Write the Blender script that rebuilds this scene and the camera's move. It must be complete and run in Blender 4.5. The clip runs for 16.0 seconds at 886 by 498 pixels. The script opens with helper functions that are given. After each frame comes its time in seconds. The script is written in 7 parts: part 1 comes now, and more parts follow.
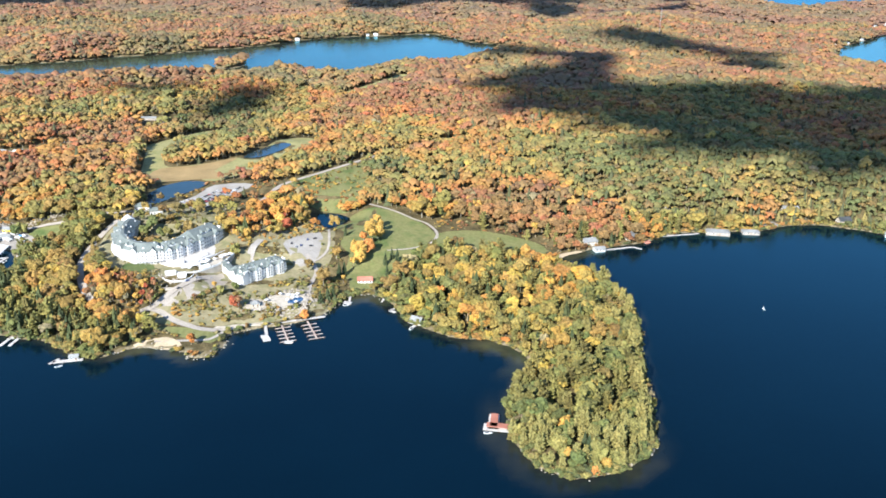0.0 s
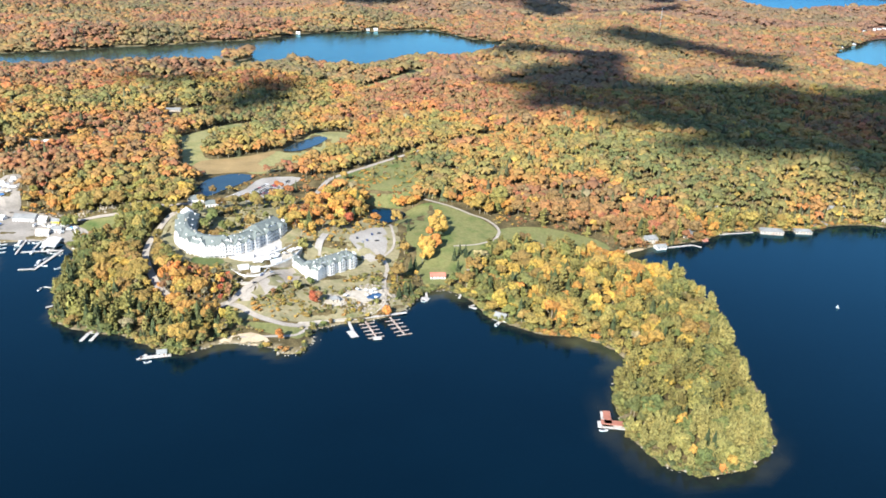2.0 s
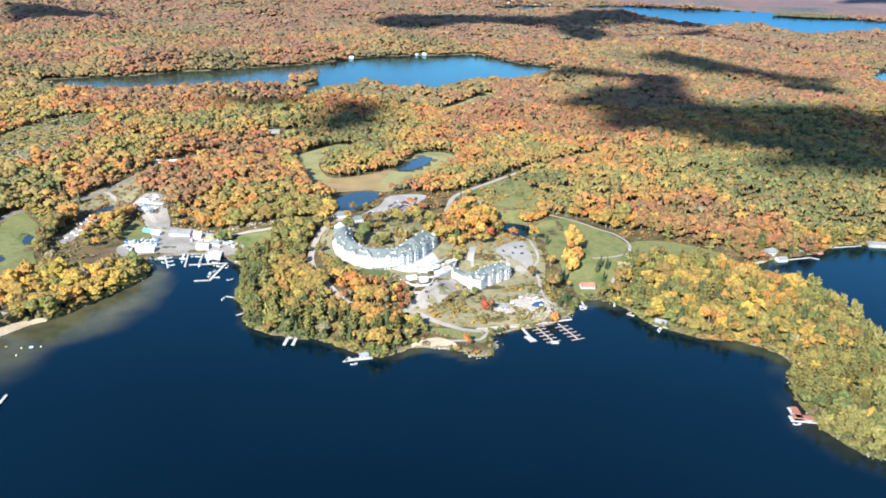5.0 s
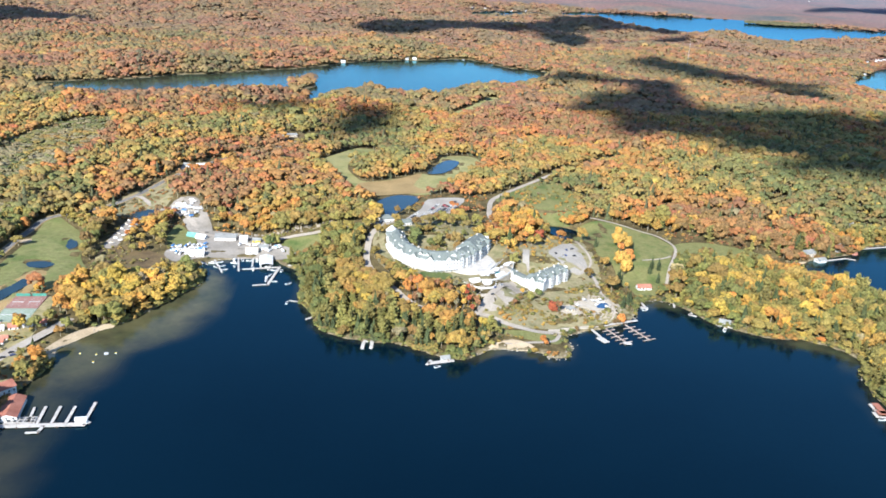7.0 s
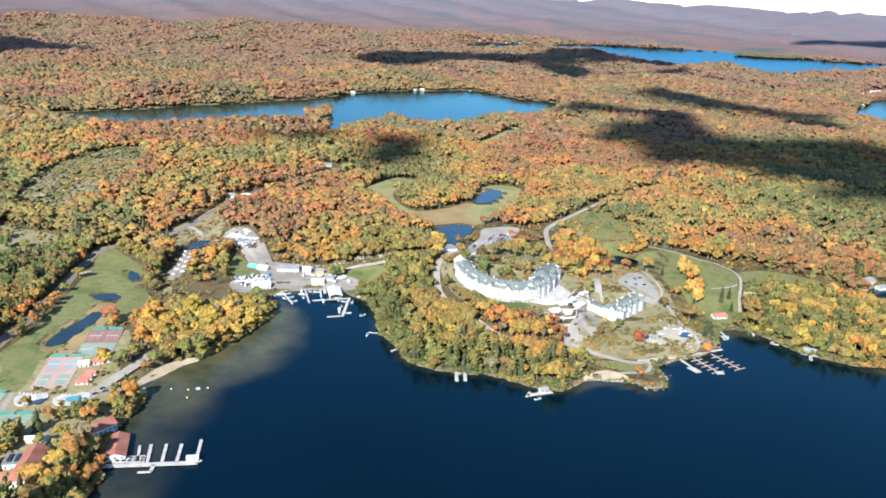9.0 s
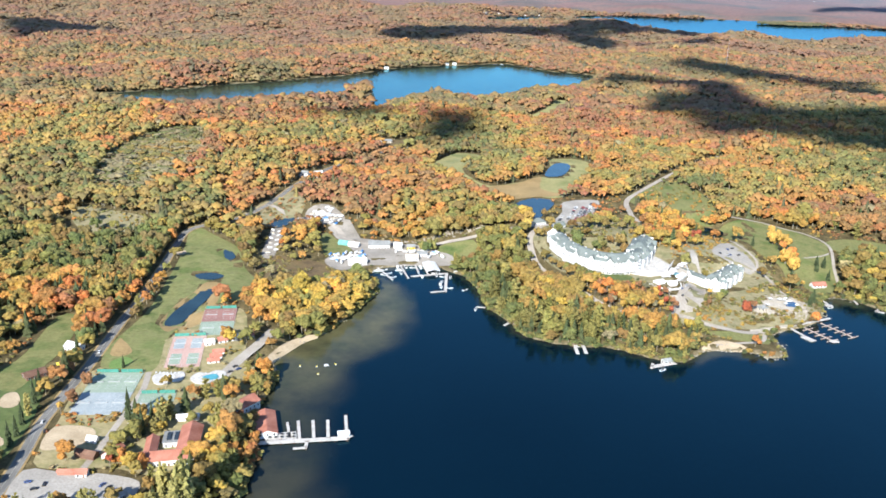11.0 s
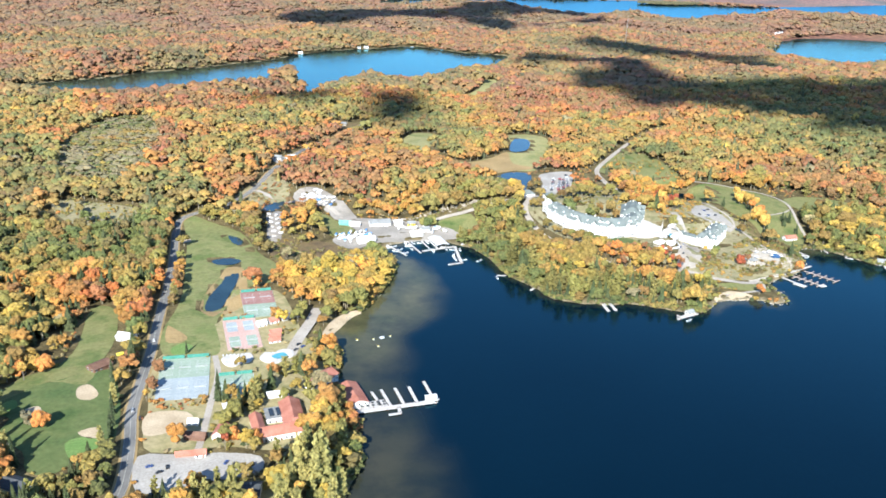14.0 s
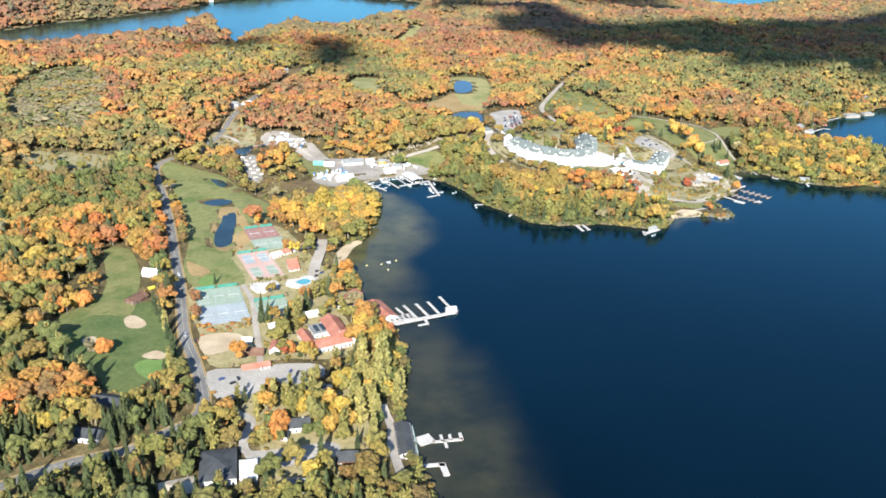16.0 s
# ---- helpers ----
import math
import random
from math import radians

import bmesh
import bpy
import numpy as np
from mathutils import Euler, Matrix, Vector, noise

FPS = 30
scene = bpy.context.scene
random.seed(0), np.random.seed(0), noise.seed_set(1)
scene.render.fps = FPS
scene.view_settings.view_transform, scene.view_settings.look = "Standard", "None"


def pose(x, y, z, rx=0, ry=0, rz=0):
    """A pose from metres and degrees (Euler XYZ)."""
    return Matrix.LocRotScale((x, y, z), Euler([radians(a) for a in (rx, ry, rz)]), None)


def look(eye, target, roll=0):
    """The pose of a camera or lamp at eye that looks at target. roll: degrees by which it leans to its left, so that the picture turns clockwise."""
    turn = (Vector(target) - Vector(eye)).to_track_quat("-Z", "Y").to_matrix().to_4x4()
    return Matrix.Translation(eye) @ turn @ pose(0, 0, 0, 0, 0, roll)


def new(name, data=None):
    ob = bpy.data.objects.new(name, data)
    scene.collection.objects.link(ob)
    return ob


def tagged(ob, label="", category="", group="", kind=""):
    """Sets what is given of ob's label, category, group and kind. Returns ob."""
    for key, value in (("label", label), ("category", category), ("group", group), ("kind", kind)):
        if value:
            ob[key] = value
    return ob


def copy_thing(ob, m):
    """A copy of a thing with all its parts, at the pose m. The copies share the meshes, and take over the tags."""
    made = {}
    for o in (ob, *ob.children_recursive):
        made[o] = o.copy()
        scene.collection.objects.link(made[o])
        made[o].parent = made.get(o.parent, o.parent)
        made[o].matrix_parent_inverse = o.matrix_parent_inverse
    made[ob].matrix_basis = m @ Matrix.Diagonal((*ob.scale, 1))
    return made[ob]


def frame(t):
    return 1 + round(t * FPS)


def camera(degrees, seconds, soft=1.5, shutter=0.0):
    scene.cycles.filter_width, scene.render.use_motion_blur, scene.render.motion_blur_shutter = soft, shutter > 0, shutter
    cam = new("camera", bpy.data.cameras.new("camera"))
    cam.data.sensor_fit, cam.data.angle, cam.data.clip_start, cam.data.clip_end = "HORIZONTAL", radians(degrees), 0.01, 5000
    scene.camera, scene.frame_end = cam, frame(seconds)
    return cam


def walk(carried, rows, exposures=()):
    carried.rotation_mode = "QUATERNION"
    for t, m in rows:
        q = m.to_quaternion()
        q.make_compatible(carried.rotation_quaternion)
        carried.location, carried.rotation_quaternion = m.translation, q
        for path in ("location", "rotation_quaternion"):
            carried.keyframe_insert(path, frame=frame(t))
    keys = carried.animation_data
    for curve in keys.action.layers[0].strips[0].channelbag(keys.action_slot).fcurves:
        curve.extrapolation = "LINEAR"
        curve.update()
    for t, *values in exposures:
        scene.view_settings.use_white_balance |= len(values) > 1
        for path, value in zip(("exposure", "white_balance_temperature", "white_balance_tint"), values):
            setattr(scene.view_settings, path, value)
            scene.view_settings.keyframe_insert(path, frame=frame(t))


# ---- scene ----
cam = camera(56.0, 16.0, 1.7)
# seconds, place, yaw to the left, pitch, roll
PATH = [
    (0, 0.0, 0.0, 228.6, 0.00, -21.48, 0.90),
    (0.5, -17.8, 2.1, 226.9, -0.58, -21.31, 1.22),
    (1, -35.8, 4.7, 225.3, -1.16, -21.34, 1.47),
    (1.5, -54.0, 6.8, 224.1, -1.84, -21.49, 1.90),
    (2, -72.7, 5.6, 223.5, -2.65, -21.57, 2.38),
    (2.5, -90.7, -1.4, 223.2, -2.79, -21.46, 2.60),
    (3, -107.3, -11.2, 223.2, -2.83, -21.17, 2.44),
    (3.5, -125.2, -18.5, 223.8, -2.35, -20.61, 2.20),
    (4, -144.0, -22.9, 224.6, -2.09, -20.03, 1.98),
    (4.5, -162.4, -25.0, 225.2, -2.21, -19.68, 2.00),
    (5, -180.5, -25.2, 224.9, -2.75, -20.02, 2.27),
    (7.5, -267.4, -19.9, 218.8, -6.69, -19.10, 3.28),
    (8, -284.2, -17.2, 217.3, -7.51, -17.77, 3.53),
    (8.5, -300.8, -13.1, 215.6, -7.70, -17.13, 3.48),
    (9, -317.0, -8.1, 213.8, -7.26, -17.35, 3.13),
    (9.5, -333.5, -4.1, 212.1, -6.83, -17.75, 2.67),
    (10, -349.7, -1.8, 210.9, -6.35, -18.18, 2.23),
    (12.5, -428.9, 0.5, 207.8, -10.24, -19.84, 1.57),
    (13, -443.9, 1.0, 206.7, -11.86, -19.82, 1.47),
    (13.5, -459.3, 0.5, 205.7, -13.65, -19.69, 1.58),
    (14, -476.6, -3.1, 205.1, -15.83, -19.74, 1.86),
    (14.5, -494.8, -9.5, 205.0, -18.55, -20.79, 2.22),
    (15, -513.0, -15.8, 205.1, -20.57, -21.65, 2.23),
    (15.5, -531.6, -21.0, 205.3, -22.30, -22.34, 2.18),
    (16, -550.4, -25.3, 205.4, -23.87, -22.85, 2.19),
]


def aimed(x, y, z, yaw, pitch, roll):
    a, b = radians(yaw), radians(pitch)
    way = Vector((-math.sin(a) * math.cos(b), math.cos(a) * math.cos(b), math.sin(b)))
    eye = Vector((x, y, z))
    return look(eye, eye + way * 10, roll)


LIGHTNESS = [  # the film camera's own exposure and white balance
    (0.0, 1.12, 6150, 10), (2.0, 1.12, 6350, 10), (3.0, 1.00, 6250, 10), (3.5, 1.10, 6150, 10), (5.0, 1.08, 6050, 10), (7.5, 0.96, 6150, 10), (9.0, 0.88, 6100, 10), (10.2, 0.90, 6300, 10), (12.5, 1.18, 6000, 8), (14.0, 1.16, 6050, 8), (16.0, 1.05, 6350, 9)]
walk(cam, [(t, aimed(*row)) for t, *row in PATH], LIGHTNESS)

# ---- world, sun, clouds' height, exposure ----
SUN_UP, SUN_TO = 32.0, (0.46, 0.888)  # elevation; the way the shadows fall
world = bpy.data.worlds.new("world")
scene.world = world
world.use_nodes = True
wn = world.node_tree.nodes
sky = wn.new("ShaderNodeTexSky")
sky.sky_type = "NISHITA"
sky.sun_disc = False
sky.sun_elevation = radians(SUN_UP)
sky.sun_rotation = math.atan2(-SUN_TO[0], -SUN_TO[1])
sky.air_density, sky.dust_density, sky.ozone_density = 1.0, 0.1, 3.5
sky.altitude = 600
wn["Background"].inputs["Strength"].default_value = 0.11
world.node_tree.links.new(sky.outputs["Color"], wn["Background"].inputs["Color"])
sun = new("sun", bpy.data.lights.new("sun", "SUN"))
sun.data.energy, sun.data.angle, sun.data.color = 5.0, radians(0.5), (1.0, 0.955, 0.875)
sun_way = Vector((SUN_TO[0], SUN_TO[1], -math.tan(radians(SUN_UP)))).normalized()
sun.matrix_world = look((0, 0, 900), Vector((0, 0, 900)) + sun_way)

# ---- materials ----


def material(name, rough=0.8, metal=0.0, spec=0.3):
    m = bpy.data.materials.new(name)
    m.use_nodes = True
    b = m.node_tree.nodes["Principled BSDF"]
    b.inputs["Roughness"].default_value = rough
    b.inputs["Metallic"].default_value = metal
    b.inputs["Specular IOR Level"].default_value = spec
    return m, m.node_tree.nodes, m.node_tree.links, b


def noisy(nodes, links, scale, detail=3.0, vector=None, rough=0.55):
    n = nodes.new("ShaderNodeTexNoise")
    n.inputs["Scale"].default_value = scale
    n.inputs["Detail"].default_value = detail
    n.inputs["Roughness"].default_value = rough
    if vector is not None:
        links.new(vector, n.inputs["Vector"])
    return n.outputs["Fac"]


def ramp(nodes, links, fac, stops):
    r = nodes.new("ShaderNodeValToRGB")
    while len(r.color_ramp.elements) < len(stops):
        r.color_ramp.elements.new(0.5)
    for e, (p, c) in zip(r.color_ramp.elements, stops):
        e.position, e.color = p, (*c, 1.0)
    links.new(fac, r.inputs["Fac"])
    return r.outputs["Color"]


def mixed(nodes, links, a, b, fac, mode="MIX"):
    m = nodes.new("ShaderNodeMix")
    m.data_type, m.blend_type = "RGBA", mode
    for value, socket in ((a, m.inputs[6]), (b, m.inputs[7]), (fac, m.inputs[0])):
        if isinstance(value, (int, float)):
            socket.default_value = value
        elif isinstance(value, tuple):
            socket.default_value = (*value, 1.0)
        else:
            links.new(value, socket)
    return m.outputs[2]


def place(nodes):
    return nodes.new("ShaderNodeNewGeometry").outputs["Position"]


def bumped(nodes, links, b, fac, strength, distance):
    n = nodes.new("ShaderNodeBump")
    n.inputs["Strength"].default_value = strength
    n.inputs["Distance"].default_value = distance
    links.new(fac, n.inputs["Height"])
    links.new(n.outputs["Normal"], b.inputs["Normal"])


def surface(name, dark, light, big=0.05, fine=0.8, rough=0.85, bump=0.3, spec=0.2, third=None, metal=0.0):
    """A surface of two or three tones, mottled at two sizes."""
    m, n, l, b = material(name, rough, metal, spec)
    p = place(n)
    large, small = noisy(n, l, big, 4, p), noisy(n, l, fine, 5, p, 0.65)
    stops = [(0.3, dark), (0.7, light)] if third is None else [(0.28, dark), (0.5, light), (0.72, third)]
    base = ramp(n, l, large, stops)
    speck = ramp(n, l, small, [(0.25, (0.62, 0.62, 0.62)), (0.75, (1.25, 1.25, 1.25))])
    l.new(mixed(n, l, base, speck, 0.8, "MULTIPLY"), b.inputs["Base Color"])
    if bump:
        bumped(n, l, b, small, bump, 0.4)
    return m


def foliage(name, fine=2.0, clumps=0.62, dark=0.5, light=1.26, relief=1.5):
    """Leaves: the tree's own colour, mottled clump by clump and twig by twig, with shade painted into the gaps."""
    m, n, l, b = material(name, 0.72, 0, 0.18)
    tone = n.new("ShaderNodeAttribute")
    tone.attribute_name = "leaf"
    g = n.new("ShaderNodeNewGeometry")
    own = n.new("ShaderNodeObjectInfo").outputs["Random"]
    island = ramp(n, l, g.outputs["Random Per Island"], [(0.0, (0.86, 0.88, 0.84)), (1.0, (1.14, 1.12, 1.08))])
    tree = ramp(n, l, own, [(0.0, (0.85, 0.9, 0.85)), (1.0, (1.12, 1.08, 1.0))])
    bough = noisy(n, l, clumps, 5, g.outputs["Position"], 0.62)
    # dark ends of the bough and twig ramps paint shade between the clumps
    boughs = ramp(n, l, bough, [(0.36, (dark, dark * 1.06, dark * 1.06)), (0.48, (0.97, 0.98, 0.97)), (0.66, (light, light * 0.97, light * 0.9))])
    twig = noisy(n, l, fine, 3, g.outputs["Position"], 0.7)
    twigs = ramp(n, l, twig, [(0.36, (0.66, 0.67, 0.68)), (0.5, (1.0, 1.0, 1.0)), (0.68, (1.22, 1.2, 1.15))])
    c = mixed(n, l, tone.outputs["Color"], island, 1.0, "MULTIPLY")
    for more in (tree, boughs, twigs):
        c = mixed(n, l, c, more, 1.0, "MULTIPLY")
    l.new(c, b.inputs["Base Color"])
    rough = n.new("ShaderNodeBump")
    rough.inputs["Strength"].default_value, rough.inputs["Distance"].default_value = 1.0, relief
    l.new(bough, rough.inputs["Height"])
    small = n.new("ShaderNodeBump")
    small.inputs["Strength"].default_value, small.inputs["Distance"].default_value = 0.8, 0.6
    l.new(twig, small.inputs["Height"])
    l.new(rough.outputs["Normal"], small.inputs["Normal"])
    l.new(small.outputs["Normal"], b.inputs["Normal"])
    return m


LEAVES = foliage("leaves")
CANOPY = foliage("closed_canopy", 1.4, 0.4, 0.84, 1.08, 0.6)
BARK = surface("bark", (0.10, 0.08, 0.06), (0.28, 0.25, 0.21), 0.6, 4.0)
GRASS = surface("mown_grass", (0.085, 0.128, 0.036), (0.205, 0.20, 0.078), 0.045, 0.5, third=(0.12, 0.155, 0.048))
FAIRWAY = surface("pale_fairway", (0.19, 0.21, 0.075), (0.33, 0.30, 0.13), 0.04, 0.5, third=(0.25, 0.25, 0.10))
TURF = surface("golf_turf", (0.055, 0.098, 0.027), (0.120, 0.148, 0.052), 0.035, 0.4, third=(0.074, 0.116, 0.038))
BRIGHT_TURF = surface("sunlit_turf", (0.105, 0.145, 0.040), (0.215, 0.215, 0.085), 0.05, 0.4, third=(0.14, 0.175, 0.055))
GREEN = surface("putting_green", (0.13, 0.22, 0.06), (0.18, 0.26, 0.08), 0.1, 1.0, bump=0.05)
HEATH = surface("dry_grass", (0.28, 0.20, 0.09), (0.40, 0.28, 0.13), 0.05, 0.7)
MARSH = surface("marsh_reeds", (0.09, 0.065, 0.04), (0.17, 0.12, 0.06), 0.06, 0.5, third=(0.12, 0.11, 0.05))
SAND = surface("sand", (0.40, 0.31, 0.20), (0.55, 0.44, 0.30), 0.1, 1.2, bump=0.1)
GRAVEL = surface("gravel", (0.33, 0.29, 0.24), (0.46, 0.41, 0.35), 0.08, 1.0, bump=0.15)
ASPHALT = surface("worn_asphalt", (0.15, 0.145, 0.135), (0.24, 0.23, 0.21), 0.06, 1.2, bump=0.05)
LOT = surface("pale_worn_asphalt", (0.31, 0.285, 0.25), (0.43, 0.40, 0.355), 0.05, 1.0, bump=0.05)
LINE_PAINT = surface("road_paint", (0.42, 0.40, 0.35), (0.55, 0.53, 0.47), 0.3, 2.0, 0.6, 0.02)
DUST = surface("dusty_gravel", (0.25, 0.225, 0.19), (0.38, 0.345, 0.30), 0.08, 1.0, bump=0.15)
ROCK = surface("rock", (0.24, 0.21, 0.17), (0.44, 0.39, 0.32), 0.25, 1.5, bump=0.8)


def ground_material():
    m, n, l, b = material("forest_floor", 0.95, 0, 0.1)
    p = place(n)
    soil = ramp(n, l, noisy(n, l, 0.12, 5, p), [(0.3, (0.06, 0.05, 0.025)), (0.5, (0.12, 0.095, 0.045)), (0.7, (0.21, 0.165, 0.08))])
    fine = ramp(n, l, noisy(n, l, 0.9, 5, p, 0.7), [(0.3, (0.5, 0.5, 0.5)), (0.7, (1.4, 1.4, 1.4))])
    c = mixed(n, l, soil, fine, 1.0, "MULTIPLY")
    bank = n.new("ShaderNodeAttribute")
    bank.attribute_name = "bank"
    c = mixed(n, l, c, ramp(n, l, noisy(n, l, 0.5, 4, p), [(0.35, (0.13, 0.11, 0.06)), (0.7, (0.40, 0.33, 0.22))]), bank.outputs["Fac"])
    # woods of the distance, by their true ground distances
    far = n.new("ShaderNodeAttribute")
    far.attribute_name = "far_place"
    stand = noisy(n, l, 0.0022, 6, far.outputs["Vector"], 0.6)
    woods = ramp(n, l, stand, [(0.30, (0.07, 0.085, 0.075)), (0.42, (0.15, 0.12, 0.085)), (0.52, (0.25, 0.135, 0.09)), (0.62, (0.22, 0.115, 0.085)), (0.75, (0.26, 0.17, 0.105))])
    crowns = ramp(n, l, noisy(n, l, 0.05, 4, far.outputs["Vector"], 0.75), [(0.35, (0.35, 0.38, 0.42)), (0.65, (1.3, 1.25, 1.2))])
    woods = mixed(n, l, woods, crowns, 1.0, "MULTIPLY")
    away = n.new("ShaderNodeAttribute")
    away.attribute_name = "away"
    # bluish haze, put into the woods' colour and growing with distance
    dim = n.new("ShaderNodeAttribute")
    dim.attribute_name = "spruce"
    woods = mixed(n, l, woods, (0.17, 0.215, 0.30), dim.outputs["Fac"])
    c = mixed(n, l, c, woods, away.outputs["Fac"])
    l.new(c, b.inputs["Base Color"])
    bumped(n, l, b, noisy(n, l, 0.9, 4, p), 0.5, 0.6)
    return m


FLOOR = ground_material()


def water_material(name="lake_water", murk=None, tint=(0.33, 0.74, 0.90)):
    m = bpy.data.materials.new(name)
    m.use_nodes = True
    n, l = m.node_tree.nodes, m.node_tree.links
    n.remove(n["Principled BSDF"])
    p = place(n)
    shoal = n.new("ShaderNodeAttribute")
    shoal.attribute_name = "shoal"
    deep = ramp(n, l, noisy(n, l, 0.006, 3, p), [(0.3, (0.0006, 0.0050, 0.0110)), (0.7, (0.0010, 0.0076, 0.0158))])
    bed = ramp(n, l, noisy(n, l, 0.035, 5, p), [(0.3, (0.056, 0.060, 0.028)), (0.7, (0.128, 0.112, 0.054))])
    body, gloss, mix, fr = n.new("ShaderNodeBsdfDiffuse"), n.new("ShaderNodeBsdfGlossy"), n.new("ShaderNodeMixShader"), n.new("ShaderNodeFresnel")
    weed = ramp(n, l, noisy(n, l, 0.05, 5, p, 0.65), [(0.38, (0.45, 0.45, 0.45)), (0.58, (1.0, 1.0, 1.0))])
    edge = mixed(n, l, shoal.outputs["Color"], mixed(n, l, shoal.outputs["Color"], weed, 1.0, "MULTIPLY"), 0.6)
    l.new(mixed(n, l, deep, bed, edge) if murk is None else ramp(n, l, noisy(n, l, 0.08, 4, p), [(0.3, murk), (0.7, tuple(1.5 * c for c in murk))]), body.inputs["Color"])
    gloss.inputs["Color"].default_value = (*tint, 1.0)
    gloss.inputs["Roughness"].default_value = 0.1
    fr.inputs["IOR"].default_value = 1.33
    wave_bump = n.new("ShaderNodeBump")
    wave_bump.inputs["Strength"].default_value, wave_bump.inputs["Distance"].default_value = 0.12, 1.0
    l.new(noisy(n, l, 0.35, 4, p, 0.6), wave_bump.inputs["Height"])
    l.new(wave_bump.outputs["Normal"], gloss.inputs["Normal"])
    l.new(fr.outputs["Fac"], mix.inputs["Fac"])
    l.new(body.outputs["BSDF"], mix.inputs[1])
    l.new(gloss.outputs["BSDF"], mix.inputs[2])
    l.new(mix.outputs["Shader"], n["Material Output"].inputs["Surface"])
    return m


WATER = water_material()
POND_WATER = water_material("pond_water", (0.018, 0.034, 0.042), (0.62, 0.86, 1.0))

# ---- the plan of the land ----
WEST_SHORE = [(-450, 204), (-447, 227), (-443, 252), (-435, 272), (-424, 298), (-421, 319), (-421, 336), (-424, 363), (-418, 398), (-422, 416),
              (-409, 438), (-394, 453), (-379, 480), (-366, 505), (-361, 524), (-362, 537), (-369, 548), (-362, 558), (-345, 566), (-319, 565),
              (-308, 552), (-299, 544), (-294, 517), (-292, 489), (-283, 466), (-277, 446), (-265, 436)]
HOTEL_SHORE = [(-249, 429), (-233, 427), (-218, 419), (-206, 409), (-196, 406), (-186, 409), (-173, 420), (-160, 419), (-147, 415), (-139, 409),
               (-129, 412), (-124, 425), (-125, 438), (-109, 446), (-91, 453), (-74, 466), (-66, 484), (-60, 493), (-49, 497), (-38, 491),
               (-29, 478), (-23, 462), (-13, 452), (-1, 443), (13, 436), (26, 437), (34, 432), (45, 420)]
PINE_SHORE = [(51, 408), (43, 394), (37, 381), (34, 358), (34, 338), (38, 326), (44, 315), (53, 308), (63, 306), (77, 310), (88, 316), (98, 327),
              (103, 338), (106, 356), (109, 379), (112, 402), (117, 431), (121, 465), (119, 497), (107, 522), (91, 546), (79, 558)]
EAST_SHORE = [(95, 573), (118, 587), (150, 598), (182, 621), (209, 625), (233, 628), (252, 630), (275, 642), (305, 648), (330, 641), (356, 626),
              (420, 600), (560, 570), (900, 540), (1600, 560), (5600, 700), (5600, 5600), (-5600, 5600), (-5600, -1600), (-900, -1600),
              (-640, -500), (-510, -80), (-470, 60), (-456, 140)]
LAKE_NORTH = [(-760, 1330), (-690, 1380), (-630, 1411), (-586, 1460), (-505, 1506), (-431, 1572), (-385, 1601), (-327, 1669), (-282, 1728), (-209, 1779), (-134, 1803), (-41, 1850),
              (12, 1790), (49, 1727), (93, 1704), (122, 1660), (45, 1501), (-30, 1439), (-88, 1392), (-127, 1351), (-152, 1280), (-184, 1276), (-194, 1326), (-244, 1338),
              (-288, 1310), (-314, 1267), (-355, 1157), (-388, 1128), (-407, 1151), (-380, 1205), (-347, 1242), (-338, 1291), (-362, 1322), (-411, 1295), (-459, 1267), (-529, 1245), (-594, 1240), (-700, 1240), (-770, 1270)]
ISLETS = [(-360, 1410, 24, 46)]  # x, y, reach east and north
LAKE_EAST = [(700, 1500), (804, 1729), (924, 1863), (1017, 1983), (1193, 2085), (1500, 2050), (1400, 1700), (916, 1490), (800, 1480)]
LAKE_FAR = [(430, 3013), (498, 3112), (691, 3109), (832, 3073), (1009, 3022), (1103, 2988), (1294, 2854), (1414, 2780), (1534, 2740), (2100, 2640), (2050, 2330), (1398, 2522), (1147, 2546),
            (1023, 2418), (951, 2493), (893, 2610), (717, 2645), (612, 2790), (577, 2920)]
PONDS = {  # outline, level
    "parking": ([(-238, 673), (-222, 690), (-205, 687), (-205, 672), (-219, 646), (-229, 628), (-238, 632), (-242, 648)], 16.0),
    "ring": ([(-191, 769), (-170, 818), (-155, 820), (-159, 797), (-175, 768)], 17.0),
    "mid": ([(-101, 634), (-85, 635), (-74, 622), (-88, 603), (-96, 613)], 7.0),
    "long": ([(-488, 463), (-485, 481), (-477, 503), (-474, 518), (-468, 520), (-467, 506), (-474, 478), (-479, 460), (-485, 457)], 3.4),
    "west": ([(-483, 542), (-473, 545), (-464, 539), (-470, 532), (-480, 534)], 3.4),
    "north": ([(-471, 592), (-466, 590), (-461, 577), (-464, 570), (-469, 577)], 3.6),
    "marsh": ([(-441, 661), (-424, 676), (-428, 654), (-439, 644)], 4.0),
}
H_REF, MID = 215.0, (-275.0, -10.0)  # the flight's height and middle, for the rise of the far land


def curve(points, steps=4, closed=True):
    """A smooth line through plan points."""
    p = np.array(points, float)
    n = len(p)
    out = []
    for i in range(n if closed else n - 1):
        if closed:
            a, b, c, d = p[i - 1], p[i], p[(i + 1) % n], p[(i + 2) % n]
        else:
            a, b, c, d = p[max(i - 1, 0)], p[i], p[i + 1], p[min(i + 2, n - 1)]
        for k in range(steps):
            t = k / steps
            out.append(0.5 * (2 * b + (c - a) * t + (2 * a - 5 * b + 4 * c - d) * t * t + (3 * b - a - 3 * c + d) * t**3))
    if not closed:
        out.append(p[-1])
    return np.array(out)


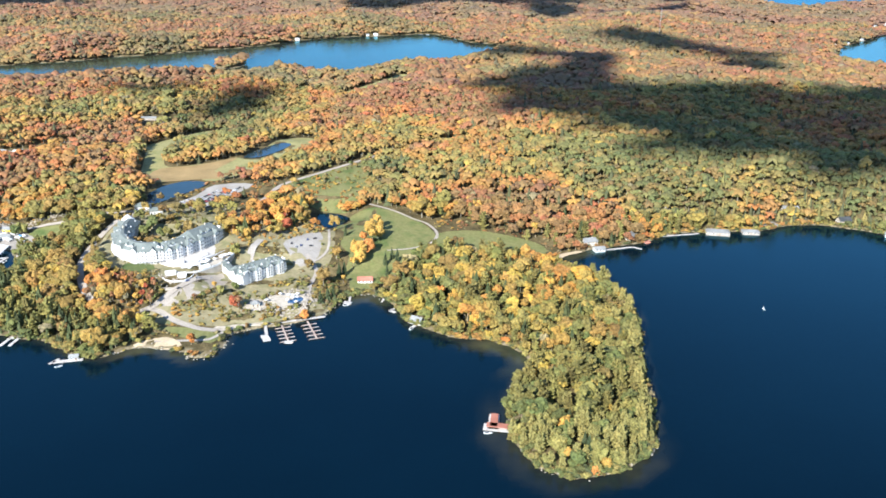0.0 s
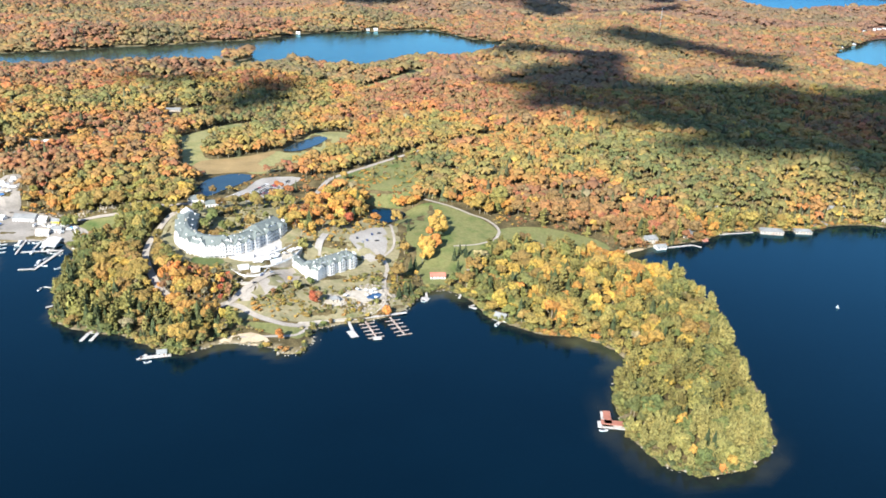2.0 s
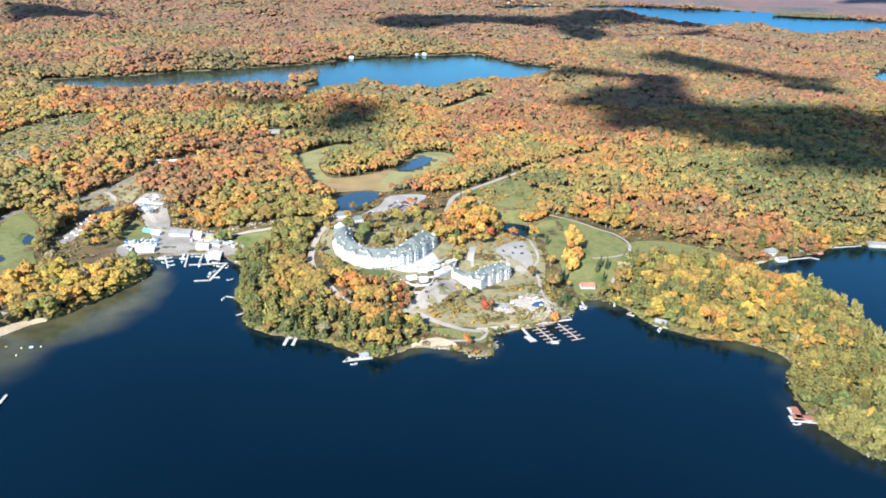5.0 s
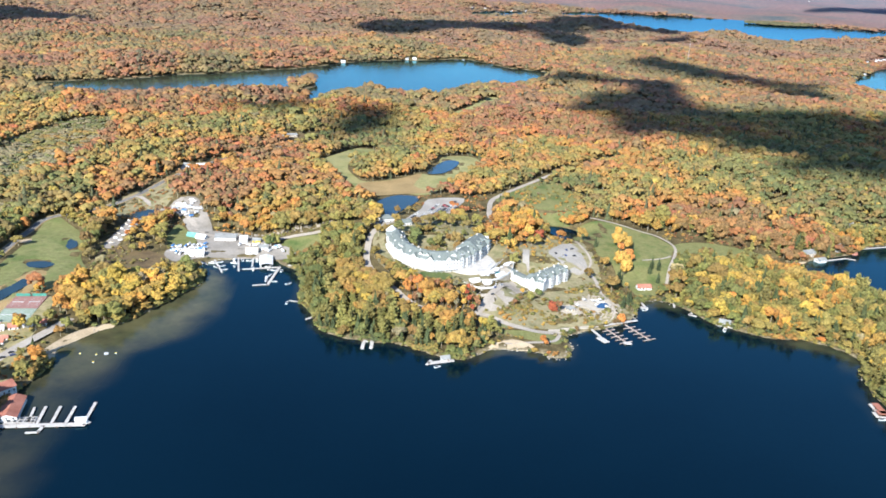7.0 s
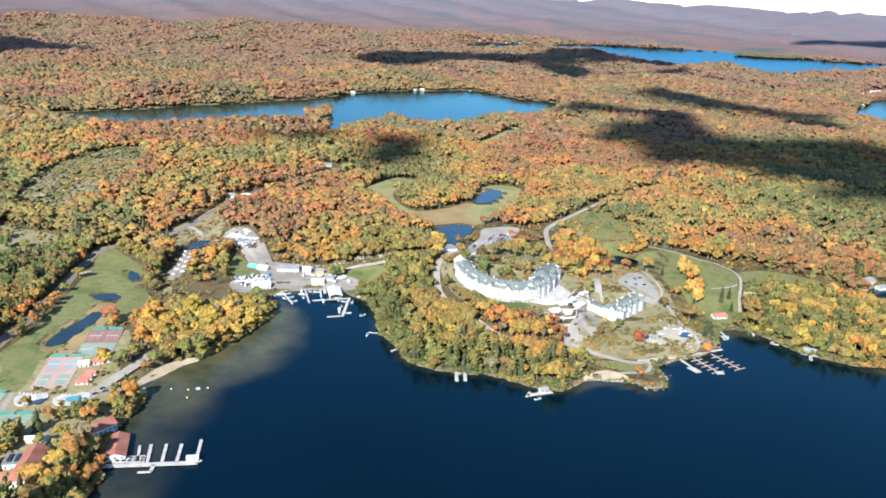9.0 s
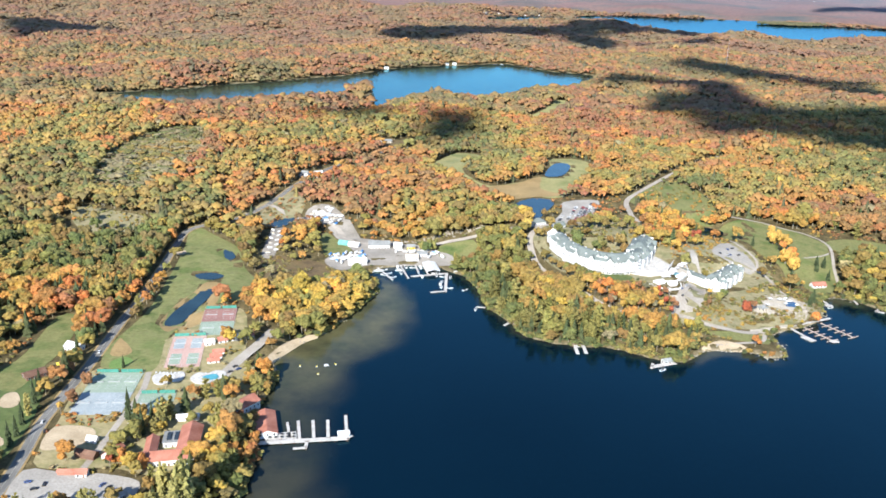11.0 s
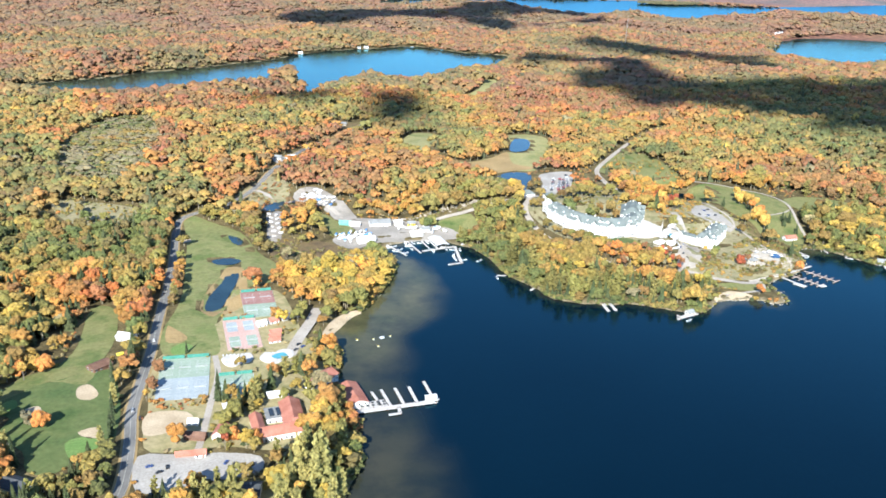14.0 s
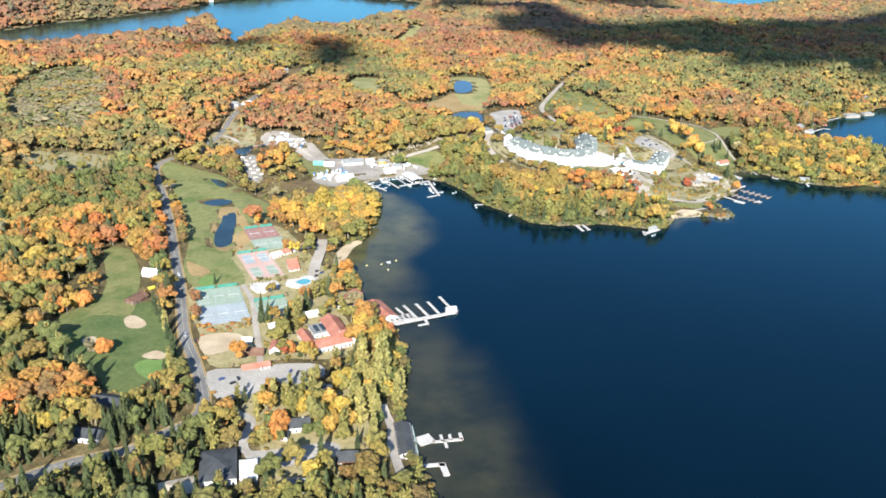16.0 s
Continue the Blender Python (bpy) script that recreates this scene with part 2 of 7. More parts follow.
def line_distance(x, y, line, closed):
    best = np.full(x.shape, 1e18)
    ends = np.roll(line, -1, 0) if closed else line[1:]
    for a, b in zip(line if closed else line[:-1], ends):
        d = b - a
        t = np.clip(((x - a[0]) * d[0] + (y - a[1]) * d[1]) / max(d @ d, 1e-9), 0, 1)
        best = np.minimum(best, (x - a[0] - t * d[0]) ** 2 + (y - a[1] - t * d[1]) ** 2)
    return np.sqrt(best)


def inside(x, y, line):
    hit = np.zeros(x.shape, bool)
    for a, b in zip(line, np.roll(line, -1, 0)):
        if a[1] == b[1]:
            continue
        hit ^= ((a[1] > y) != (b[1] > y)) & (x < (b[0] - a[0]) * (y - a[1]) / (b[1] - a[1]) + a[0])
    return hit


def signed(x, y, line):
    """Distance to an outline, positive within."""
    d = np.zeros(x.shape)
    for s in range(0, x.size, 60000):
        k = slice(s, s + 60000)
        d[k] = line_distance(x[k], y[k], line, True) * np.where(inside(x[k], y[k], line), 1, -1)
    return d


def soft(x, a, b):
    t = np.clip((x - a) / (b - a), 0, 1)
    return t * t * (3 - 2 * t)


SHORE = np.vstack([curve(WEST_SHORE + HOTEL_SHORE + PINE_SHORE + EAST_SHORE[:11], 3, False), np.array(EAST_SHORE[11:], float)])
_rng = np.random.default_rng(5)
SHORE[:-14] += _rng.normal(0, 0.7, SHORE[:-14].shape)
POOLS_FAR = [[(-610, 2400), (-560, 2450), (-470, 2440), (-450, 2405), (-520, 2385)], [(-770, 2650), (-710, 2700), (-630, 2690), (-640, 2640), (-720, 2625)],
             [(90, 2990), (160, 3050), (290, 3070), (385, 3050), (380, 3010), (280, 2950), (160, 2915)]]
LAKES = [curve(LAKE_NORTH, 3), curve(LAKE_EAST, 3), curve(LAKE_FAR, 3)] + [curve(q, 3) for q in POOLS_FAR]
POND_LINES = {k: (curve(v[0], 4), v[1]) for k, v in PONDS.items()}


def real_range(r):
    u = np.clip((r - 2200) / 2450, 0, 1)
    return np.where(r > 2200, 2200 + (r - 2200) / (1 - 0.93 * u), r)


def far_rise(x, y):
    """The far land, drawn in to lie within sight: it rises as the eye would see it level."""
    r = np.hypot(x - MID[0], y - MID[1])
    return np.where(r > 2200, H_REF - r * H_REF / np.maximum(real_range(r), 1), 0.0)


HILLS = [  # x, y, radius, height
    (-200, 560, 70, 8.0), (-205, 720, 140, 12.0), (-330, 720, 90, 8.0), (120, 800, 170, 13.0), (300, 760, 120, 12.0), (-60, 760, 100, 6.0),
    (-560, 800, 160, 9.0), (80, 370, 40, 4.0), (-250, 470, 30, 4.0), (-620, 480, 90, 8.0), (500, 950, 250, 18.0), (100, 1150, 260, 14.0),
    (-500, 1100, 220, 12.0), (40, 500, 50, 5.0)]
LEVELS = [  # flat ground: x, y, radius, level
    (-196, 533, 32, 13.0), (-190, 650, 34, 16.0), (-122, 505, 24, 6.0), (-105, 472, 20, 4.5), (-485, 430, 60, 4.6), (-480, 320, 45, 4.6),
    (-360, 590, 36, 3.0), (-480, 540, 50, 3.6), (-545, 345, 40, 4.8), (-410, 540, 34, 1.6), (-485, 250, 45, 5.0), (-55, 510, 18, 2.2), (-205, 760, 70, 17.0)]


def ground(x, y):
    """The height of the land at plan places, and the distance from the shore."""
    x, y = np.atleast_1d(np.asarray(x, float)), np.atleast_1d(np.asarray(y, float))
    d = signed(x, y, SHORE)
    for lake in LAKES:
        d = np.minimum(d, -signed(x, y, lake))
    for ix, iy, rx, ry in ISLETS:
        d = np.maximum(d, rx * (1 - np.hypot((x - ix) / rx, (y - iy) / ry)))
    hill = 3.0 + 2.5 * np.sin(x / 90 + 1) * np.sin(y / 110) + 3.0 * np.sin(x / 230 + y / 310) + 2.0 * np.sin(x / 47 - y / 61)
    hill = hill + (7.0 + 7.0 * np.sin(x / 110 + 0.6) * np.sin(y / 130 + 2) + 4.5 * np.sin(x / 61 + y / 83)) * soft(y, 950, 1250)
    hill = hill + 3.0 * np.sin(x / 38 + 1.3 * np.sin(y / 90)) * np.sin(y / 46 + x / 170) * soft(y, 690, 800)
    for hx, hy, hr, hh in HILLS:
        hill = hill + hh * np.exp(-((x - hx) ** 2 + (y - hy) ** 2) / hr**2)
    z = np.clip(d * 0.45, -5, 1.3) + hill * soft(d, 2, 75)
    for lx, ly, lr, lz in LEVELS:
        r = np.hypot(x - lx, y - ly)
        z = z + (lz - z) * (1 - soft(r, lr, lr * 1.7)) * soft(d, 4, 14)
    for line, level in POND_LINES.values():
        near = np.hypot(x - line[:, 0].mean(), y - line[:, 1].mean()) < 130
        if near.any():
            s = signed(x[near], y[near], line)
            w = 1 - soft(-s, 2, 22)
            z[near] = z[near] * (1 - w) + w * (level + np.clip(-s * 0.6, -3.0, 0.5))
    return z + far_rise(x, y), d


def land_height(x, y):
    return float(ground(x, y)[0][0])


# ---- helpers for meshes ----


def mesh_of(name, verts, faces, mats, smooth=False):
    me = bpy.data.meshes.new(name)
    me.from_pydata([tuple(v) for v in verts], [], [tuple(f) for f in faces])
    for m in mats if isinstance(mats, (list, tuple)) else [mats]:
        me.materials.append(m)
    if smooth:
        me.shade_smooth()
    return me


def tri_mesh(name, verts, tris, mat, smooth=False):
    """A mesh of many triangles from arrays."""
    me = bpy.data.meshes.new(name)
    me.vertices.add(len(verts))
    me.vertices.foreach_set("co", np.ascontiguousarray(verts, np.float32).ravel())
    me.loops.add(3 * len(tris))
    me.loops.foreach_set("vertex_index", np.ascontiguousarray(tris, np.int32).ravel())
    me.polygons.add(len(tris))
    me.polygons.foreach_set("loop_start", np.arange(0, 3 * len(tris), 3, dtype=np.int32))
    me.polygons.foreach_set("use_smooth", np.full(len(tris), smooth))
    me.update(calc_edges=True)
    me.materials.append(mat)
    return me


def float_layer(me, name, values):
    me.attributes.new(name, "FLOAT", "POINT").data.foreach_set("value", np.ascontiguousarray(values, np.float32))


def part(name, bm, mat, parent=None, label=""):
    """Links a bmesh as one mesh object, under a thing or a part."""
    me = bpy.data.meshes.new(name)
    bm.to_mesh(me)
    bm.free()
    for m in mat if isinstance(mat, (list, tuple)) else [mat]:
        me.materials.append(m)
    ob = new(name, me)
    if parent is not None:
        ob.parent = parent
    return tagged(ob, label)


def thing(name, m, label, category, group=""):
    ob = new(name)
    ob.matrix_world = m
    return tagged(ob, label, category, group)


# ---- ground ----


def spaced(a, b, lo, hi, step, grow):
    """Grid lines: even between lo and hi, then wider and wider out to a and b."""
    out = list(np.arange(lo, hi + step, step))
    s = step
    while out[-1] < b:
        s *= grow
        out.append(out[-1] + s)
    s, low = step, []
    at = lo
    while at > a:
        s *= grow
        at -= s
        low.append(at)
    return np.array(low[::-1] + out)


def grid_sheet(xs, ys):
    X, Y = np.meshgrid(xs, ys)
    n, m = len(xs), len(ys)
    i = (np.arange(m - 1)[:, None] * n + np.arange(n - 1)[None]).ravel()
    tris = np.concatenate([np.stack([i, i + 1, i + n + 1], 1), np.stack([i, i + n + 1, i + n], 1)])
    return X.ravel(), Y.ravel(), tris


gx, gy, gt = grid_sheet(spaced(-4900, 4700, -640, 420, 5.0, 1.06), spaced(-900, 4900, 190, 860, 5.0, 1.014))
keep_r = np.hypot(gx - MID[0], gy - MID[1])
gt = gt[(keep_r[gt] < 4680).all(1)]
gz, gd = ground(gx, gy)
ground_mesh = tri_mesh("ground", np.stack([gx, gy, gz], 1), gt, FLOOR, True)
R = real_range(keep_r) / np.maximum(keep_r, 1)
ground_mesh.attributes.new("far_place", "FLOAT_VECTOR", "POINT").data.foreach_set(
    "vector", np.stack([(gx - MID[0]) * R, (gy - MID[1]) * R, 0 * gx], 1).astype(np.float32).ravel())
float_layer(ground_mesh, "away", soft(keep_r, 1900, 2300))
# share of painted haze in the ground's colour
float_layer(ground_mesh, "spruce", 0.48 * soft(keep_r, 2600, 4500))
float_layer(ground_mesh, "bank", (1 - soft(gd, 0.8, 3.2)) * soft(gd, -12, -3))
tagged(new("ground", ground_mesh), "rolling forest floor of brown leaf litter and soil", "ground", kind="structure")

# ---- water ----
SHOALS = [  # x, y, reach along the shore, width of the shallows, paleness
    (42, 425, 20, 14, 0.7), (34, 330, 30, 16, 0.2), (80, 305, 30, 12, 0.2), (-160, 415, 22, 9, 0.5), (-48, 494, 14, 12, 0.5), (95, 572, 22, 12, 0.5)]
WEST_SHOAL = np.array([  # the broad western shallows: distance north, width, paleness
    (190, 46, 0.40), (230, 50, 0.42), (270, 44, 0.40), (310, 34, 0.34), (345, 34, 0.36), (380, 36, 0.60), (410, 42, 0.95), (440, 46, 1.0), (475, 40, 1.0), (505, 26, 0.95), (528, 17, 0.9), (545, 8, 0.6)])
wx, wy, wt = grid_sheet(spaced(-4800, 4600, -470, 320, 4.5, 1.12), spaced(-900, 2400, 190, 660, 4.5, 1.12))
near_r = np.hypot(wx - MID[0], wy - MID[1])
wt = wt[(near_r[wt] < 2750).all(1)]
water_mesh = tri_mesh("lake", np.stack([wx, wy, 0 * wx], 1), wt, WATER, True)
wd = -signed(wx, wy, SHORE)
shoal = 0.28 * (1 - soft(wd, 0, 5))
wobble = 0.10 * (np.sin(wx / 11 + 1) * np.sin(wy / 14) + 0.6 * np.sin(wx / 5.3 - wy / 6.1))
for sx, sy, reach, sw, sk in SHOALS:
    near = np.exp(-((((wx - sx) ** 2 + (wy - sy) ** 2) / (reach + sw * 0.5) ** 2) ** 2))
    shoal = np.maximum(shoal, sk * near * (1 - soft(wd / sw + wobble, 0.55, 1.1)))
band = [np.interp(wy, WEST_SHOAL[:, 0], WEST_SHOAL[:, k]) for k in (1, 2)]
shoal = np.where(wx < -336, np.maximum(shoal, band[1] * (1 - soft(wd / band[0] + 0.6 * wobble, 0.45, 1.15))), shoal)
float_layer(water_mesh, "shoal", shoal)
tagged(new("lake", water_mesh), "deep navy blue lake with pale sandy shallows", "water", kind="structure")


def patch(line, lift, step, height=None):
    """A sheet within an outline that follows the land."""
    from mathutils.geometry import delaunay_2d_cdt
    lo, hi = line.min(0), line.max(0)
    X, Y = np.meshgrid(np.arange(lo[0], hi[0], step), np.arange(lo[1], hi[1], step))
    X, Y = X.ravel(), Y.ravel()
    s = signed(X, Y, line)
    X, Y = X[s > step * 0.4], Y[s > step * 0.4]
    pts = [Vector(p) for p in line] + [Vector(p) for p in zip(X, Y)]
    v, _, f, _, _, _ = delaunay_2d_cdt(pts, [], [list(range(len(line)))], 1, 1e-4)
    v = np.array([tuple(p) for p in v])
    z = ground(v[:, 0], v[:, 1])[0] + lift if height is None else np.full(len(v), height)
    f = [t if (v[t[1]] - v[t[0]])[0] * (v[t[2]] - v[t[0]])[1] - (v[t[1]] - v[t[0]])[1] * (v[t[2]] - v[t[0]])[0] > 0 else t[::-1] for t in map(list, f)]
    return np.column_stack([v, z]), f


def laid(name, outline, mat, label, category="ground", lift=0.2, step=8.0, smooth=3, height=None, kind="structure"):
    line = curve(outline, smooth) if smooth else np.array(outline, float)
    v, f = patch(line, lift, step, height)
    return tagged(new(name, mesh_of(name, v, f, mat, True)), label, category, kind=kind)


for far_line in LAKES[2:]:
    v, f = patch(far_line, 0, 60.0, 0.0)
    v[:, 2] = far_rise(v[:, 0], v[:, 1]) + 3.0
    tagged(new("far_lake", mesh_of("far_lake", v, f, WATER, True)), "distant bright blue lake beyond the woods", "water", kind="structure")
for key, (line, level) in POND_LINES.items():
    v, f = patch(line, 0, 10.0, level + 0.45)
    tagged(new("pond", mesh_of("pond", v, f, WATER if key == "mid" else POND_WATER, True)), "dark blue pond with grassy banks", "water", kind="structure")

# ---- roads and open ground ----
ROADS = {  # line, width, material
    "main": ([(-620, 250), (-580, 263), (-562, 265), (-548, 266), (-537, 271), (-527, 275), (-521, 284), (-519, 300), (-519, 325), (-520, 349), (-518, 375), (-515, 410), (-513, 450), (-510, 500), (-508, 560), (-508, 610), (-502, 640), (-470, 662), (-447, 695), (-430, 735), (-412, 770), (-380, 835), (-345, 890), (-300, 960)], 5.0, ASPHALT),
    "shore": ([(-447, 693), (-420, 668), (-392, 636), (-374, 611), (-349, 605), (-323, 601), (-299, 599), (-269, 602), (-233, 606), (-215, 612), (-195, 622)], 4.6, GRAVEL),
    "hill": ([(-232, 604), (-244, 585), (-248, 560), (-248, 535), (-241, 509), (-224, 475), (-206, 458), (-190, 453), (-178, 459), (-170, 474), (-160, 489), (-148, 503)], 4.6, GRAVEL),
    "landing": ([(-181, 458), (-172, 456), (-160, 447), (-147, 441), (-134, 440), (-122, 444)], 4.2, GRAVEL),
    "drive": ([(-146, 622), (-147, 635), (-145, 650), (-138, 680), (-112, 714), (-77, 752), (-40, 790), (20, 850)], 4.4, GRAVEL),
    "lot_stub": ([(-134, 528), (-133, 540), (-130, 556)], 5.0, LOT),
    "lot_link": ([(-97, 527), (-88, 534), (-82, 550), (-84, 575), (-88, 598)], 1.8, GRAVEL),
    "lawn_path": ([(-95, 540), (-86, 522), (-87, 500), (-86, 470), (-94, 457)], 2.6, GRAVEL),
    "cross_path": ([(-40, 556), (-24, 560), (-14, 566)], 1.6, GRAVEL),
    "field_path": ([(-60, 640), (-40, 628), (-24, 614), (-11, 604), (-5, 582), (-24, 541), (-34, 517)], 2.2, GRAVEL),
    "point_path": ([(-128, 440), (-135, 428), (-150, 426), (-165, 425)], 2.4, GRAVEL),
    "lodge_drive": ([(-517, 284), (-509, 276), (-504, 267), (-509, 256), (-509, 246), (-496, 239), (-480, 237)], 3.6, LOT),
    "boathouse_path": ([(-449, 262), (-450, 247), (-455, 232), (-458, 214)], 4.0, GRAVEL),
    "court_path": ([(-483, 398), (-482, 376), (-486, 347), (-490, 318), (-492, 308)], 3.0, GRAVEL),
    "promenade": ([(-424, 448), (-430, 431), (-439, 410), (-446, 390)], 6.4, GRAVEL),
}


def road(key, line, width, mat):
    p = curve(line, 5, False)
    d = np.gradient(p, axis=0)
    nrm = np.stack([-d[:, 1], d[:, 0]], 1) / np.linalg.norm(d, axis=1)[:, None]
    z = ground(p[:, 0], p[:, 1])[0]
    rows = [np.column_stack([p + nrm * width * k, np.maximum(z, ground(*(p + nrm * width * k).T)[0]) + (0.32 if k == 0 else 0.26)]) for k in (-0.5, 0, 0.5)]
    n = len(p)
    faces = [(r * n + i + n, r * n + i, r * n + i + 1, r * n + i + n + 1) for r in (0, 1) for i in range(n - 1)]
    label = "grey worn two-lane asphalt road" if mat is ASPHALT else "pale gravel drive"
    return tagged(new("road", mesh_of("road", np.vstack(rows), faces, mat, True)), label, "road", kind="structure")


def stripe(name, line, offset, width, lift, mat, label):
    """A band along a road: its verge or a painted line."""
    p = curve(line, 5, False)
    d = np.gradient(p, axis=0)
    nrm = np.stack([-d[:, 1], d[:, 0]], 1) / np.linalg.norm(d, axis=1)[:, None]
    z = ground(p[:, 0], p[:, 1])[0]
    rows = [np.column_stack([p + nrm * (offset + k * width), np.maximum(z, ground(*(p + nrm * (offset + k * width)).T)[0]) + lift]) for k in (-0.5, 0.5)]
    n = len(p)
    faces = [(i + n, i, i + 1, i + n + 1) for i in range(n - 1)]
    return tagged(new(name, mesh_of(name, np.vstack(rows), faces, mat, True)), label, "road", kind="structure")


MAIN = ROADS["main"][0]
stripe("road_verge", MAIN, 2.9, 1.2, 0.24, HEATH, "dry sandy verge along the road")
stripe("road_verge", MAIN, -2.9, 1.2, 0.24, HEATH, "dry sandy verge along the road")
stripe("road_line", MAIN, 0.0, 0.14, 0.42, LINE_PAINT, "pale painted centre line")
stripe("road_line", MAIN, 2.25, 0.09, 0.40, LINE_PAINT, "pale painted edge line")
stripe("road_line", MAIN, -2.25, 0.09, 0.40, LINE_PAINT, "pale painted edge line")
ROAD_LINES = []
for key, (line, width, mat) in ROADS.items():
    road(key, line, width, mat)
    ROAD_LINES.append((curve(line, 2, False), width))

RING_OUT = [(-300, 819), (-280, 860), (-259, 899), (-235, 890), (-238, 850), (-268, 795), (-258, 742), (-245, 731), (-215, 748), (-186, 775), (-172, 830), (-165, 862), (-140, 858), (-132, 819), (-152, 760), (-184, 705),
            (-200, 690), (-221, 697), (-252, 678), (-265, 700), (-276, 737), (-290, 790)]
CLEAR = []
PARKLAND = surface("dry_lawn", (0.19, 0.19, 0.075), (0.36, 0.30, 0.16), 0.08, 0.5, third=(0.25, 0.23, 0.10))
SCRUB = surface("scrub", (0.15, 0.16, 0.07), (0.30, 0.26, 0.15), 0.07, 0.4, third=(0.20, 0.19, 0.09))


def open_ground(name, outline, mat, label, lift, bare=True):
    laid(name, outline, mat, label, lift=lift)
    if bare:
        CLEAR.append(curve(outline, 2))


open_ground("fairway", RING_OUT, FAIRWAY, "pale green mown golf fairway ring", 0.2)
open_ground("heath", [(-256, 724), (-226, 738), (-196, 764), (-206, 720), (-190, 700), (-222, 692), (-250, 682), (-258, 697)], HEATH, "tan dry grass rough", 0.28)
open_ground("lawn", [(-74, 629), (-60, 634), (-45, 630), (-34, 622), (-23, 615), (-12, 600), (-6, 586), (-14, 566), (-22, 546), (-28, 527), (-42, 508), (-50, 500), (-60, 500), (-63, 514), (-68, 522), (-66, 545), (-74, 560), (-73, 580), (-83, 596)], GRASS, "green meadow with mown lawn", 0.2)
open_ground("lawn", [(-6, 588), (30, 600), (70, 590), (75, 570), (40, 560), (0, 560)], GRASS, "green meadow with mown lawn", 0.22)
open_ground("lawn", [(-135, 690), (-95, 730), (-70, 740), (-60, 690), (-70, 640), (-100, 640), (-125, 655)], GRASS, "green field with a few tufts", 0.2, False)
open_ground("lawn", [(-211, 512), (-194, 511), (-190, 503), (-198, 496), (-209, 501)], TURF, "small green terrace lawn", 0.22)
open_ground("lawn", [(-170, 440), (-155, 432), (-133, 424), (-131, 436), (-150, 440)], GRASS, "thin grass on the point", 0.2)
open_ground("hotel_grounds", [(-243, 584), (-240, 532), (-224, 506), (-190, 490), (-150, 500), (-95, 500), (-78, 540), (-88, 600), (-140, 622), (-222, 614)], SCRUB, "olive lawns and planting round the hotel", 0.15, False)
open_ground("hillside", [(-178, 452), (-160, 443), (-120, 447), (-90, 458), (-72, 470), (-70, 490), (-90, 505), (-130, 495), (-150, 500), (-165, 480)], SCRUB, "patchy hillside of dry grass and low scrub", 0.18)
open_ground("fairway", [(-503, 646), (-485, 630), (-463, 600), (-452, 556), (-440, 530), (-446, 498), (-462, 490), (-481, 444), (-480, 408), (-485, 398), (-506, 400), (-511, 428), (-502, 474), (-500, 532), (-500, 590)], BRIGHT_TURF, "vivid green golf fairway", 0.2)
open_ground("dry_bank", [(-490, 470), (-486, 490), (-478, 512), (-474, 526), (-464, 524), (-462, 505), (-463, 480), (-468, 458), (-482, 448), (-490, 458)], HEATH, "tan rough round the pond", 0.26)
open_ground("fairway", [(-580, 376), (-577, 360), (-571, 354), (-574, 340), (-561, 326), (-557, 311), (-547, 306), (-540, 313), (-528, 318), (-525, 330), (-525, 354), (-528, 374), (-533, 393), (-556, 387)], TURF, "vivid green golf fairway", 0.2)
open_ground("bunker", [(-566, 361), (-561, 363), (-559, 358), (-564, 355)], SAND, "pale sand bunker", 0.3)
open_ground("green", [(-577, 368), (-572, 371), (-570, 364), (-575, 361)], GREEN, "pale smooth putting green", 0.3)
open_ground("grass", [(-551, 474), (-537, 468), (-534, 430), (-538, 403), (-543, 380), (-560, 386), (-577, 372), (-582, 376), (-574, 394), (-560, 402), (-552, 424)], GRASS, "rough olive grass slope between woods and road", 0.22)
open_ground("green", [(-545, 328), (-538, 332), (-530, 326), (-532, 316), (-540, 314)], GREEN, "pale smooth putting green", 0.3)
open_ground("green", [(-505, 411), (-499, 416), (-494, 411), (-498, 403), (-504, 404)], GREEN, "pale smooth putting green", 0.3)
open_ground("bunker", [(-546, 377), (-541, 379), (-536, 369), (-539, 364), (-545, 367)], SAND, "pale sand bunker", 0.3)
open_ground("bunker", [(-541, 336), (-534, 339), (-530, 332), (-535, 330)], SAND, "pale sand bunker", 0.3)
open_ground("bunker", [(-505, 437), (-497, 423), (-501, 417), (-508, 420), (-508, 439)], HEATH, "dry sandy rough beside the green", 0.3)
open_ground("bunker", [(-505, 588), (-499, 592), (-497, 584), (-503, 582)], SAND, "pale sand bunker", 0.3)
open_ground("resort_lawn", [(-513, 318), (-500, 312), (-480, 312), (-462, 305), (-444, 308), (-434, 330), (-432, 360), (-428, 395), (-436, 412), (-438, 440), (-445, 480), (-470, 486), (-480, 440), (-512, 400), (-513, 350)], PARKLAND, "pale dry lawns between the courts and cottages", 0.18, False)
open_ground("cottage_lawn", [(-505, 285), (-480, 284), (-462, 284), (-458, 262), (-462, 238), (-470, 222), (-500, 218), (-505, 235), (-503, 262)], PARKLAND, "pale dry lawns round the cottages", 0.18, False)
open_ground("beach", [(-427, 412), (-422, 427), (-415, 438), (-407, 445), (-400, 448), (-399, 445), (-408, 436.5), (-415, 426), (-420.5, 415), (-418.5, 402), (-424, 404)], SAND, "narrow pale sand beach", 0.42)
open_ground("beach", [(-176, 421), (-160, 430), (-148, 421), (-160, 416)], SAND, "small sandy cove", 0.3)
open_ground("beach", [(70, 556), (88, 572), (104, 580), (100, 570), (86, 556)], SAND, "small sandy cove", 0.14)
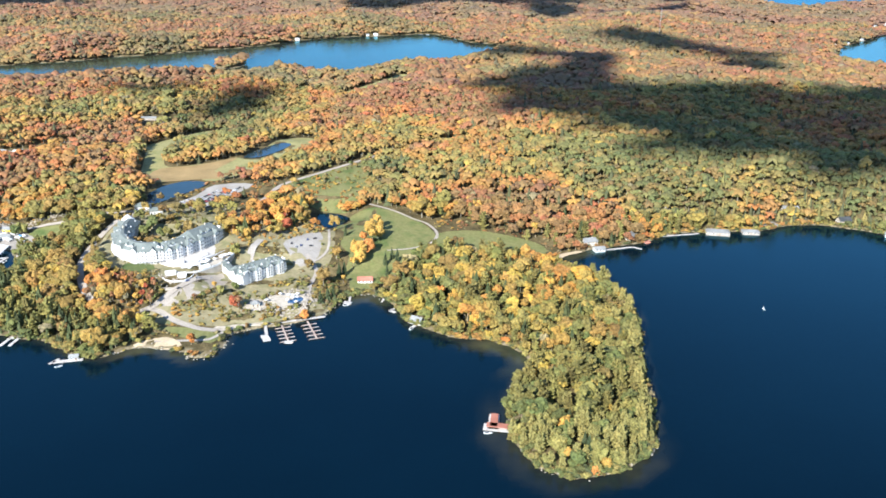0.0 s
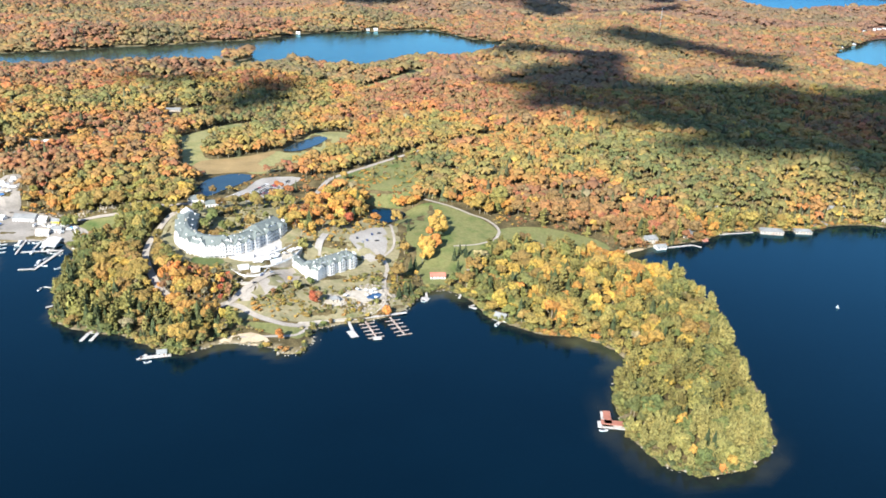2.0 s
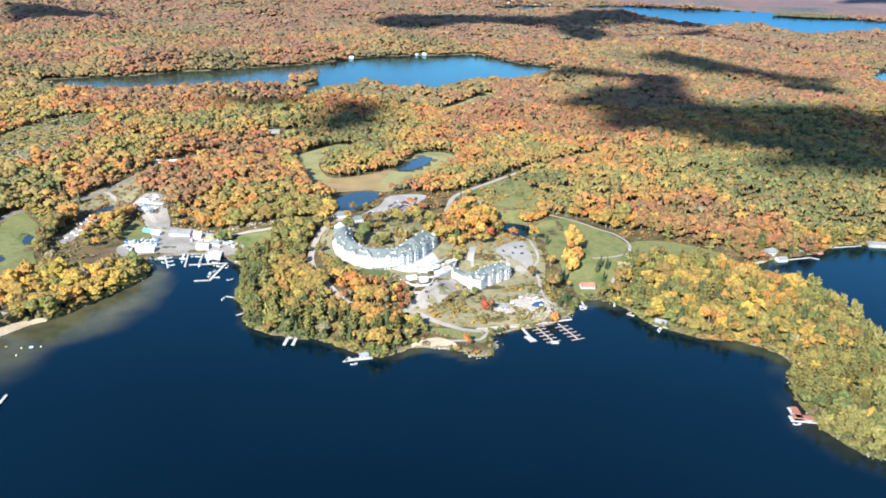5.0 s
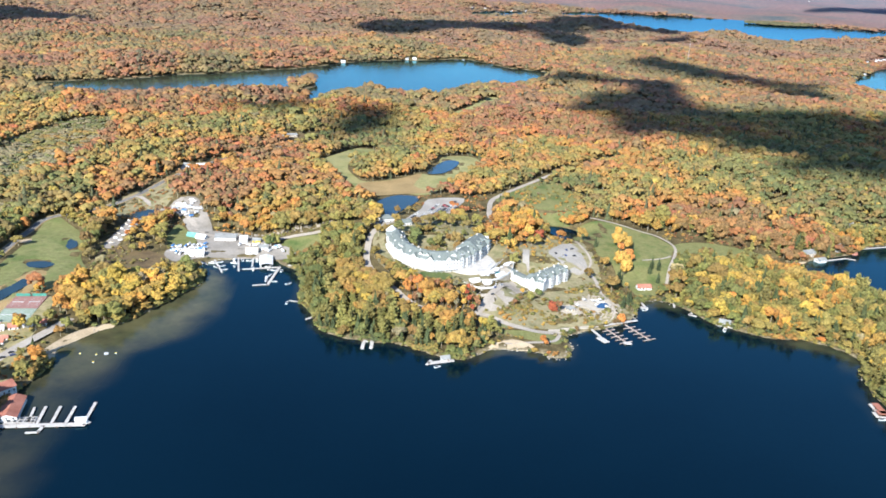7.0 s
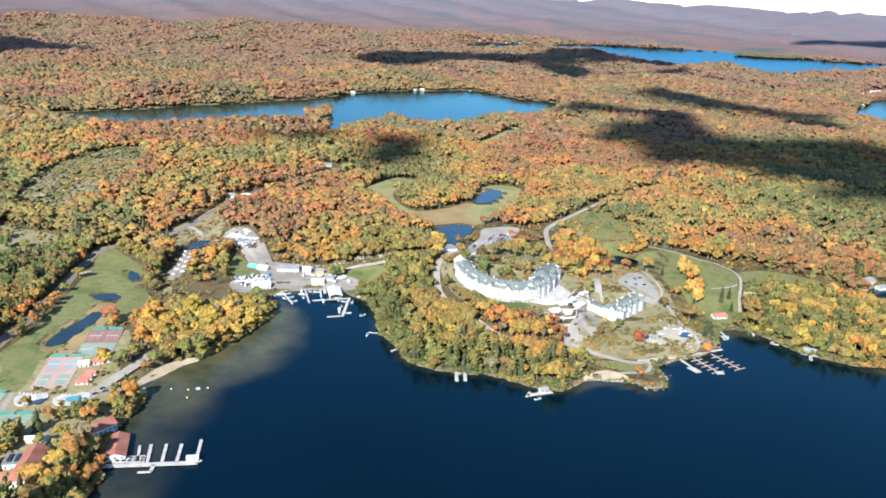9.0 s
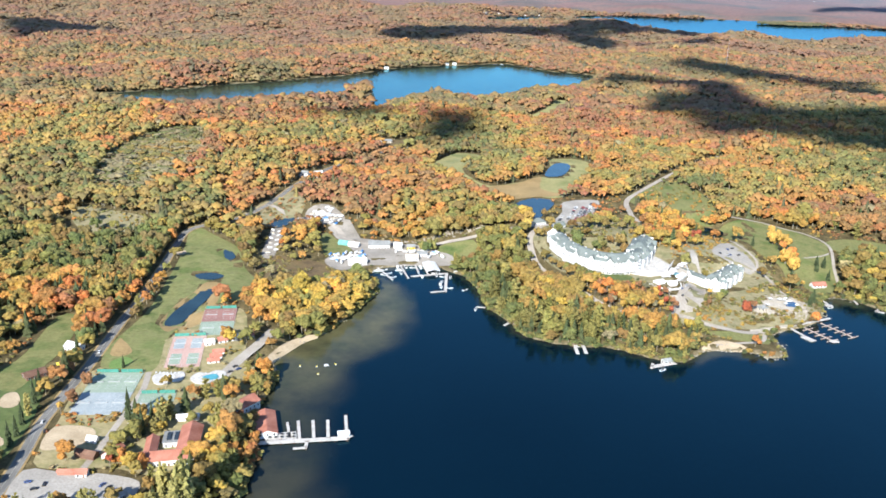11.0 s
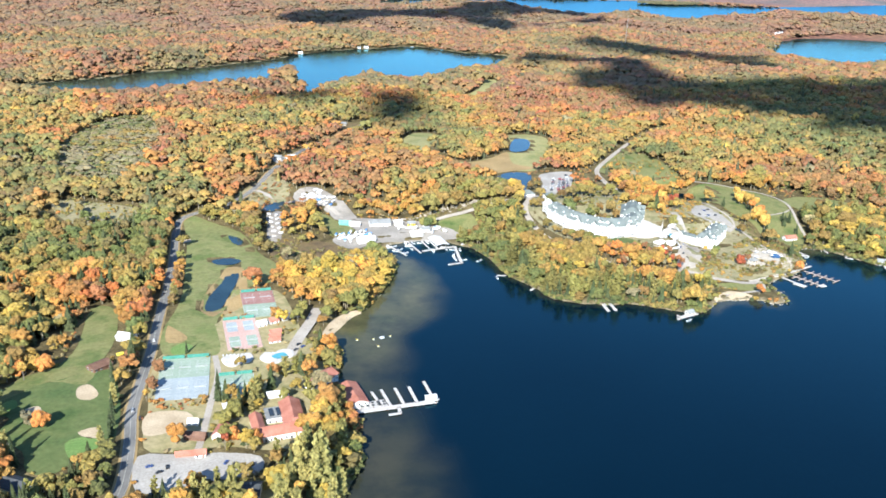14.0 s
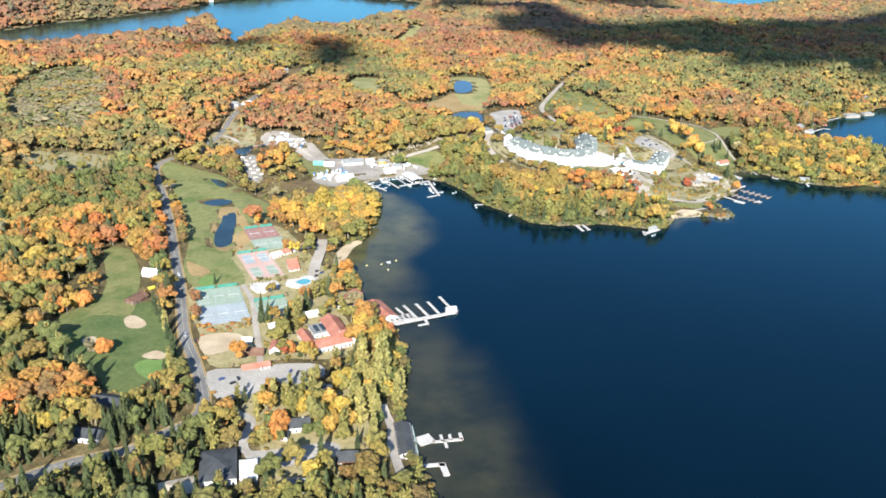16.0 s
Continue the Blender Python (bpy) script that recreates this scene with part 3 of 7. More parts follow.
open_ground("car_park", [(-195, 678), (-163, 682), (-177, 647), (-188, 621), (-208, 619), (-217, 622), (-203, 650)], LOT, "pale worn asphalt car park", 0.26)
open_ground("car_park", [(-113, 557), (-91, 578), (-87, 540), (-97, 525), (-108, 540)], LOT, "pale worn asphalt car park", 0.26)
open_ground("forecourt", [(-145, 516), (-139, 505), (-152, 476), (-166, 461), (-176, 466), (-163, 486)], GRAVEL, "pale gravel forecourt", 0.3)
open_ground("courtyard", [(-196, 556), (-186, 552), (-182, 545), (-192, 540), (-202, 545)], GRAVEL, "pale gravel courtyard", 0.26)
open_ground("car_park", [(-515, 312), (-498, 309.5), (-482, 307.5), (-466, 301), (-468, 289), (-486, 288), (-499, 286), (-514, 287)], LOT, "pale worn asphalt car park", 0.26)
open_ground("lodge_yard", [(-511, 247), (-496, 244), (-477, 242), (-477, 233), (-497, 233), (-506, 236)], LOT, "pale worn asphalt yard", 0.24)
open_ground("sand_court", [(-513, 346), (-496, 344), (-494, 333), (-507, 327), (-514, 329)], SAND, "bare sand volleyball court", 0.26)
open_ground("boatyard", [(-414, 684), (-396, 684), (-384, 654), (-371, 622), (-384, 612), (-401, 640), (-414, 660)], DUST, "dusty gravel boatyard", 0.24)
open_ground("boatyard", [(-388, 622), (-352, 614), (-325, 598), (-301, 576), (-303, 562), (-333, 566), (-366, 563), (-384, 553), (-396, 566), (-395, 580), (-376, 588)], DUST, "dusty gravel boatyard", 0.24)
open_ground("storage_strip", [(-439, 644), (-428, 640), (-432, 610), (-434, 580), (-443, 579), (-442, 612)], DUST, "gravel strip lined with stored boats", 0.24)
open_ground("rough_field", [(-474, 655), (-447, 706), (-430, 724), (-416, 700), (-424, 668), (-446, 648)], SCRUB, "olive rough grass beside the road", 0.2, False)
open_ground("meadow", [(-142, 1108), (-104, 1150), (-70, 1222), (-54, 1215), (-80, 1150), (-124, 1098)], FAIRWAY, "narrow pale meadow among the woods", 0.3)
open_ground("meadow", [(62, 1140), (84, 1152), (106, 1225), (84, 1232), (66, 1180)], GRASS, "small green meadow among the woods", 0.3)
open_ground("verge", [(-398, 624), (-386, 612), (-378, 590), (-392, 582), (-402, 600)], GRASS, "rough grass verge in the yard", 0.2)
open_ground("field", [(-312, 596), (-285, 596), (-288, 566), (-310, 570)], GRASS, "green field beside the bay", 0.2)
open_ground("marsh", [(-442, 578), (-424, 580), (-396, 568), (-379, 546), (-384, 530), (-407, 522), (-433, 522), (-443, 544)], MARSH, "brown reedy marsh", 0.2, False)
open_ground("clearing", [(-604, 735), (-566, 706), (-536, 728), (-524, 830), (-528, 910), (-548, 985), (-580, 992), (-614, 940), (-624, 866)], SCRUB, "scrubby olive clearing in the woods", 0.2, False)
open_ground("clearing", [(-603, 683), (-567, 672), (-535, 655), (-549, 622), (-584, 632)], SCRUB, "rough olive field with bushes", 0.2, False)
open_ground("lawn", [(-606, 630), (-563, 617), (-565, 609), (-601, 616)], GRASS, "narrow green grass strip", 0.24)
open_ground("clearing", [(-425, 775), (-412, 780), (-408, 764), (-422, 760)], GRAVEL, "gravel yard in the woods", 0.24)
open_ground("marsh", [(-356, 932), (-330, 950), (-316, 945), (-322, 930), (-346, 920)], MARSH, "brown reedy marsh", 0.3)

CLEAR.append(np.array([(-104, 600), (-84, 592), (-70, 606), (-70, 628), (-88, 640), (-106, 640)], float))
HILLSIDE = next(l for l in CLEAR if abs(l[0][0] + 178) < 0.1 and abs(l[0][1] - 452) < 0.1)
BUILT = []  # kept free of trees: x, y, radius

# ---- woods ----
TONES = {  # leaf colours
    "fir": (0.062, 0.082, 0.042), "pine": (0.232, 0.204, 0.078), "green": (0.128, 0.146, 0.055), "olive": (0.215, 0.190, 0.068),
    "yellow": (0.445, 0.302, 0.070), "gold": (0.385, 0.232, 0.064), "orange": (0.415, 0.170, 0.054), "red": (0.340, 0.092, 0.052),
    "rust": (0.285, 0.142, 0.076), "bare": (0.230, 0.200, 0.132)}
SORTS = list(TONES)
TONE_ROWS = np.array([TONES[k] for k in SORTS])


def ball(subdivisions):
    bm = bmesh.new()
    bmesh.ops.create_icosphere(bm, subdivisions=subdivisions, radius=1.0)
    v = np.array([q.co for q in bm.verts])
    f = np.array([[q.index for q in t.verts] for t in bm.faces])
    bm.free()
    return v, f


def joined(parts):
    out_v, out_f, n = [], [], 0
    for v, f in parts:
        out_v.append(v)
        out_f.append(f + n)
        n += len(v)
    return np.vstack(out_v), np.vstack(out_f)


def broadleaf(rng, lumps, fine, cut=-0.5):
    """A crown of uneven clumps, one unit wide and high, its foot at zero."""
    v, f = ball(fine)
    parts = [(v * rng.uniform(0.66, 1.12, (len(v), 1)) * (0.40, 0.40, 0.42) * rng.uniform(0.85, 1.15, 3) + (0, 0, 0.50), f[(v[f].mean(1)[:, 2] > cut)])]
    v, f = ball(1)
    for k in range(lumps):
        a, h = rng.uniform(0, 6.28) + k * 2.4, rng.uniform(0.32, 0.82)
        out = 0.36 * math.sqrt(max(0.05, 1 - ((h - 0.45) / 0.5) ** 2))
        size = rng.uniform(0.16, 0.27)
        parts.append((v * rng.uniform(0.6, 1.25, (len(v), 1)) * size * (1, 1, 0.8) + (math.cos(a) * out, math.sin(a) * out, h), f))
    return joined(parts)


def conifer(rng, tiers, sides, wide=0.30):
    """Drooping whorls of ragged boughs round a stem, narrowing to the tip."""
    parts = []
    for k in range(tiers):
        u = k / tiers
        low, high = 0.04 + u * 0.86, 0.05 + min(1.0, u + 1.6 / tiers) * 0.95
        a = np.arange(sides) * 2 * math.pi / sides + rng.uniform(0, 6) + rng.uniform(-0.15, 0.15, sides)
        tip = np.where(np.arange(sides) % 2 == 0, 1.12, 0.68) * rng.uniform(0.72, 1.18, sides)
        r = wide * (1 - u) ** 0.8 * tip + 0.02
        ring = np.stack([np.cos(a) * r, np.sin(a) * r, low - 0.05 * tip * rng.uniform(0.2, 1, sides)], 1)
        v = np.vstack([ring, (rng.uniform(-0.03, 0.03), rng.uniform(-0.03, 0.03), high)])
        parts.append((v, np.array([(i, (i + 1) % sides, sides) for i in range(sides)])))
    return joined(parts)


def wild_pine(rng, boughs=15):
    """A white pine: broad uneven plates of needles, upswept, with gaps between them, round a slim top."""
    parts = [conifer(rng, 3, 8, 0.17)]
    lean = rng.uniform(-0.05, 0.05, 2)
    for k in range(boughs):
        u = 0.16 + 0.76 * (k / boughs) ** 0.9
        a, out = k * 2.4 + rng.uniform(-0.5, 0.5), 0.44 * (1 - u) ** 0.5 * rng.uniform(0.65, 1.15) + 0.05
        c, q = math.cos(a), math.sin(a)
        w = out * rng.uniform(0.42, 0.62)
        lift = rng.uniform(0.0, 0.07)
        v = np.array([(0, 0, u - 0.05), (c * out * 0.62 - q * w, q * out * 0.62 + c * w, u - 0.02 + lift), (c * out * 0.62 + q * w, q * out * 0.62 - c * w, u - 0.02 + lift), (c * out, q * out, u + 0.01 + lift * 1.4), (c * out * 0.5, q * out * 0.5, u + 0.10)])
        v = v + rng.normal(0, 0.012, v.shape) + np.array([lean[0] * u, lean[1] * u, 0])
        parts.append((v, np.array([(0, 1, 4), (0, 4, 2), (1, 3, 4), (2, 4, 3), (0, 2, 1), (1, 2, 3)])))
    return joined(parts)


def forest_sites(lo, hi, step, seed):
    """Places for trees between two distances north, within the land that comes into sight and off all open ground."""
    rng = np.random.default_rng(seed)
    ys = np.arange(lo, hi, step)
    xs = np.arange(-1900, 3000, step)
    X, Y = np.meshgrid(xs, ys)
    X[1::2] += step / 2
    X, Y = X.ravel() + rng.uniform(-0.6, 0.6, X.size) * step, Y.ravel() + rng.uniform(-0.6, 0.6, X.size) * step
    west = np.minimum(np.minimum(-590 - 0.10 * Y, -200 - 0.49 * Y), -445 - 0.36 * Y)
    west = np.where(Y < 150, -820.0, west)
    east = np.maximum(0.60 * Y + 60, np.minimum(-500 + 1.3 * Y, 560 + 0.5 * Y))
    ok = (X > west) & (X < east) & (np.hypot(X - MID[0], Y - MID[1]) < 3300)
    X, Y = X[ok], Y[ok]
    for line in CLEAR:
        near = (X > line[:, 0].min() - 4) & (X < line[:, 0].max() + 4) & (Y > line[:, 1].min() - 4) & (Y < line[:, 1].max() + 4)
        bad = np.zeros(X.shape, bool)
        bad[near] = signed(X[near], Y[near], line) > -1.5
        X, Y = X[~bad], Y[~bad]
    for line, _ in POND_LINES.values():
        near = np.hypot(X - line[:, 0].mean(), Y - line[:, 1].mean()) < 60
        bad = np.zeros(X.shape, bool)
        bad[near] = signed(X[near], Y[near], line) > -4
        X, Y = X[~bad], Y[~bad]
    for line, width in ROAD_LINES:
        near = (X > line[:, 0].min() - 9) & (X < line[:, 0].max() + 9) & (Y > line[:, 1].min() - 9) & (Y < line[:, 1].max() + 9)
        bad = np.zeros(X.shape, bool)
        if near.any():
            bad[near] = line_distance(X[near], Y[near], line, False) < width / 2 + 3.2
        X, Y = X[~bad], Y[~bad]
    for bx, by, br in BUILT:
        keep = np.hypot(X - bx, Y - by) > br
        X, Y = X[keep], Y[keep]
    for outline, share in PARKS:
        line = np.array(outline, float)
        keep = ~inside(X, Y, line) | (rng.uniform(0, 1, X.shape) < share)
        X, Y = X[keep], Y[keep]
    Z, D = ground(X, Y)
    keep = D > 0.8
    return X[keep], Y[keep], Z[keep], D[keep], rng


def wave(x, y, size, seed):
    """A cheap smooth field between 0 and 1."""
    r = np.random.default_rng(seed)
    out = np.zeros(x.shape)
    for k in range(6):
        a, s = r.uniform(0, 6.28), size * r.uniform(0.6, 1.7)
        out += np.sin((x * math.cos(a) + y * math.sin(a)) / s * 2 * math.pi + r.uniform(0, 6.28))
    return np.clip(0.5 + out / 6, 0, 1)


def sorts_of(x, y, d, rng):
    """Which kind of tree stands where, by stand and shore."""
    w = np.ones((len(x), len(SORTS))) * 0.02
    a, b, c = wave(x, y, 150, 3), wave(x, y, 60, 8), wave(x, y, 330, 12)
    col = {k: i for i, k in enumerate(SORTS)}
    w[:, col["orange"]] += 0.85 * soft(a, 0.42, 0.72) + 0.22
    w[:, col["gold"]] += 0.40 + 0.5 * soft(b, 0.4, 0.8)
    w[:, col["yellow"]] += 0.03 + 0.12 * soft(1 - a, 0.45, 0.8)
    w[:, col["green"]] += 0.38 + 1.1 * soft(1 - b, 0.45, 0.8)
    w[:, col["olive"]] += 0.45 + 0.5 * soft(1 - a, 0.4, 0.8)
    w[:, col["rust"]] += 0.18 + 0.6 * soft(c, 0.5, 0.8)
    w[:, col["red"]] += 0.14 + 0.45 * soft(a, 0.55, 0.85)
    w[:, col["fir"]] += (0.10 + 0.5 * soft(1 - c, 0.55, 0.85)) * (1 - 0.6 * soft(y, 640, 760))

    def stand(where, **mix):
        row = np.full(len(SORTS), 0.01)
        for k, v in mix.items():
            row[col[k]] = v
        t = where[:, None]
        w[:] = w * (1 - t) + row * t

    stand(soft(y, 1150, 1500) * 0.6, orange=0.45, rust=0.6, red=0.25, gold=0.25, green=0.25, fir=0.2)
    stand(soft(x, -60, 40) * (1 - soft(y, 800, 900)) * (y > 560) * 0.75, olive=0.55, green=0.75, gold=0.34, yellow=0.08, orange=0.16, fir=0.12, pine=0.15)
    stand(soft(x, 20, 200) * soft(y, 820, 950) * (1 - soft(y, 1150, 1300)) * 0.6, green=0.8, olive=0.4, fir=0.3, orange=0.3, rust=0.3)
    stand(((x > 60) & (x < 420) & (y > 590)) * (1 - soft(d, 14, 40)) * 0.8, green=0.6, pine=0.6, fir=0.3, olive=0.3, orange=0.08)
    stand(((x > -330) & (x < -250) & (y > 420) & (y < 600)) * 0.92, pine=0.8, green=0.6, olive=0.3, yellow=0.08, fir=0.45, orange=0.06)
    stand(((x > -272) & (x < -120) & (y > 440) & (y < 540)) * 0.95, orange=1.0, red=0.5, rust=0.12, gold=0.7, yellow=0.2, olive=0.12, bare=0.06)
    stand(((x > -300) & (x < -165) & (y < 500)) * (1 - soft(d, 20, 34)) * 0.97, fir=0.5, pine=0.9, green=0.35, olive=0.1)
    stand(((x > -36) & (x < 140) & (y < 560)) * 0.95, pine=0.6, green=0.5, olive=0.3, yellow=0.2, gold=0.28, orange=0.24, fir=0.22)
    stand(((x > 20) & (y < 420)) * 0.9, pine=1.5, green=0.35, olive=0.4, yellow=0.05, gold=0.06, fir=0.06)
    stand(((x > -455) & (x < -355) & (y > 445) & (y < 530)) * 0.9, yellow=0.9, olive=0.45, gold=0.2, green=0.15, rust=0.06)
    stand(((x > -475) & (x < -405) & (y < 345)) * 0.9, pine=1.1, fir=0.08, green=0.2, olive=0.25, gold=0.18, yellow=0.14)
    stand(((x > -470) & (x < -405) & (y > 318) & (y < 400)) * 0.85, orange=0.3, gold=0.35, green=0.3, pine=0.35, yellow=0.2, red=0.1)
    stand(((x < -515) & (y > 300) & (y < 660)) * 0.8, orange=0.28, gold=0.25, olive=0.35, green=0.9, fir=0.45, rust=0.3)
    stand(((x > -520) & (x < -440) & (y > 280) & (y < 490)) * 0.9, green=0.4, olive=0.35, fir=0.35, pine=0.3, yellow=0.18, orange=0.14, gold=0.12, red=0.05)
    stand(((x < -470) & (y < 300)) * 0.9, fir=0.6, pine=0.6, green=0.5, olive=0.4, rust=0.2, gold=0.18, orange=0.16, yellow=0.08)
    stand(((x < -525) & (y < 285)) * 0.95, fir=1.4, pine=0.15, green=0.7, olive=0.12, rust=0.15, orange=0.08)
    stand(inside(x, y, CLEARING) * 0.99, bare=0.75, olive=0.12, green=0.6, fir=0.06)
    stand(((x > -446) & (x < -385) & (y > 495) & (y < 580)) * 0.8, olive=0.4, bare=0.3, green=0.3, rust=0.2, yellow=0.2)
    w /= w.sum(1, keepdims=True)
    chance = (wave(x, y, 40, 31) * 1.6 + wave(x, y, 120, 32) * 1.8 + rng.uniform(0, 1, len(x)) * 0.42) % 1.0
    pick = (w.cumsum(1) < chance[:, None]).sum(1)
    return np.clip(pick, 0, len(SORTS) - 1)


STAGES = np.array([  # how leaves turn, from green to rust
    (0.0, 0.082, 0.106, 0.046), (0.2, 0.128, 0.140, 0.055), (0.4, 0.215, 0.185, 0.064), (0.52, 0.300, 0.205, 0.064), (0.64, 0.370, 0.195, 0.057), (0.78, 0.385, 0.150, 0.052), (0.9, 0.320, 0.108, 0.054), (1.0, 0.220, 0.100, 0.068)])


def shore_off(x, y):
    """Distance from the near lake's shore."""
    return signed(x, y, SHORE)


def tones_of(x, y, sort, rng):
    """A colour for each tree: broadleaves turn stand by stand, evergreens keep theirs."""
    f = 0.40 * wave(x, y, 320, 61) + 0.32 * wave(x, y, 130, 62) + 0.18 * wave(x, y, 50, 63) + 0.10 * wave(x, y, 20, 64)
    f = 0.51 + (f - 0.5) * 2.5
    f = f - 0.16 * soft(x, -60, 60) * (1 - soft(y, 780, 950)) - 0.22 * ((x > -30) & (y < 560)) - 0.30 * ((x > -340) & (x < -160) & (y < 600)) * (1 - soft(shore_off(x, y), 14, 34)) - 0.16 * ((x < -425) & (y < 420)) - 0.10 * ((x < -425) & (y < 640)) - 0.20 * ((x < -518) & (y < 700)) - 0.16 * ((x < -520) & (y < 300)) + 0.16 * soft(y, 820, 1150) + 0.06 * ((x > -262) & (x < -120) & (y < 530))
    for hx, hy, hr, up in ((-236, 490, 40, 0.34), (-200, 480, 32, 0.30), (-330, 690, 80, -0.06), (-60, 900, 170, 0.14), (-360, 680, 70, -0.14), (100, 1050, 260, 0.14), (-40, 760, 110, 0.10), (-450, 930, 230, 0.08), (190, 740, 120, -0.12), (330, 720, 110, -0.08), (-230, 800, 70, 0.10), (60, 640, 70, 0.05), (90, 560, 40, 0.14), (-600, 560, 120, 0.08), (-575, 318, 26, 0.22), (-640, 385, 60, 0.16), (-600, 300, 34, 0.12), (-432, 318, 16, 0.25), (-440, 360, 24, 0.2)):
        f = f + up * np.exp(-((x - hx) ** 2 + (y - hy) ** 2) / hr**2)
    f = f - 0.6 * inside(x, y, CLEARING)
    f = f + rng.normal(0, 0.06, len(x)) + (rng.uniform(0, 1, len(x)) < 0.06) * rng.uniform(-0.45, 0.4, len(x))
    f = np.clip(f, 0.0, 1.0)
    leaf = np.stack([np.interp(f, STAGES[:, 0], STAGES[:, k]) for k in (1, 2, 3)], 1)
    own = TONE_ROWS[sort]
    ever = np.isin(sort, (SORTS.index("fir"), SORTS.index("pine"), SORTS.index("bare")))[:, None]
    keep = np.where(np.isin(sort, (SORTS.index("green"), SORTS.index("olive"))), 0.42, np.where(sort == SORTS.index("yellow"), 0.65, 0.28))[:, None]
    own = np.where(((sort == SORTS.index("pine")) & (x > -340))[:, None], own * rng.uniform(0.58, 1.08, (len(x), 1)) * (1.0, 1.0, 1.0), own)
    tone = np.where(ever, own, (1 - keep) * leaf + keep * own)
    return tone * (1.17, 1.13, 1.0) * rng.uniform(0.90, 1.16, (len(x), 1)) * rng.uniform(0.95, 1.05, (len(x), 3))


def stemmed(shape, rng):
    """A crown set up on a short bare stem; the stem's corners come last."""
    v, f = shape
    up = rng.uniform(0.14, 0.26)
    v = np.column_stack([v[:, :2], v[:, 2] * (1 - up) + up])
    a = np.arange(3) * 2.094
    ring = np.stack([np.cos(a), np.sin(a)], 1)
    stem = np.vstack([np.column_stack([ring * 0.035, np.zeros(3)]), np.column_stack([ring * 0.022, np.full(3, up + 0.2)])])
    n = len(v)
    return np.vstack([v, stem]), np.vstack([f, [(n + i, n + (i + 1) % 3, n + 3 + i) for i in range(3)], [(n + (i + 1) % 3, n + 3 + (i + 1) % 3, n + 3 + i) for i in range(3)]])


def planted(name, label, X, Y, Z, height, width, sort, shapes, rng, muted=0.08, stems=False, leaf=None):
    """Many trees in one mesh: crowns of the given shapes, turned and scaled."""
    vs, fs, cs, n = [], [], [], 0
    which = rng.integers(0, len(shapes), len(X))
    for k, (v, f) in enumerate(shapes):
        s = np.where(which == k)[0]
        if not len(s):
            continue
        a = rng.uniform(0, 6.28, len(s))
        c, q = np.cos(a)[:, None], np.sin(a)[:, None]
        W, Hh = width[s][:, None], height[s][:, None]
        px = (v[:, 0] * c - v[:, 1] * q) * W + X[s][:, None]
        py = (v[:, 0] * q + v[:, 1] * c) * W + Y[s][:, None]
        pz = v[:, 2] * Hh + Z[s][:, None]
        vs.append(np.stack([px, py, pz], 2).reshape(-1, 3))
        fs.append((f[None] + (np.arange(len(s)) * len(v))[:, None, None]).reshape(-1, 3) + n)
        tone = tones_of(X[s], Y[s], sort[s], rng)
        tone = tone * (1 - muted) + muted * np.array((0.20, 0.130, 0.112))  # haze put into the leaf colour as a dull brown tone
        each = np.repeat(np.column_stack([tone, np.ones(len(s))])[:, None], len(v), 1)
        if stems:
            each[:, -6:, :3] = (0.30, 0.265, 0.215)
        cs.append(each.reshape(-1, 4))
        n += len(s) * len(v)
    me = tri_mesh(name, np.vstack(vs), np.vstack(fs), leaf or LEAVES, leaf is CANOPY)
    me.attributes.new("leaf", "FLOAT_COLOR", "POINT").data.foreach_set("color", np.vstack(cs).astype(np.float32).ravel())
    return tagged(new(name, me), label, "trees", kind="stuff")


CLEARING = curve([(-604, 742), (-616, 800), (-619, 871), (-609, 936), (-579, 985), (-548, 978), (-530, 905), (-527, 850), (-532, 790), (-542, 735), (-568, 712)], 4)
PARKS = [  # thinly wooded ground: outline, share of trees left
    ([(-517, 285), (-517, 400), (-482, 405), (-478, 470), (-450, 495), (-430, 470), (-425, 395), (-437, 335), (-446, 305), (-470, 285)], 0.36),
    ([(-182, 440), (-60, 450), (-62, 545), (-90, 600), (-130, 600), (-155, 545), (-150, 505), (-180, 480)], 0.05),
    ([(-172, 411), (-118, 403), (-116, 442), (-150, 446), (-176, 430)], 0.04),
    ([(-226, 512), (-140, 512), (-145, 455), (-195, 462), (-214, 482)], 0.06),
    ([(-240, 585), (-150, 575), (-138, 690), (-222, 690)], 0.12),
    ([(-450, 690), (-330, 615), (-270, 610), (-300, 560), (-390, 540), (-450, 560)], 0.30),
    (CLEARING, 0.9),
    ([(-226, 562), (-217, 532), (-192, 527), (-172, 550), (-163, 578), (-200, 592), (-230, 588)], 0.25),
    ([(-475, 640), (-440, 705), (-425, 720), (-412, 690), (-420, 655), (-445, 640)], 0.12),
    ([(-517, 322), (-517, 358), (-484, 358), (-484, 322)], 0.0),
    ([(-605, 690), (-530, 660), (-547, 615), (-606, 630)], 0.12),
    ([(-135, 690), (-95, 730), (-70, 740), (-60, 690), (-70, 640), (-100, 640), (-125, 655)], 0.03),
    ([(-520, 215), (-455, 215), (-465, 290), (-515, 290)], 0.34),
    ([(-585, 340), (-560, 310), (-545, 306), (-524, 318), (-522, 440), (-560, 445), (-600, 400)], 0.16),
    ([(-442, 600), (-420, 565), (-385, 556), (-378, 536), (-409, 512), (-440, 520), (-446, 560)], 0.05),
    ([(-10, 560), (90, 555), (80, 610), (-10, 625)], 0.25),
    ([(-560, 830), (-300, 980), (-250, 900), (-400, 780)], 0.6),
]


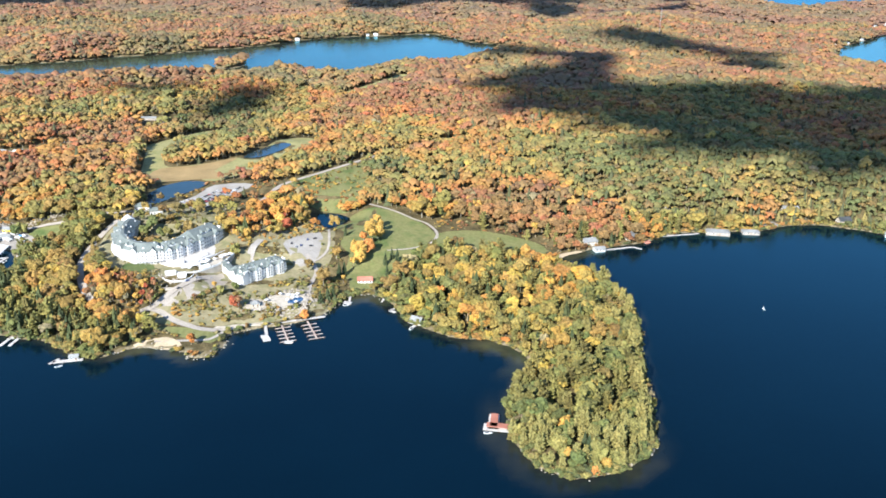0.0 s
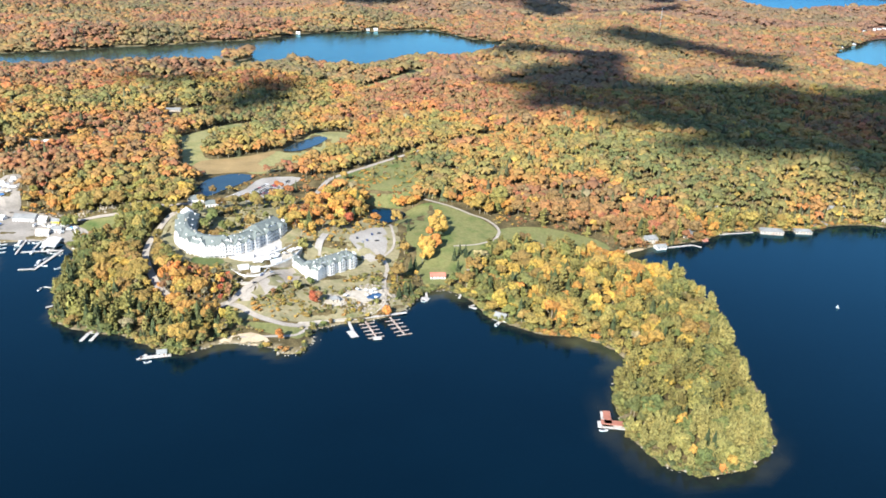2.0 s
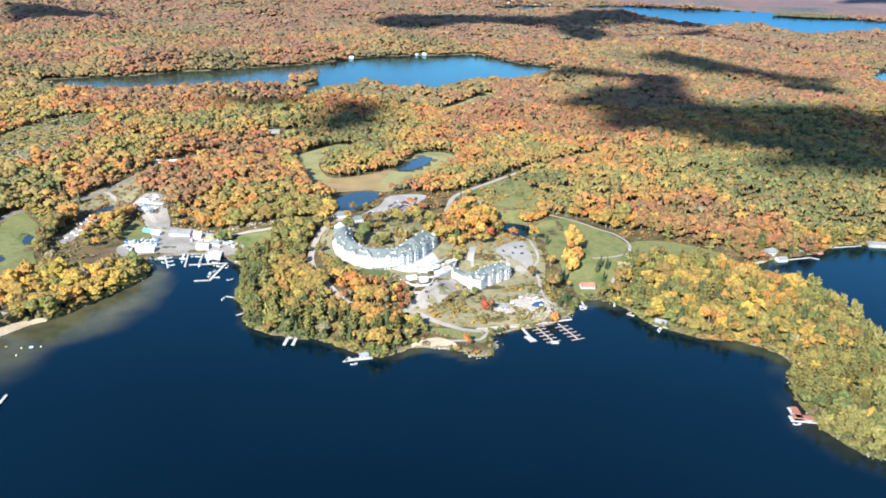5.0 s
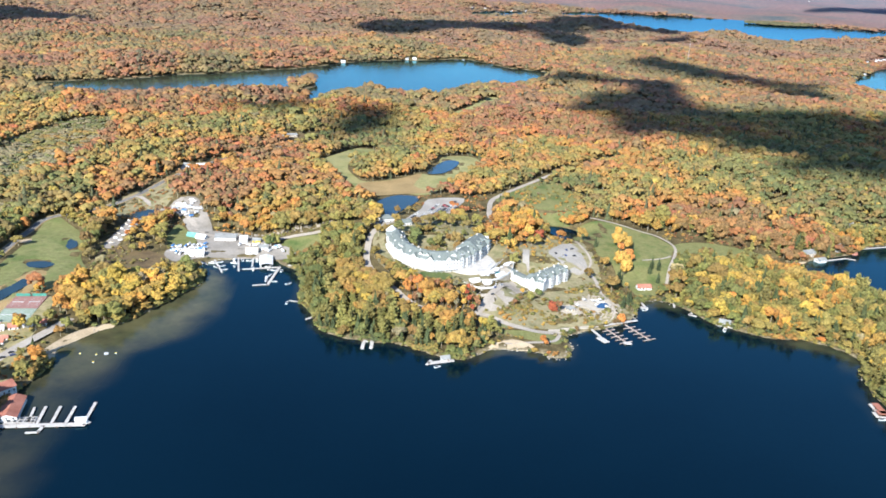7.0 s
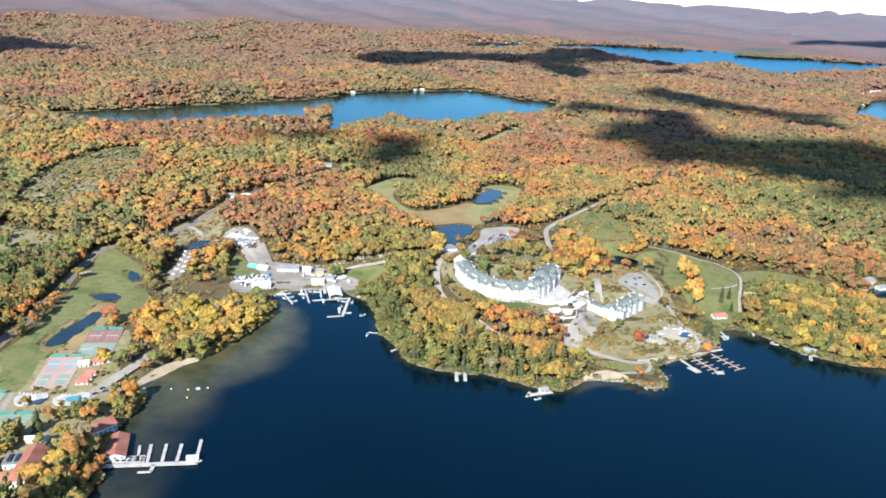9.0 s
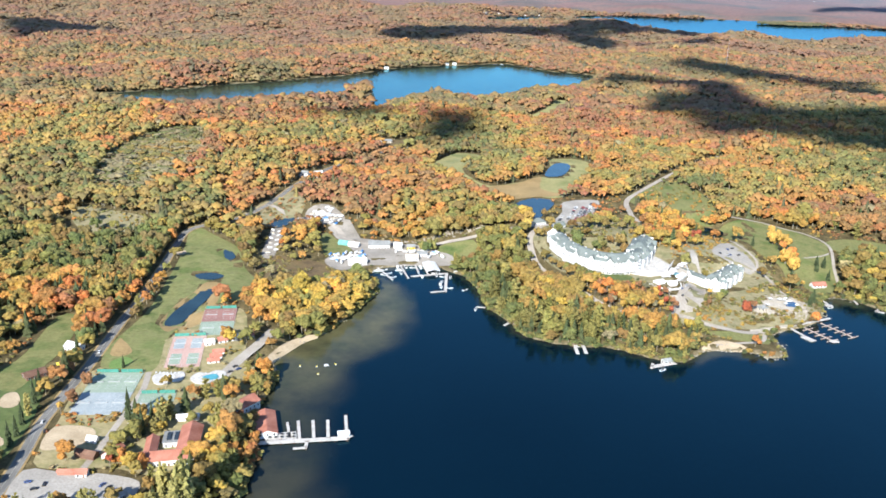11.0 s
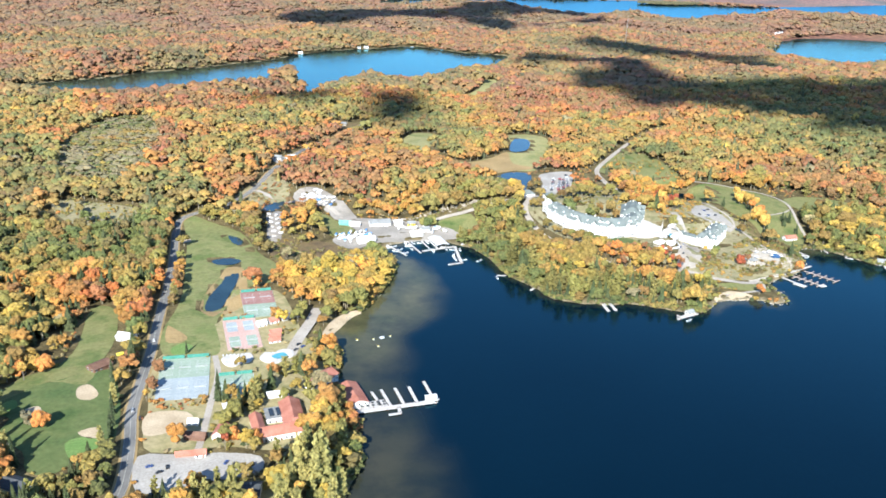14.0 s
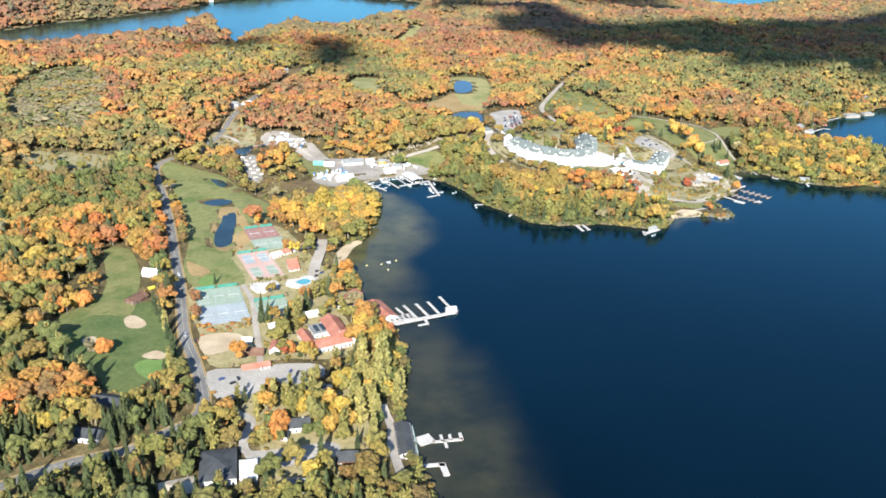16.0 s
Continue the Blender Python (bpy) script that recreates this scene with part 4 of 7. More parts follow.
STOCK_LIT = {"pine": 1.45, "dark_pine": 1.15, "green": 1.2, "olive": 1.3, "yellow": 1.15, "gold": 1.35, "orange": 1.3, "red": 1.1}  # sunlit brightness of the single trees, multiplied into their leaf colour


def tree_stock():
    """One tree of each kind to copy: a stem with limbs, and a crown."""
    rng = np.random.default_rng(77)
    stock = {}
    words = {"fir": "dark green spruce with drooping boughs", "pine": "tall olive green white pine", "green": "broad green maple just turning", "olive": "yellowish green broadleaf tree near the shore",
             "yellow": "bright yellow birch with a full crown", "gold": "golden autumn maple with a full crown", "orange": "vivid orange autumn maple with a full crown", "red": "deep red autumn maple with a full crown", "rust": "rusty brown oak still in leaf", "bare": "nearly bare grey-brown tree with thin crown"}
    for key, sort in [(q, q) for q in SORTS] + [("dark_pine", "pine")]:
        stock[key] = []
        for k in range(3 if sort in ("pine", "green", "olive") else 2):
            root = thing(sort + "_tree" if sort not in ("green", "olive", "yellow", "gold", "orange", "red", "rust", "bare") else "broadleaf_tree", pose(0, -700, -30 - 20 * k), words[sort], "tree", "shore and garden trees")
            if sort == "fir":
                v, f = conifer(rng, 14, 14, 0.28)
            elif sort == "pine":
                v, f = joined([wild_pine(rng, 22), wild_pine(rng, 18)])
            else:
                v, f = broadleaf(rng, 13, 2, -0.8)
            if k == 1 and sort in ("orange", "rust", "gold", "red", "bare"):  # a bare stem under a small high crown
                v = v * (0.62, 0.62, 0.5) + (0, 0, 0.5)
            size = np.array((7.8, 7.8, 11.6)) if sort in ("fir", "pine") else np.array((7.4, 7.4, 9.8))
            me = tri_mesh("crown", v * size, f, LEAVES)
            me.attributes.new("leaf", "FLOAT_COLOR", "POINT").data.foreach_set("color", np.tile([*(STOCK_LIT.get(key, 1.0) * c for c in TONES[sort]), 1.0], len(v)).astype(np.float32))
            shared("crown", me, root, Matrix())
            bm = post(0.28, -1.5, size[2] * 0.8, 7, 0.06)
            for j in range(4):
                limb = post(0.09, 0, 2.6, 5, 0.03)
                limb.transform(pose(0, 0, size[2] * (0.25 + 0.12 * j), 50, 0, 95 * j))
                tmp = bpy.data.meshes.new("limb")
                limb.to_mesh(tmp)
                limb.free()
                bm.from_mesh(tmp)
                bpy.data.meshes.remove(tmp)
            part("trunk", bm, BARK, root)
            stock[key].append(root)
    return stock


LONE = [  # single trees on open ground: x, y, kind, scale
    (-72, 575, "fir", 0.8), (-50, 590, "gold", 1.3), (-53, 580, "gold", 1.3), (-54, 568, "gold", 1.5), (-57, 558, "orange", 1.3), (-60, 546, "gold", 1.4), (-48, 574, "gold", 1.3), (-51, 562, "gold", 1.4), (-54, 551, "orange", 1.3), (-47, 584, "gold", 1.1), (-58, 538, "gold", 1.2), (-62, 532, "gold", 1.0), (-56, 545, "gold", 1.1), (-318, 590, "olive", 1.1), (-322, 587, "green", 1.0), (-325, 591, "olive", 0.8), (-125, 463, "rust", 1.0),
    (-128, 466, "red", 0.9), (-84, 459, "orange", 0.8), (-77, 479, "fir", 0.9), (-73, 483, "fir", 1.0), (-70, 487, "fir", 0.9), (-38, 524, "fir", 0.8), (-153, 467, "rust", 0.7),
    (-556, 344, "orange", 1.0), (-562, 347, "bare", 0.8), (-119, 597, "orange", 1.2), (-125, 610, "orange", 1.1), (-116, 580, "red", 1.0), (-122, 588, "gold", 1.1), (-128, 600, "orange", 1.2), (-113, 588, "fir", 1.0), (-111, 593, "fir", 0.9), (-146, 549, "gold", 1.0), (-143, 533, "olive", 0.9), (-148, 575, "gold", 0.9), (-151, 562, "rust", 0.9), (-155, 578, "gold", 1.0), (-150, 588, "rust", 0.9), (-138, 576, "orange", 1.0), (-135, 590, "gold", 1.1), (-128, 571, "orange", 1.0), (-142, 602, "rust", 0.9), (-125, 562, "gold", 0.9), (-133, 564, "red", 0.8), (-140, 556, "gold", 0.9), (-146, 563, "olive", 0.9), (-122, 602, "red", 1.0), (-131, 612, "gold", 1.0), (-158, 568, "olive", 0.8),
    (-70, 518, "fir", 1.1), (-67, 523, "fir", 1.0), (-32, 542, "fir", 0.9), (-40, 537, "fir", 0.9), (-36, 545, "fir", 0.8), (-66, 509, "gold", 0.7), (-145, 484, "gold", 0.7), (-133, 488, "green", 0.7), (-140, 480, "olive", 0.7), (-572, 336, "fir", 1.3), (-575, 345, "pine", 1.3), (-569, 328, "fir", 1.2), (-562, 316, "fir", 1.3), (-566, 322, "pine", 1.2), (-580, 360, "pine", 1.2)]
LONE_WEST = [
    (-579, 403, "orange", 1.1), (-571, 407, "gold", 1.1), (-572, 392, "gold", 1.0), (-564, 399, "orange", 1.1), (-568, 400, "gold", 1.0), (-576, 397, "orange", 1.0), (-582, 394, "gold", 1.0),
    (-482, 352, "fir", 1.5), (-473, 338, "fir", 1.3), (-470, 345, "fir", 1.2), (-463, 352, "pine", 1.1), (-468, 310, "orange", 0.9), (-477, 316, "orange", 0.9), (-480, 311, "red", 0.8)]
ROADSIDE = [(-524 + 0.042 * (y - 400) + 1.5 * math.sin(y), y, ("fir", "pine", "green", "fir", "rust", "green", "orange")[(y * 3) % 7], 0.9 + 0.04 * (y % 9)) for y in range(398, 626, 11)]
POINT_PINES = [(x - 4.5 - 2.5 * (i % 2), y + 3 * math.sin(i), "pine", 1.05 + 0.09 * ((i * 5) % 6)) for i, (x, y) in enumerate(curve([(103, 338), (106, 356), (109, 379), (112, 402), (117, 431), (120, 465), (117, 497), (106, 520)], 4, False))]
LONE_ROAD = [
    (-484, 268, "gold", 1.0), (-480, 270, "yellow", 1.0), (-494, 258, "orange", 1.1), (-472, 262, "gold", 1.2), (-470, 256, "yellow", 1.2), (-468, 250, "gold", 1.0), (-480, 250, "green", 0.7), (-497, 276, "pine", 1.0), (-492, 278, "pine", 1.1), (-488, 275, "pine", 1.0), (-501, 270, "pine", 0.9),
    (-531, 382, "fir", 1.1), (-530, 376, "fir", 1.0), (-529, 368, "fir", 1.2), (-528, 357, "pine", 1.1), (-528, 349, "fir", 1.1), (-527, 339, "fir", 1.0), (-527, 331, "fir", 1.2), (-530, 322, "pine", 1.0),
    (-510, 386, "rust", 0.8), (-512, 368, "rust", 0.8), (-514, 358, "gold", 0.7), (-496, 251, "orange", 0.9), (-484, 266, "yellow", 0.95), (-478, 255, "yellow", 1.25), (-476, 248, "gold", 1.15), (-474, 261, "gold", 1.0), (-485, 250, "green", 0.6), (-490, 222, "yellow", 1.0), (-502, 252, "olive", 0.7), (-497, 262, "green", 0.7), (-497, 404, "fir", 0.7)]


STEMS = [(-222 + 3.9 * (i % 12) + 1.3 * math.sin(i * 5.1), 486 - 6.2 * (i // 12) - 0.9 * (i % 12) + 2.2 * math.sin(i * 2.7)) for i in range(48)]


def grow_woods():
    rng = np.random.default_rng(21)
    near_leaf = [broadleaf(rng, 8, 2, 0.0) for _ in range(12)]
    near_leaf = [stemmed(q, rng) for q in near_leaf]
    near_fir = [conifer(rng, 8, 9) for _ in range(5)]
    near_pine = [wild_pine(rng) for _ in range(6)]
    mid_leaf = [broadleaf(rng, 3, 1, -0.1) for _ in range(12)]
    mid_leaf = [stemmed(q, rng) for q in mid_leaf]
    mid_fir = [conifer(rng, 4, 6) for _ in range(4)]
    far_leaf = [broadleaf(rng, 1, 1, -0.1) for _ in range(10)]
    fir, pine = SORTS.index("fir"), SORTS.index("pine")
    stock = tree_stock()

    def single(x, y, z, sort, scale, turn):
        t = copy_thing(rng_pick.choice(stock["dark_pine" if sort == "pine" and x > -340 else sort]), pose(x, y, z, 0, 0, turn))
        slim = 0.66 if sort in ("pine", "fir") and x < -400 else 0.85 if sort == "pine" else 1.0
        t.scale = (scale * slim, scale * slim, scale)

    rng_pick = random.Random(6)
    for x, y, sort, scale in LONE + LONE_WEST + LONE_ROAD + ROADSIDE + POINT_PINES:
        single(x, y, land_height(x, y) - 0.2, sort, scale, rng_pick.uniform(0, 360))
    for i, (x, y) in enumerate(STEMS):
        t = copy_thing(stock[("orange", "rust", "bare", "gold", "red", "rust")[(i * 7) % 6]][1], pose(x, y, land_height(x, y) - 0.2, 0, 0, i * 40))
        s = 0.72 + 0.3 * ((i * 37) % 10) / 10
        t.scale = (s * 0.85, s * 0.85, s * 1.05)
    for lo, hi, step, kinds, grade in ((-160, 150, 6.5, (far_leaf, mid_fir, mid_fir), "south"), (150, 640, 4.6, (near_leaf, near_fir, near_pine), "near"), (640, 1120, 5.4, (mid_leaf, mid_fir, mid_fir), "mid"),
                                       (1120, 2050, 7.4, (far_leaf, far_leaf, far_leaf), "far"), (2050, 3300, 12.0, (far_leaf, far_leaf, far_leaf), "farthest")):
        X, Y, Z, D, r = forest_sites(lo, hi, step, lo + 1000)
        S = sorts_of(X, Y, D, r)
        grown = r.lognormal(0, 0.20, len(X)) * (0.82 + 0.36 * wave(X, Y, 45, 71))  # old and young stands
        tall = grown * {"south": 8.2, "near": 9.4, "mid": 9.0, "far": 9.2, "farthest": 10.0}[grade]
        tall = np.where((S == fir) | (S == pine), tall * 1.2, tall)
        tall *= 1 - 0.35 * (1 - soft(D, 1, 6))
        tall *= np.where(inside(X, Y, CLEARING), 0.42, 1.0)
        tall *= np.where((X < -405) & (X > -480) & (Y < 300), np.where(S == pine, 1.25, 0.85), 1.0)
        wide = np.where((S == fir) | (S == pine), tall * np.where(Y < 300, 0.52, 0.70), np.where(Y < 300, 6.4, step * (1.6 if lo < 1000 else 1.95)) * grown * r.uniform(0.85, 1.2, len(X)))
        if grade == "near":  # the foremost trees stand singly
            front = ((X > 25) & (X < 115) & (Y < 340)) | ((X > -470) & (X < -420) & (Y > 226) & (Y < 282))
            for i in np.where(front)[0]:
                single(X[i], Y[i], Z[i] - 0.3, SORTS[S[i]], tall[i] / 10.0, r.uniform(0, 360))
            X, Y, Z, S, tall, wide = X[~front], Y[~front], Z[~front], S[~front], tall[~front], wide[~front]
        # the last share, painted haze, grows from the near grade to the farthest
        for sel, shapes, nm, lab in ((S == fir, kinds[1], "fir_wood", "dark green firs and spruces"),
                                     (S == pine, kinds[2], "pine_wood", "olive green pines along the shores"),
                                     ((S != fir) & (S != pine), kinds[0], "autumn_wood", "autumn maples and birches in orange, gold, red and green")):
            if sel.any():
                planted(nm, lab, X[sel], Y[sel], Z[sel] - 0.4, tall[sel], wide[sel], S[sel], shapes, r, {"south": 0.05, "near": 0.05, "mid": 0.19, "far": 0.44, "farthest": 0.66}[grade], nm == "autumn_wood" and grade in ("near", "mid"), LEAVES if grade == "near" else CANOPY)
    r = np.random.default_rng(91)  # the wooded island in the far lake
    a, q = r.uniform(0, 6.28, 420), np.sqrt(r.uniform(0, 1, 420))
    X, Y = 1182 + np.cos(a) * q * 112, 2886 + np.sin(a) * q * 30 - (np.cos(a) * q) * 30
    planted("island_wood", "dark wooded island in the far lake", X, Y, far_rise(X, Y) + 1.5, r.uniform(9, 13, 420), r.uniform(11, 16, 420), np.full(420, fir), far_leaf, r, 0.3)
    for trees in stock.values():
        for t in trees:
            for o in (*t.children_recursive, t):
                bpy.data.objects.remove(o)


def grow_shrubs():
    """Low bushes on the thinly wooded ground."""
    rng = np.random.default_rng(44)
    shapes = [broadleaf(rng, 2, 1, -0.5) for _ in range(6)]
    xs, ys = [], []
    for outline, share in PARKS:
        line = np.array(outline, float)
        lo, hi = line.min(0), line.max(0)
        n = int((hi - lo).prod() / 16)
        x, y = rng.uniform(lo[0], hi[0], n), rng.uniform(lo[1], hi[1], n)
        ok = inside(x, y, line) & (wave(x, y, 30, 5) > 0.36)
        xs.append(x[ok])
        ys.append(y[ok])
    X, Y = np.concatenate(xs), np.concatenate(ys)
    for line in CLEAR:
        if line is not HILLSIDE:
            keep = ~inside(X, Y, line)
            X, Y = X[keep], Y[keep]
    for line, width in ROAD_LINES:
        keep = line_distance(X, Y, line, False) > width / 2 + 1
        X, Y = X[keep], Y[keep]
    for bx, by, br in BUILT:
        keep = np.hypot(X - bx, Y - by) > br * 0.8
        X, Y = X[keep], Y[keep]
    beds = []
    for bx, by, rx, ry, n in ((-120, 462, 40, 16, 90), (-150, 470, 20, 22, 80), (-100, 500, 22, 14, 60), (-190, 474, 28, 16, 200), (-205, 492, 22, 12, 150), (-75, 500, 14, 24, 90), (-150, 560, 26, 22, 150), (-112, 600, 30, 22, 140), (-105, 690, 34, 46, 25)):
        u, w = rng.normal(0, 0.5, n), rng.normal(0, 0.5, n)
        beds.append(np.column_stack([bx + u * rx, by + w * ry]))
    B = np.vstack(beds)
    ok = np.ones(len(B), bool)
    for line, width in ROAD_LINES:
        ok &= line_distance(B[:, 0], B[:, 1], line, False) > width / 2 + 1
    for bx, by, br in BUILT:
        ok &= np.hypot(B[:, 0] - bx, B[:, 1] - by) > br * 0.85
    for line in CLEAR:
        if line is not HILLSIDE:
            ok &= ~inside(B[:, 0], B[:, 1], line)
    first_bed = len(X)
    X, Y = np.r_[X, B[ok, 0]], np.r_[Y, B[ok, 1]]
    Z, D = ground(X, Y)
    keep = (D > 2) & (Y < 900)
    bed = (np.arange(len(X)) >= first_bed)[keep]
    X, Y, Z = X[keep], Y[keep], Z[keep]
    kinds = np.array([SORTS.index(k) for k in ("olive", "rust", "green", "bare", "gold", "fir", "pine")])
    S = kinds[rng.choice(7, len(X), p=(0.3, 0.2, 0.16, 0.14, 0.08, 0.05, 0.07))]
    size = rng.uniform(0.8, 2.6, len(X))
    bright = np.array([SORTS.index(k) for k in ("red", "orange", "gold", "yellow", "rust", "olive", "green")])
    S = np.where(bed, bright[rng.choice(7, len(X), p=(0.12, 0.16, 0.2, 0.1, 0.14, 0.18, 0.1))], S)
    size = np.where(bed, rng.uniform(1.0, 3.4, len(X)), size)
    P = np.vstack([curve(l, 8, False) for l in (WEST_SHORE, HOTEL_SHORE, PINE_SHORE, EAST_SHORE[:11])])
    P = np.repeat(P, 6, 0) + rng.normal(0, 2.2, (len(P) * 6, 2))
    pz, pd = ground(P[:, 0], P[:, 1])
    ok = (pd > -0.1) & (pd < 5)
    for line in CLEAR:
        ok &= ~inside(P[:, 0], P[:, 1], line)
    ok &= ~((P[:, 0] > -190) & (P[:, 0] < -70) & (P[:, 1] > 405) & (P[:, 1] < 480) & (rng.uniform(0, 1, len(P)) < 0.75))
    ok &= ~((P[:, 0] < -300) & (P[:, 1] > 540))
    X, Y, Z = np.r_[X, P[ok, 0]], np.r_[Y, P[ok, 1]], np.r_[Z, pz[ok]]
    shore_kind = np.array([SORTS.index(k) for k in ("green", "pine", "olive", "fir", "rust")])
    S = np.r_[S, shore_kind[rng.choice(5, ok.sum(), p=(0.35, 0.25, 0.2, 0.12, 0.08))]]
    size = np.r_[size, rng.uniform(1.6, 3.8, ok.sum())]
    planted("shrubs", "low shrubs in olive, rust and green", X, Y, Z - 0.2, size, size * 1.5, S, shapes, rng)

# ---- building blocks ----
WHITE = surface("white_paint", (0.62, 0.62, 0.605), (0.75, 0.745, 0.73), 0.2, 2.0, 0.6, 0.05)
CREAM = surface("cream_stone", (0.42, 0.365, 0.285), (0.58, 0.52, 0.43), 0.2, 1.6, 0.85, 0.2)
SHINGLE = surface("grey_green_shingles", (0.135, 0.158, 0.148), (0.205, 0.23, 0.215), 0.15, 2.5, 0.85, 0.2)
RED_ROOF = surface("red_shingles", (0.33, 0.125, 0.085), (0.47, 0.21, 0.15), 0.2, 2.5, 0.8, 0.2)
DARK_ROOF = surface("charcoal_shingles", (0.045, 0.05, 0.055), (0.085, 0.09, 0.095), 0.2, 2.5, 0.85, 0.2)
GREY_ROOF = surface("grey_metal_roof", (0.19, 0.195, 0.19), (0.30, 0.305, 0.295), 0.15, 1.5, 0.75, 0.05)
WOOD = surface("weathered_planks", (0.36, 0.29, 0.23), (0.52, 0.44, 0.37), 0.4, 3.0, 0.85, 0.2)
PALE_DECK = surface("pale_deck", (0.46, 0.435, 0.40), (0.62, 0.59, 0.55), 0.3, 2.0, 0.8, 0.1)
CEDAR = surface("red_cedar_deck", (0.44, 0.33, 0.27), (0.58, 0.47, 0.40), 0.3, 2.0, 0.85, 0.1)
BROWN = surface("brown_boards", (0.13, 0.07, 0.05), (0.22, 0.13, 0.09), 0.3, 2.0)
TEAL = surface("teal_tarp", (0.12, 0.32, 0.28), (0.20, 0.42, 0.37), 0.3, 1.5, 0.6)
BLUE = surface("blue_tarp", (0.06, 0.20, 0.50), (0.10, 0.30, 0.62), 0.3, 1.5, 0.6)
YELLOW = surface("yellow_paint", (0.65, 0.50, 0.05), (0.75, 0.60, 0.10), 0.3, 1.5, 0.6)
POOL = surface("pool_water", (0.08, 0.30, 0.36), (0.12, 0.38, 0.44), 0.2, 1.0, 0.1, 0.02, 0.5)
POOL_DEEP = surface("dark_pool_water", (0.03, 0.09, 0.20), (0.05, 0.13, 0.26), 0.2, 1.0, 0.1, 0.02, 0.5)
GLASS, _n, _l, _b = material("dark_glass", 0.08, 0.0, 0.5)
_b.inputs["Base Color"].default_value = (0.03, 0.04, 0.05, 1)
COURT_GREEN = surface("green_court", (0.26, 0.33, 0.25), (0.34, 0.40, 0.32), 0.1, 1.0, 0.8, 0.03)
COURT_BLUE = surface("blue_court", (0.32, 0.36, 0.37), (0.39, 0.43, 0.44), 0.1, 1.0, 0.8, 0.03)
COURT_PINK = surface("faded_red_court", (0.50, 0.33, 0.28), (0.58, 0.40, 0.34), 0.1, 1.0, 0.8, 0.03)
COURT_RED = surface("dark_red_court", (0.30, 0.16, 0.14), (0.37, 0.21, 0.18), 0.1, 1.0, 0.8, 0.03)
COURT_GREY = surface("pale_worn_court", (0.36, 0.40, 0.38), (0.44, 0.48, 0.46), 0.1, 1.0, 0.8, 0.03)
COURT_LINE = surface("court_line_paint", (0.45, 0.46, 0.45), (0.56, 0.57, 0.56), 0.3, 2.0, 0.7, 0.02)
MESH_FENCE = surface("green_windscreen", (0.06, 0.22, 0.17), (0.09, 0.29, 0.23), 0.3, 1.0, 0.8, 0.05)
STEEL = surface("galvanised_steel", (0.42, 0.43, 0.44), (0.55, 0.56, 0.57), 0.5, 2.0, 0.45, 0.05, 0.4, metal=0.6)
TYRE = surface("tyre_rubber", (0.02, 0.02, 0.02), (0.04, 0.04, 0.04), 1.0, 5.0)


def slab(bm, x0, y0, z0, x1, y1, z1):
    v = [bm.verts.new((x, y, z)) for z in (z0, z1) for x, y in ((x0, y0), (x1, y0), (x1, y1), (x0, y1))]
    for f in ((3, 2, 1, 0), (4, 5, 6, 7), (0, 1, 5, 4), (1, 2, 6, 5), (2, 3, 7, 6), (3, 0, 4, 7)):
        bm.faces.new([v[i] for i in f])
    return bm


def run(bm, section, x0, x1):
    """A closed section in y and z, drawn out along x."""
    a = [bm.verts.new((x0, y, z)) for y, z in section]
    b = [bm.verts.new((x1, y, z)) for y, z in section]
    n = len(section)
    bm.faces.new(a[::-1])
    bm.faces.new(b)
    for i in range(n):
        bm.faces.new((a[i], a[(i + 1) % n], b[(i + 1) % n], b[i]))
    bmesh.ops.recalc_face_normals(bm, faces=bm.faces[:])
    return bm


def box(x0, y0, z0, x1, y1, z1):
    return slab(bmesh.new(), x0, y0, z0, x1, y1, z1)


def post(r, z0, z1, sides=8, r2=None):
    bm = bmesh.new()
    bmesh.ops.create_cone(bm, cap_ends=True, segments=sides, radius1=r, radius2=r if r2 is None else r2, depth=z1 - z0)
    bmesh.ops.translate(bm, verts=bm.verts, vec=(0, 0, (z0 + z1) / 2))
    return bm


def moved(bm, x, y, z=0, rz=0):
    bm.transform(pose(x, y, z, 0, 0, rz))
    return bm


def shared(name, me, parent, m):
    """A part on a mesh that others of its kind share."""
    ob = new(name, me)
    ob.parent = parent
    ob.matrix_basis = m
    return ob


def mesh_from(name, bm, mat):
    me = bpy.data.meshes.new(name)
    bm.to_mesh(me)
    bm.free()
    for m in mat if isinstance(mat, (list, tuple)) else [mat]:
        me.materials.append(m)
    return me


def window_bm(w, h):
    bm = slab(bmesh.new(), -w / 2, -0.09, 0, w / 2, 0.05, h)
    slab(bm, -w / 2 + 0.09, -0.11, 0.09, w / 2 - 0.09, -0.08, h - 0.09)
    for f in bm.faces[6:]:
        f.material_index = 1
    return bm


WINDOW = mesh_from("window", window_bm(0.95, 1.25), [WHITE, GLASS])
WIDE_WINDOW = mesh_from("window", window_bm(1.3, 1.1), [WHITE, GLASS])
DOOR = mesh_from("door", box(-0.35, -0.1, 0, 0.35, 0.05, 1.3), BROWN)


def gable_roof(w, d, z, rise, over=0.35, thick=0.18):
    k = rise / (d / 2)
    e = d / 2 + over
    return run(bmesh.new(), [(-e, z - k * over), (0, z + rise), (e, z - k * over), (e, z - k * over + thick), (0, z + rise + thick * 1.3), (-e, z - k * over + thick)], -w / 2 - over, w / 2 + over)


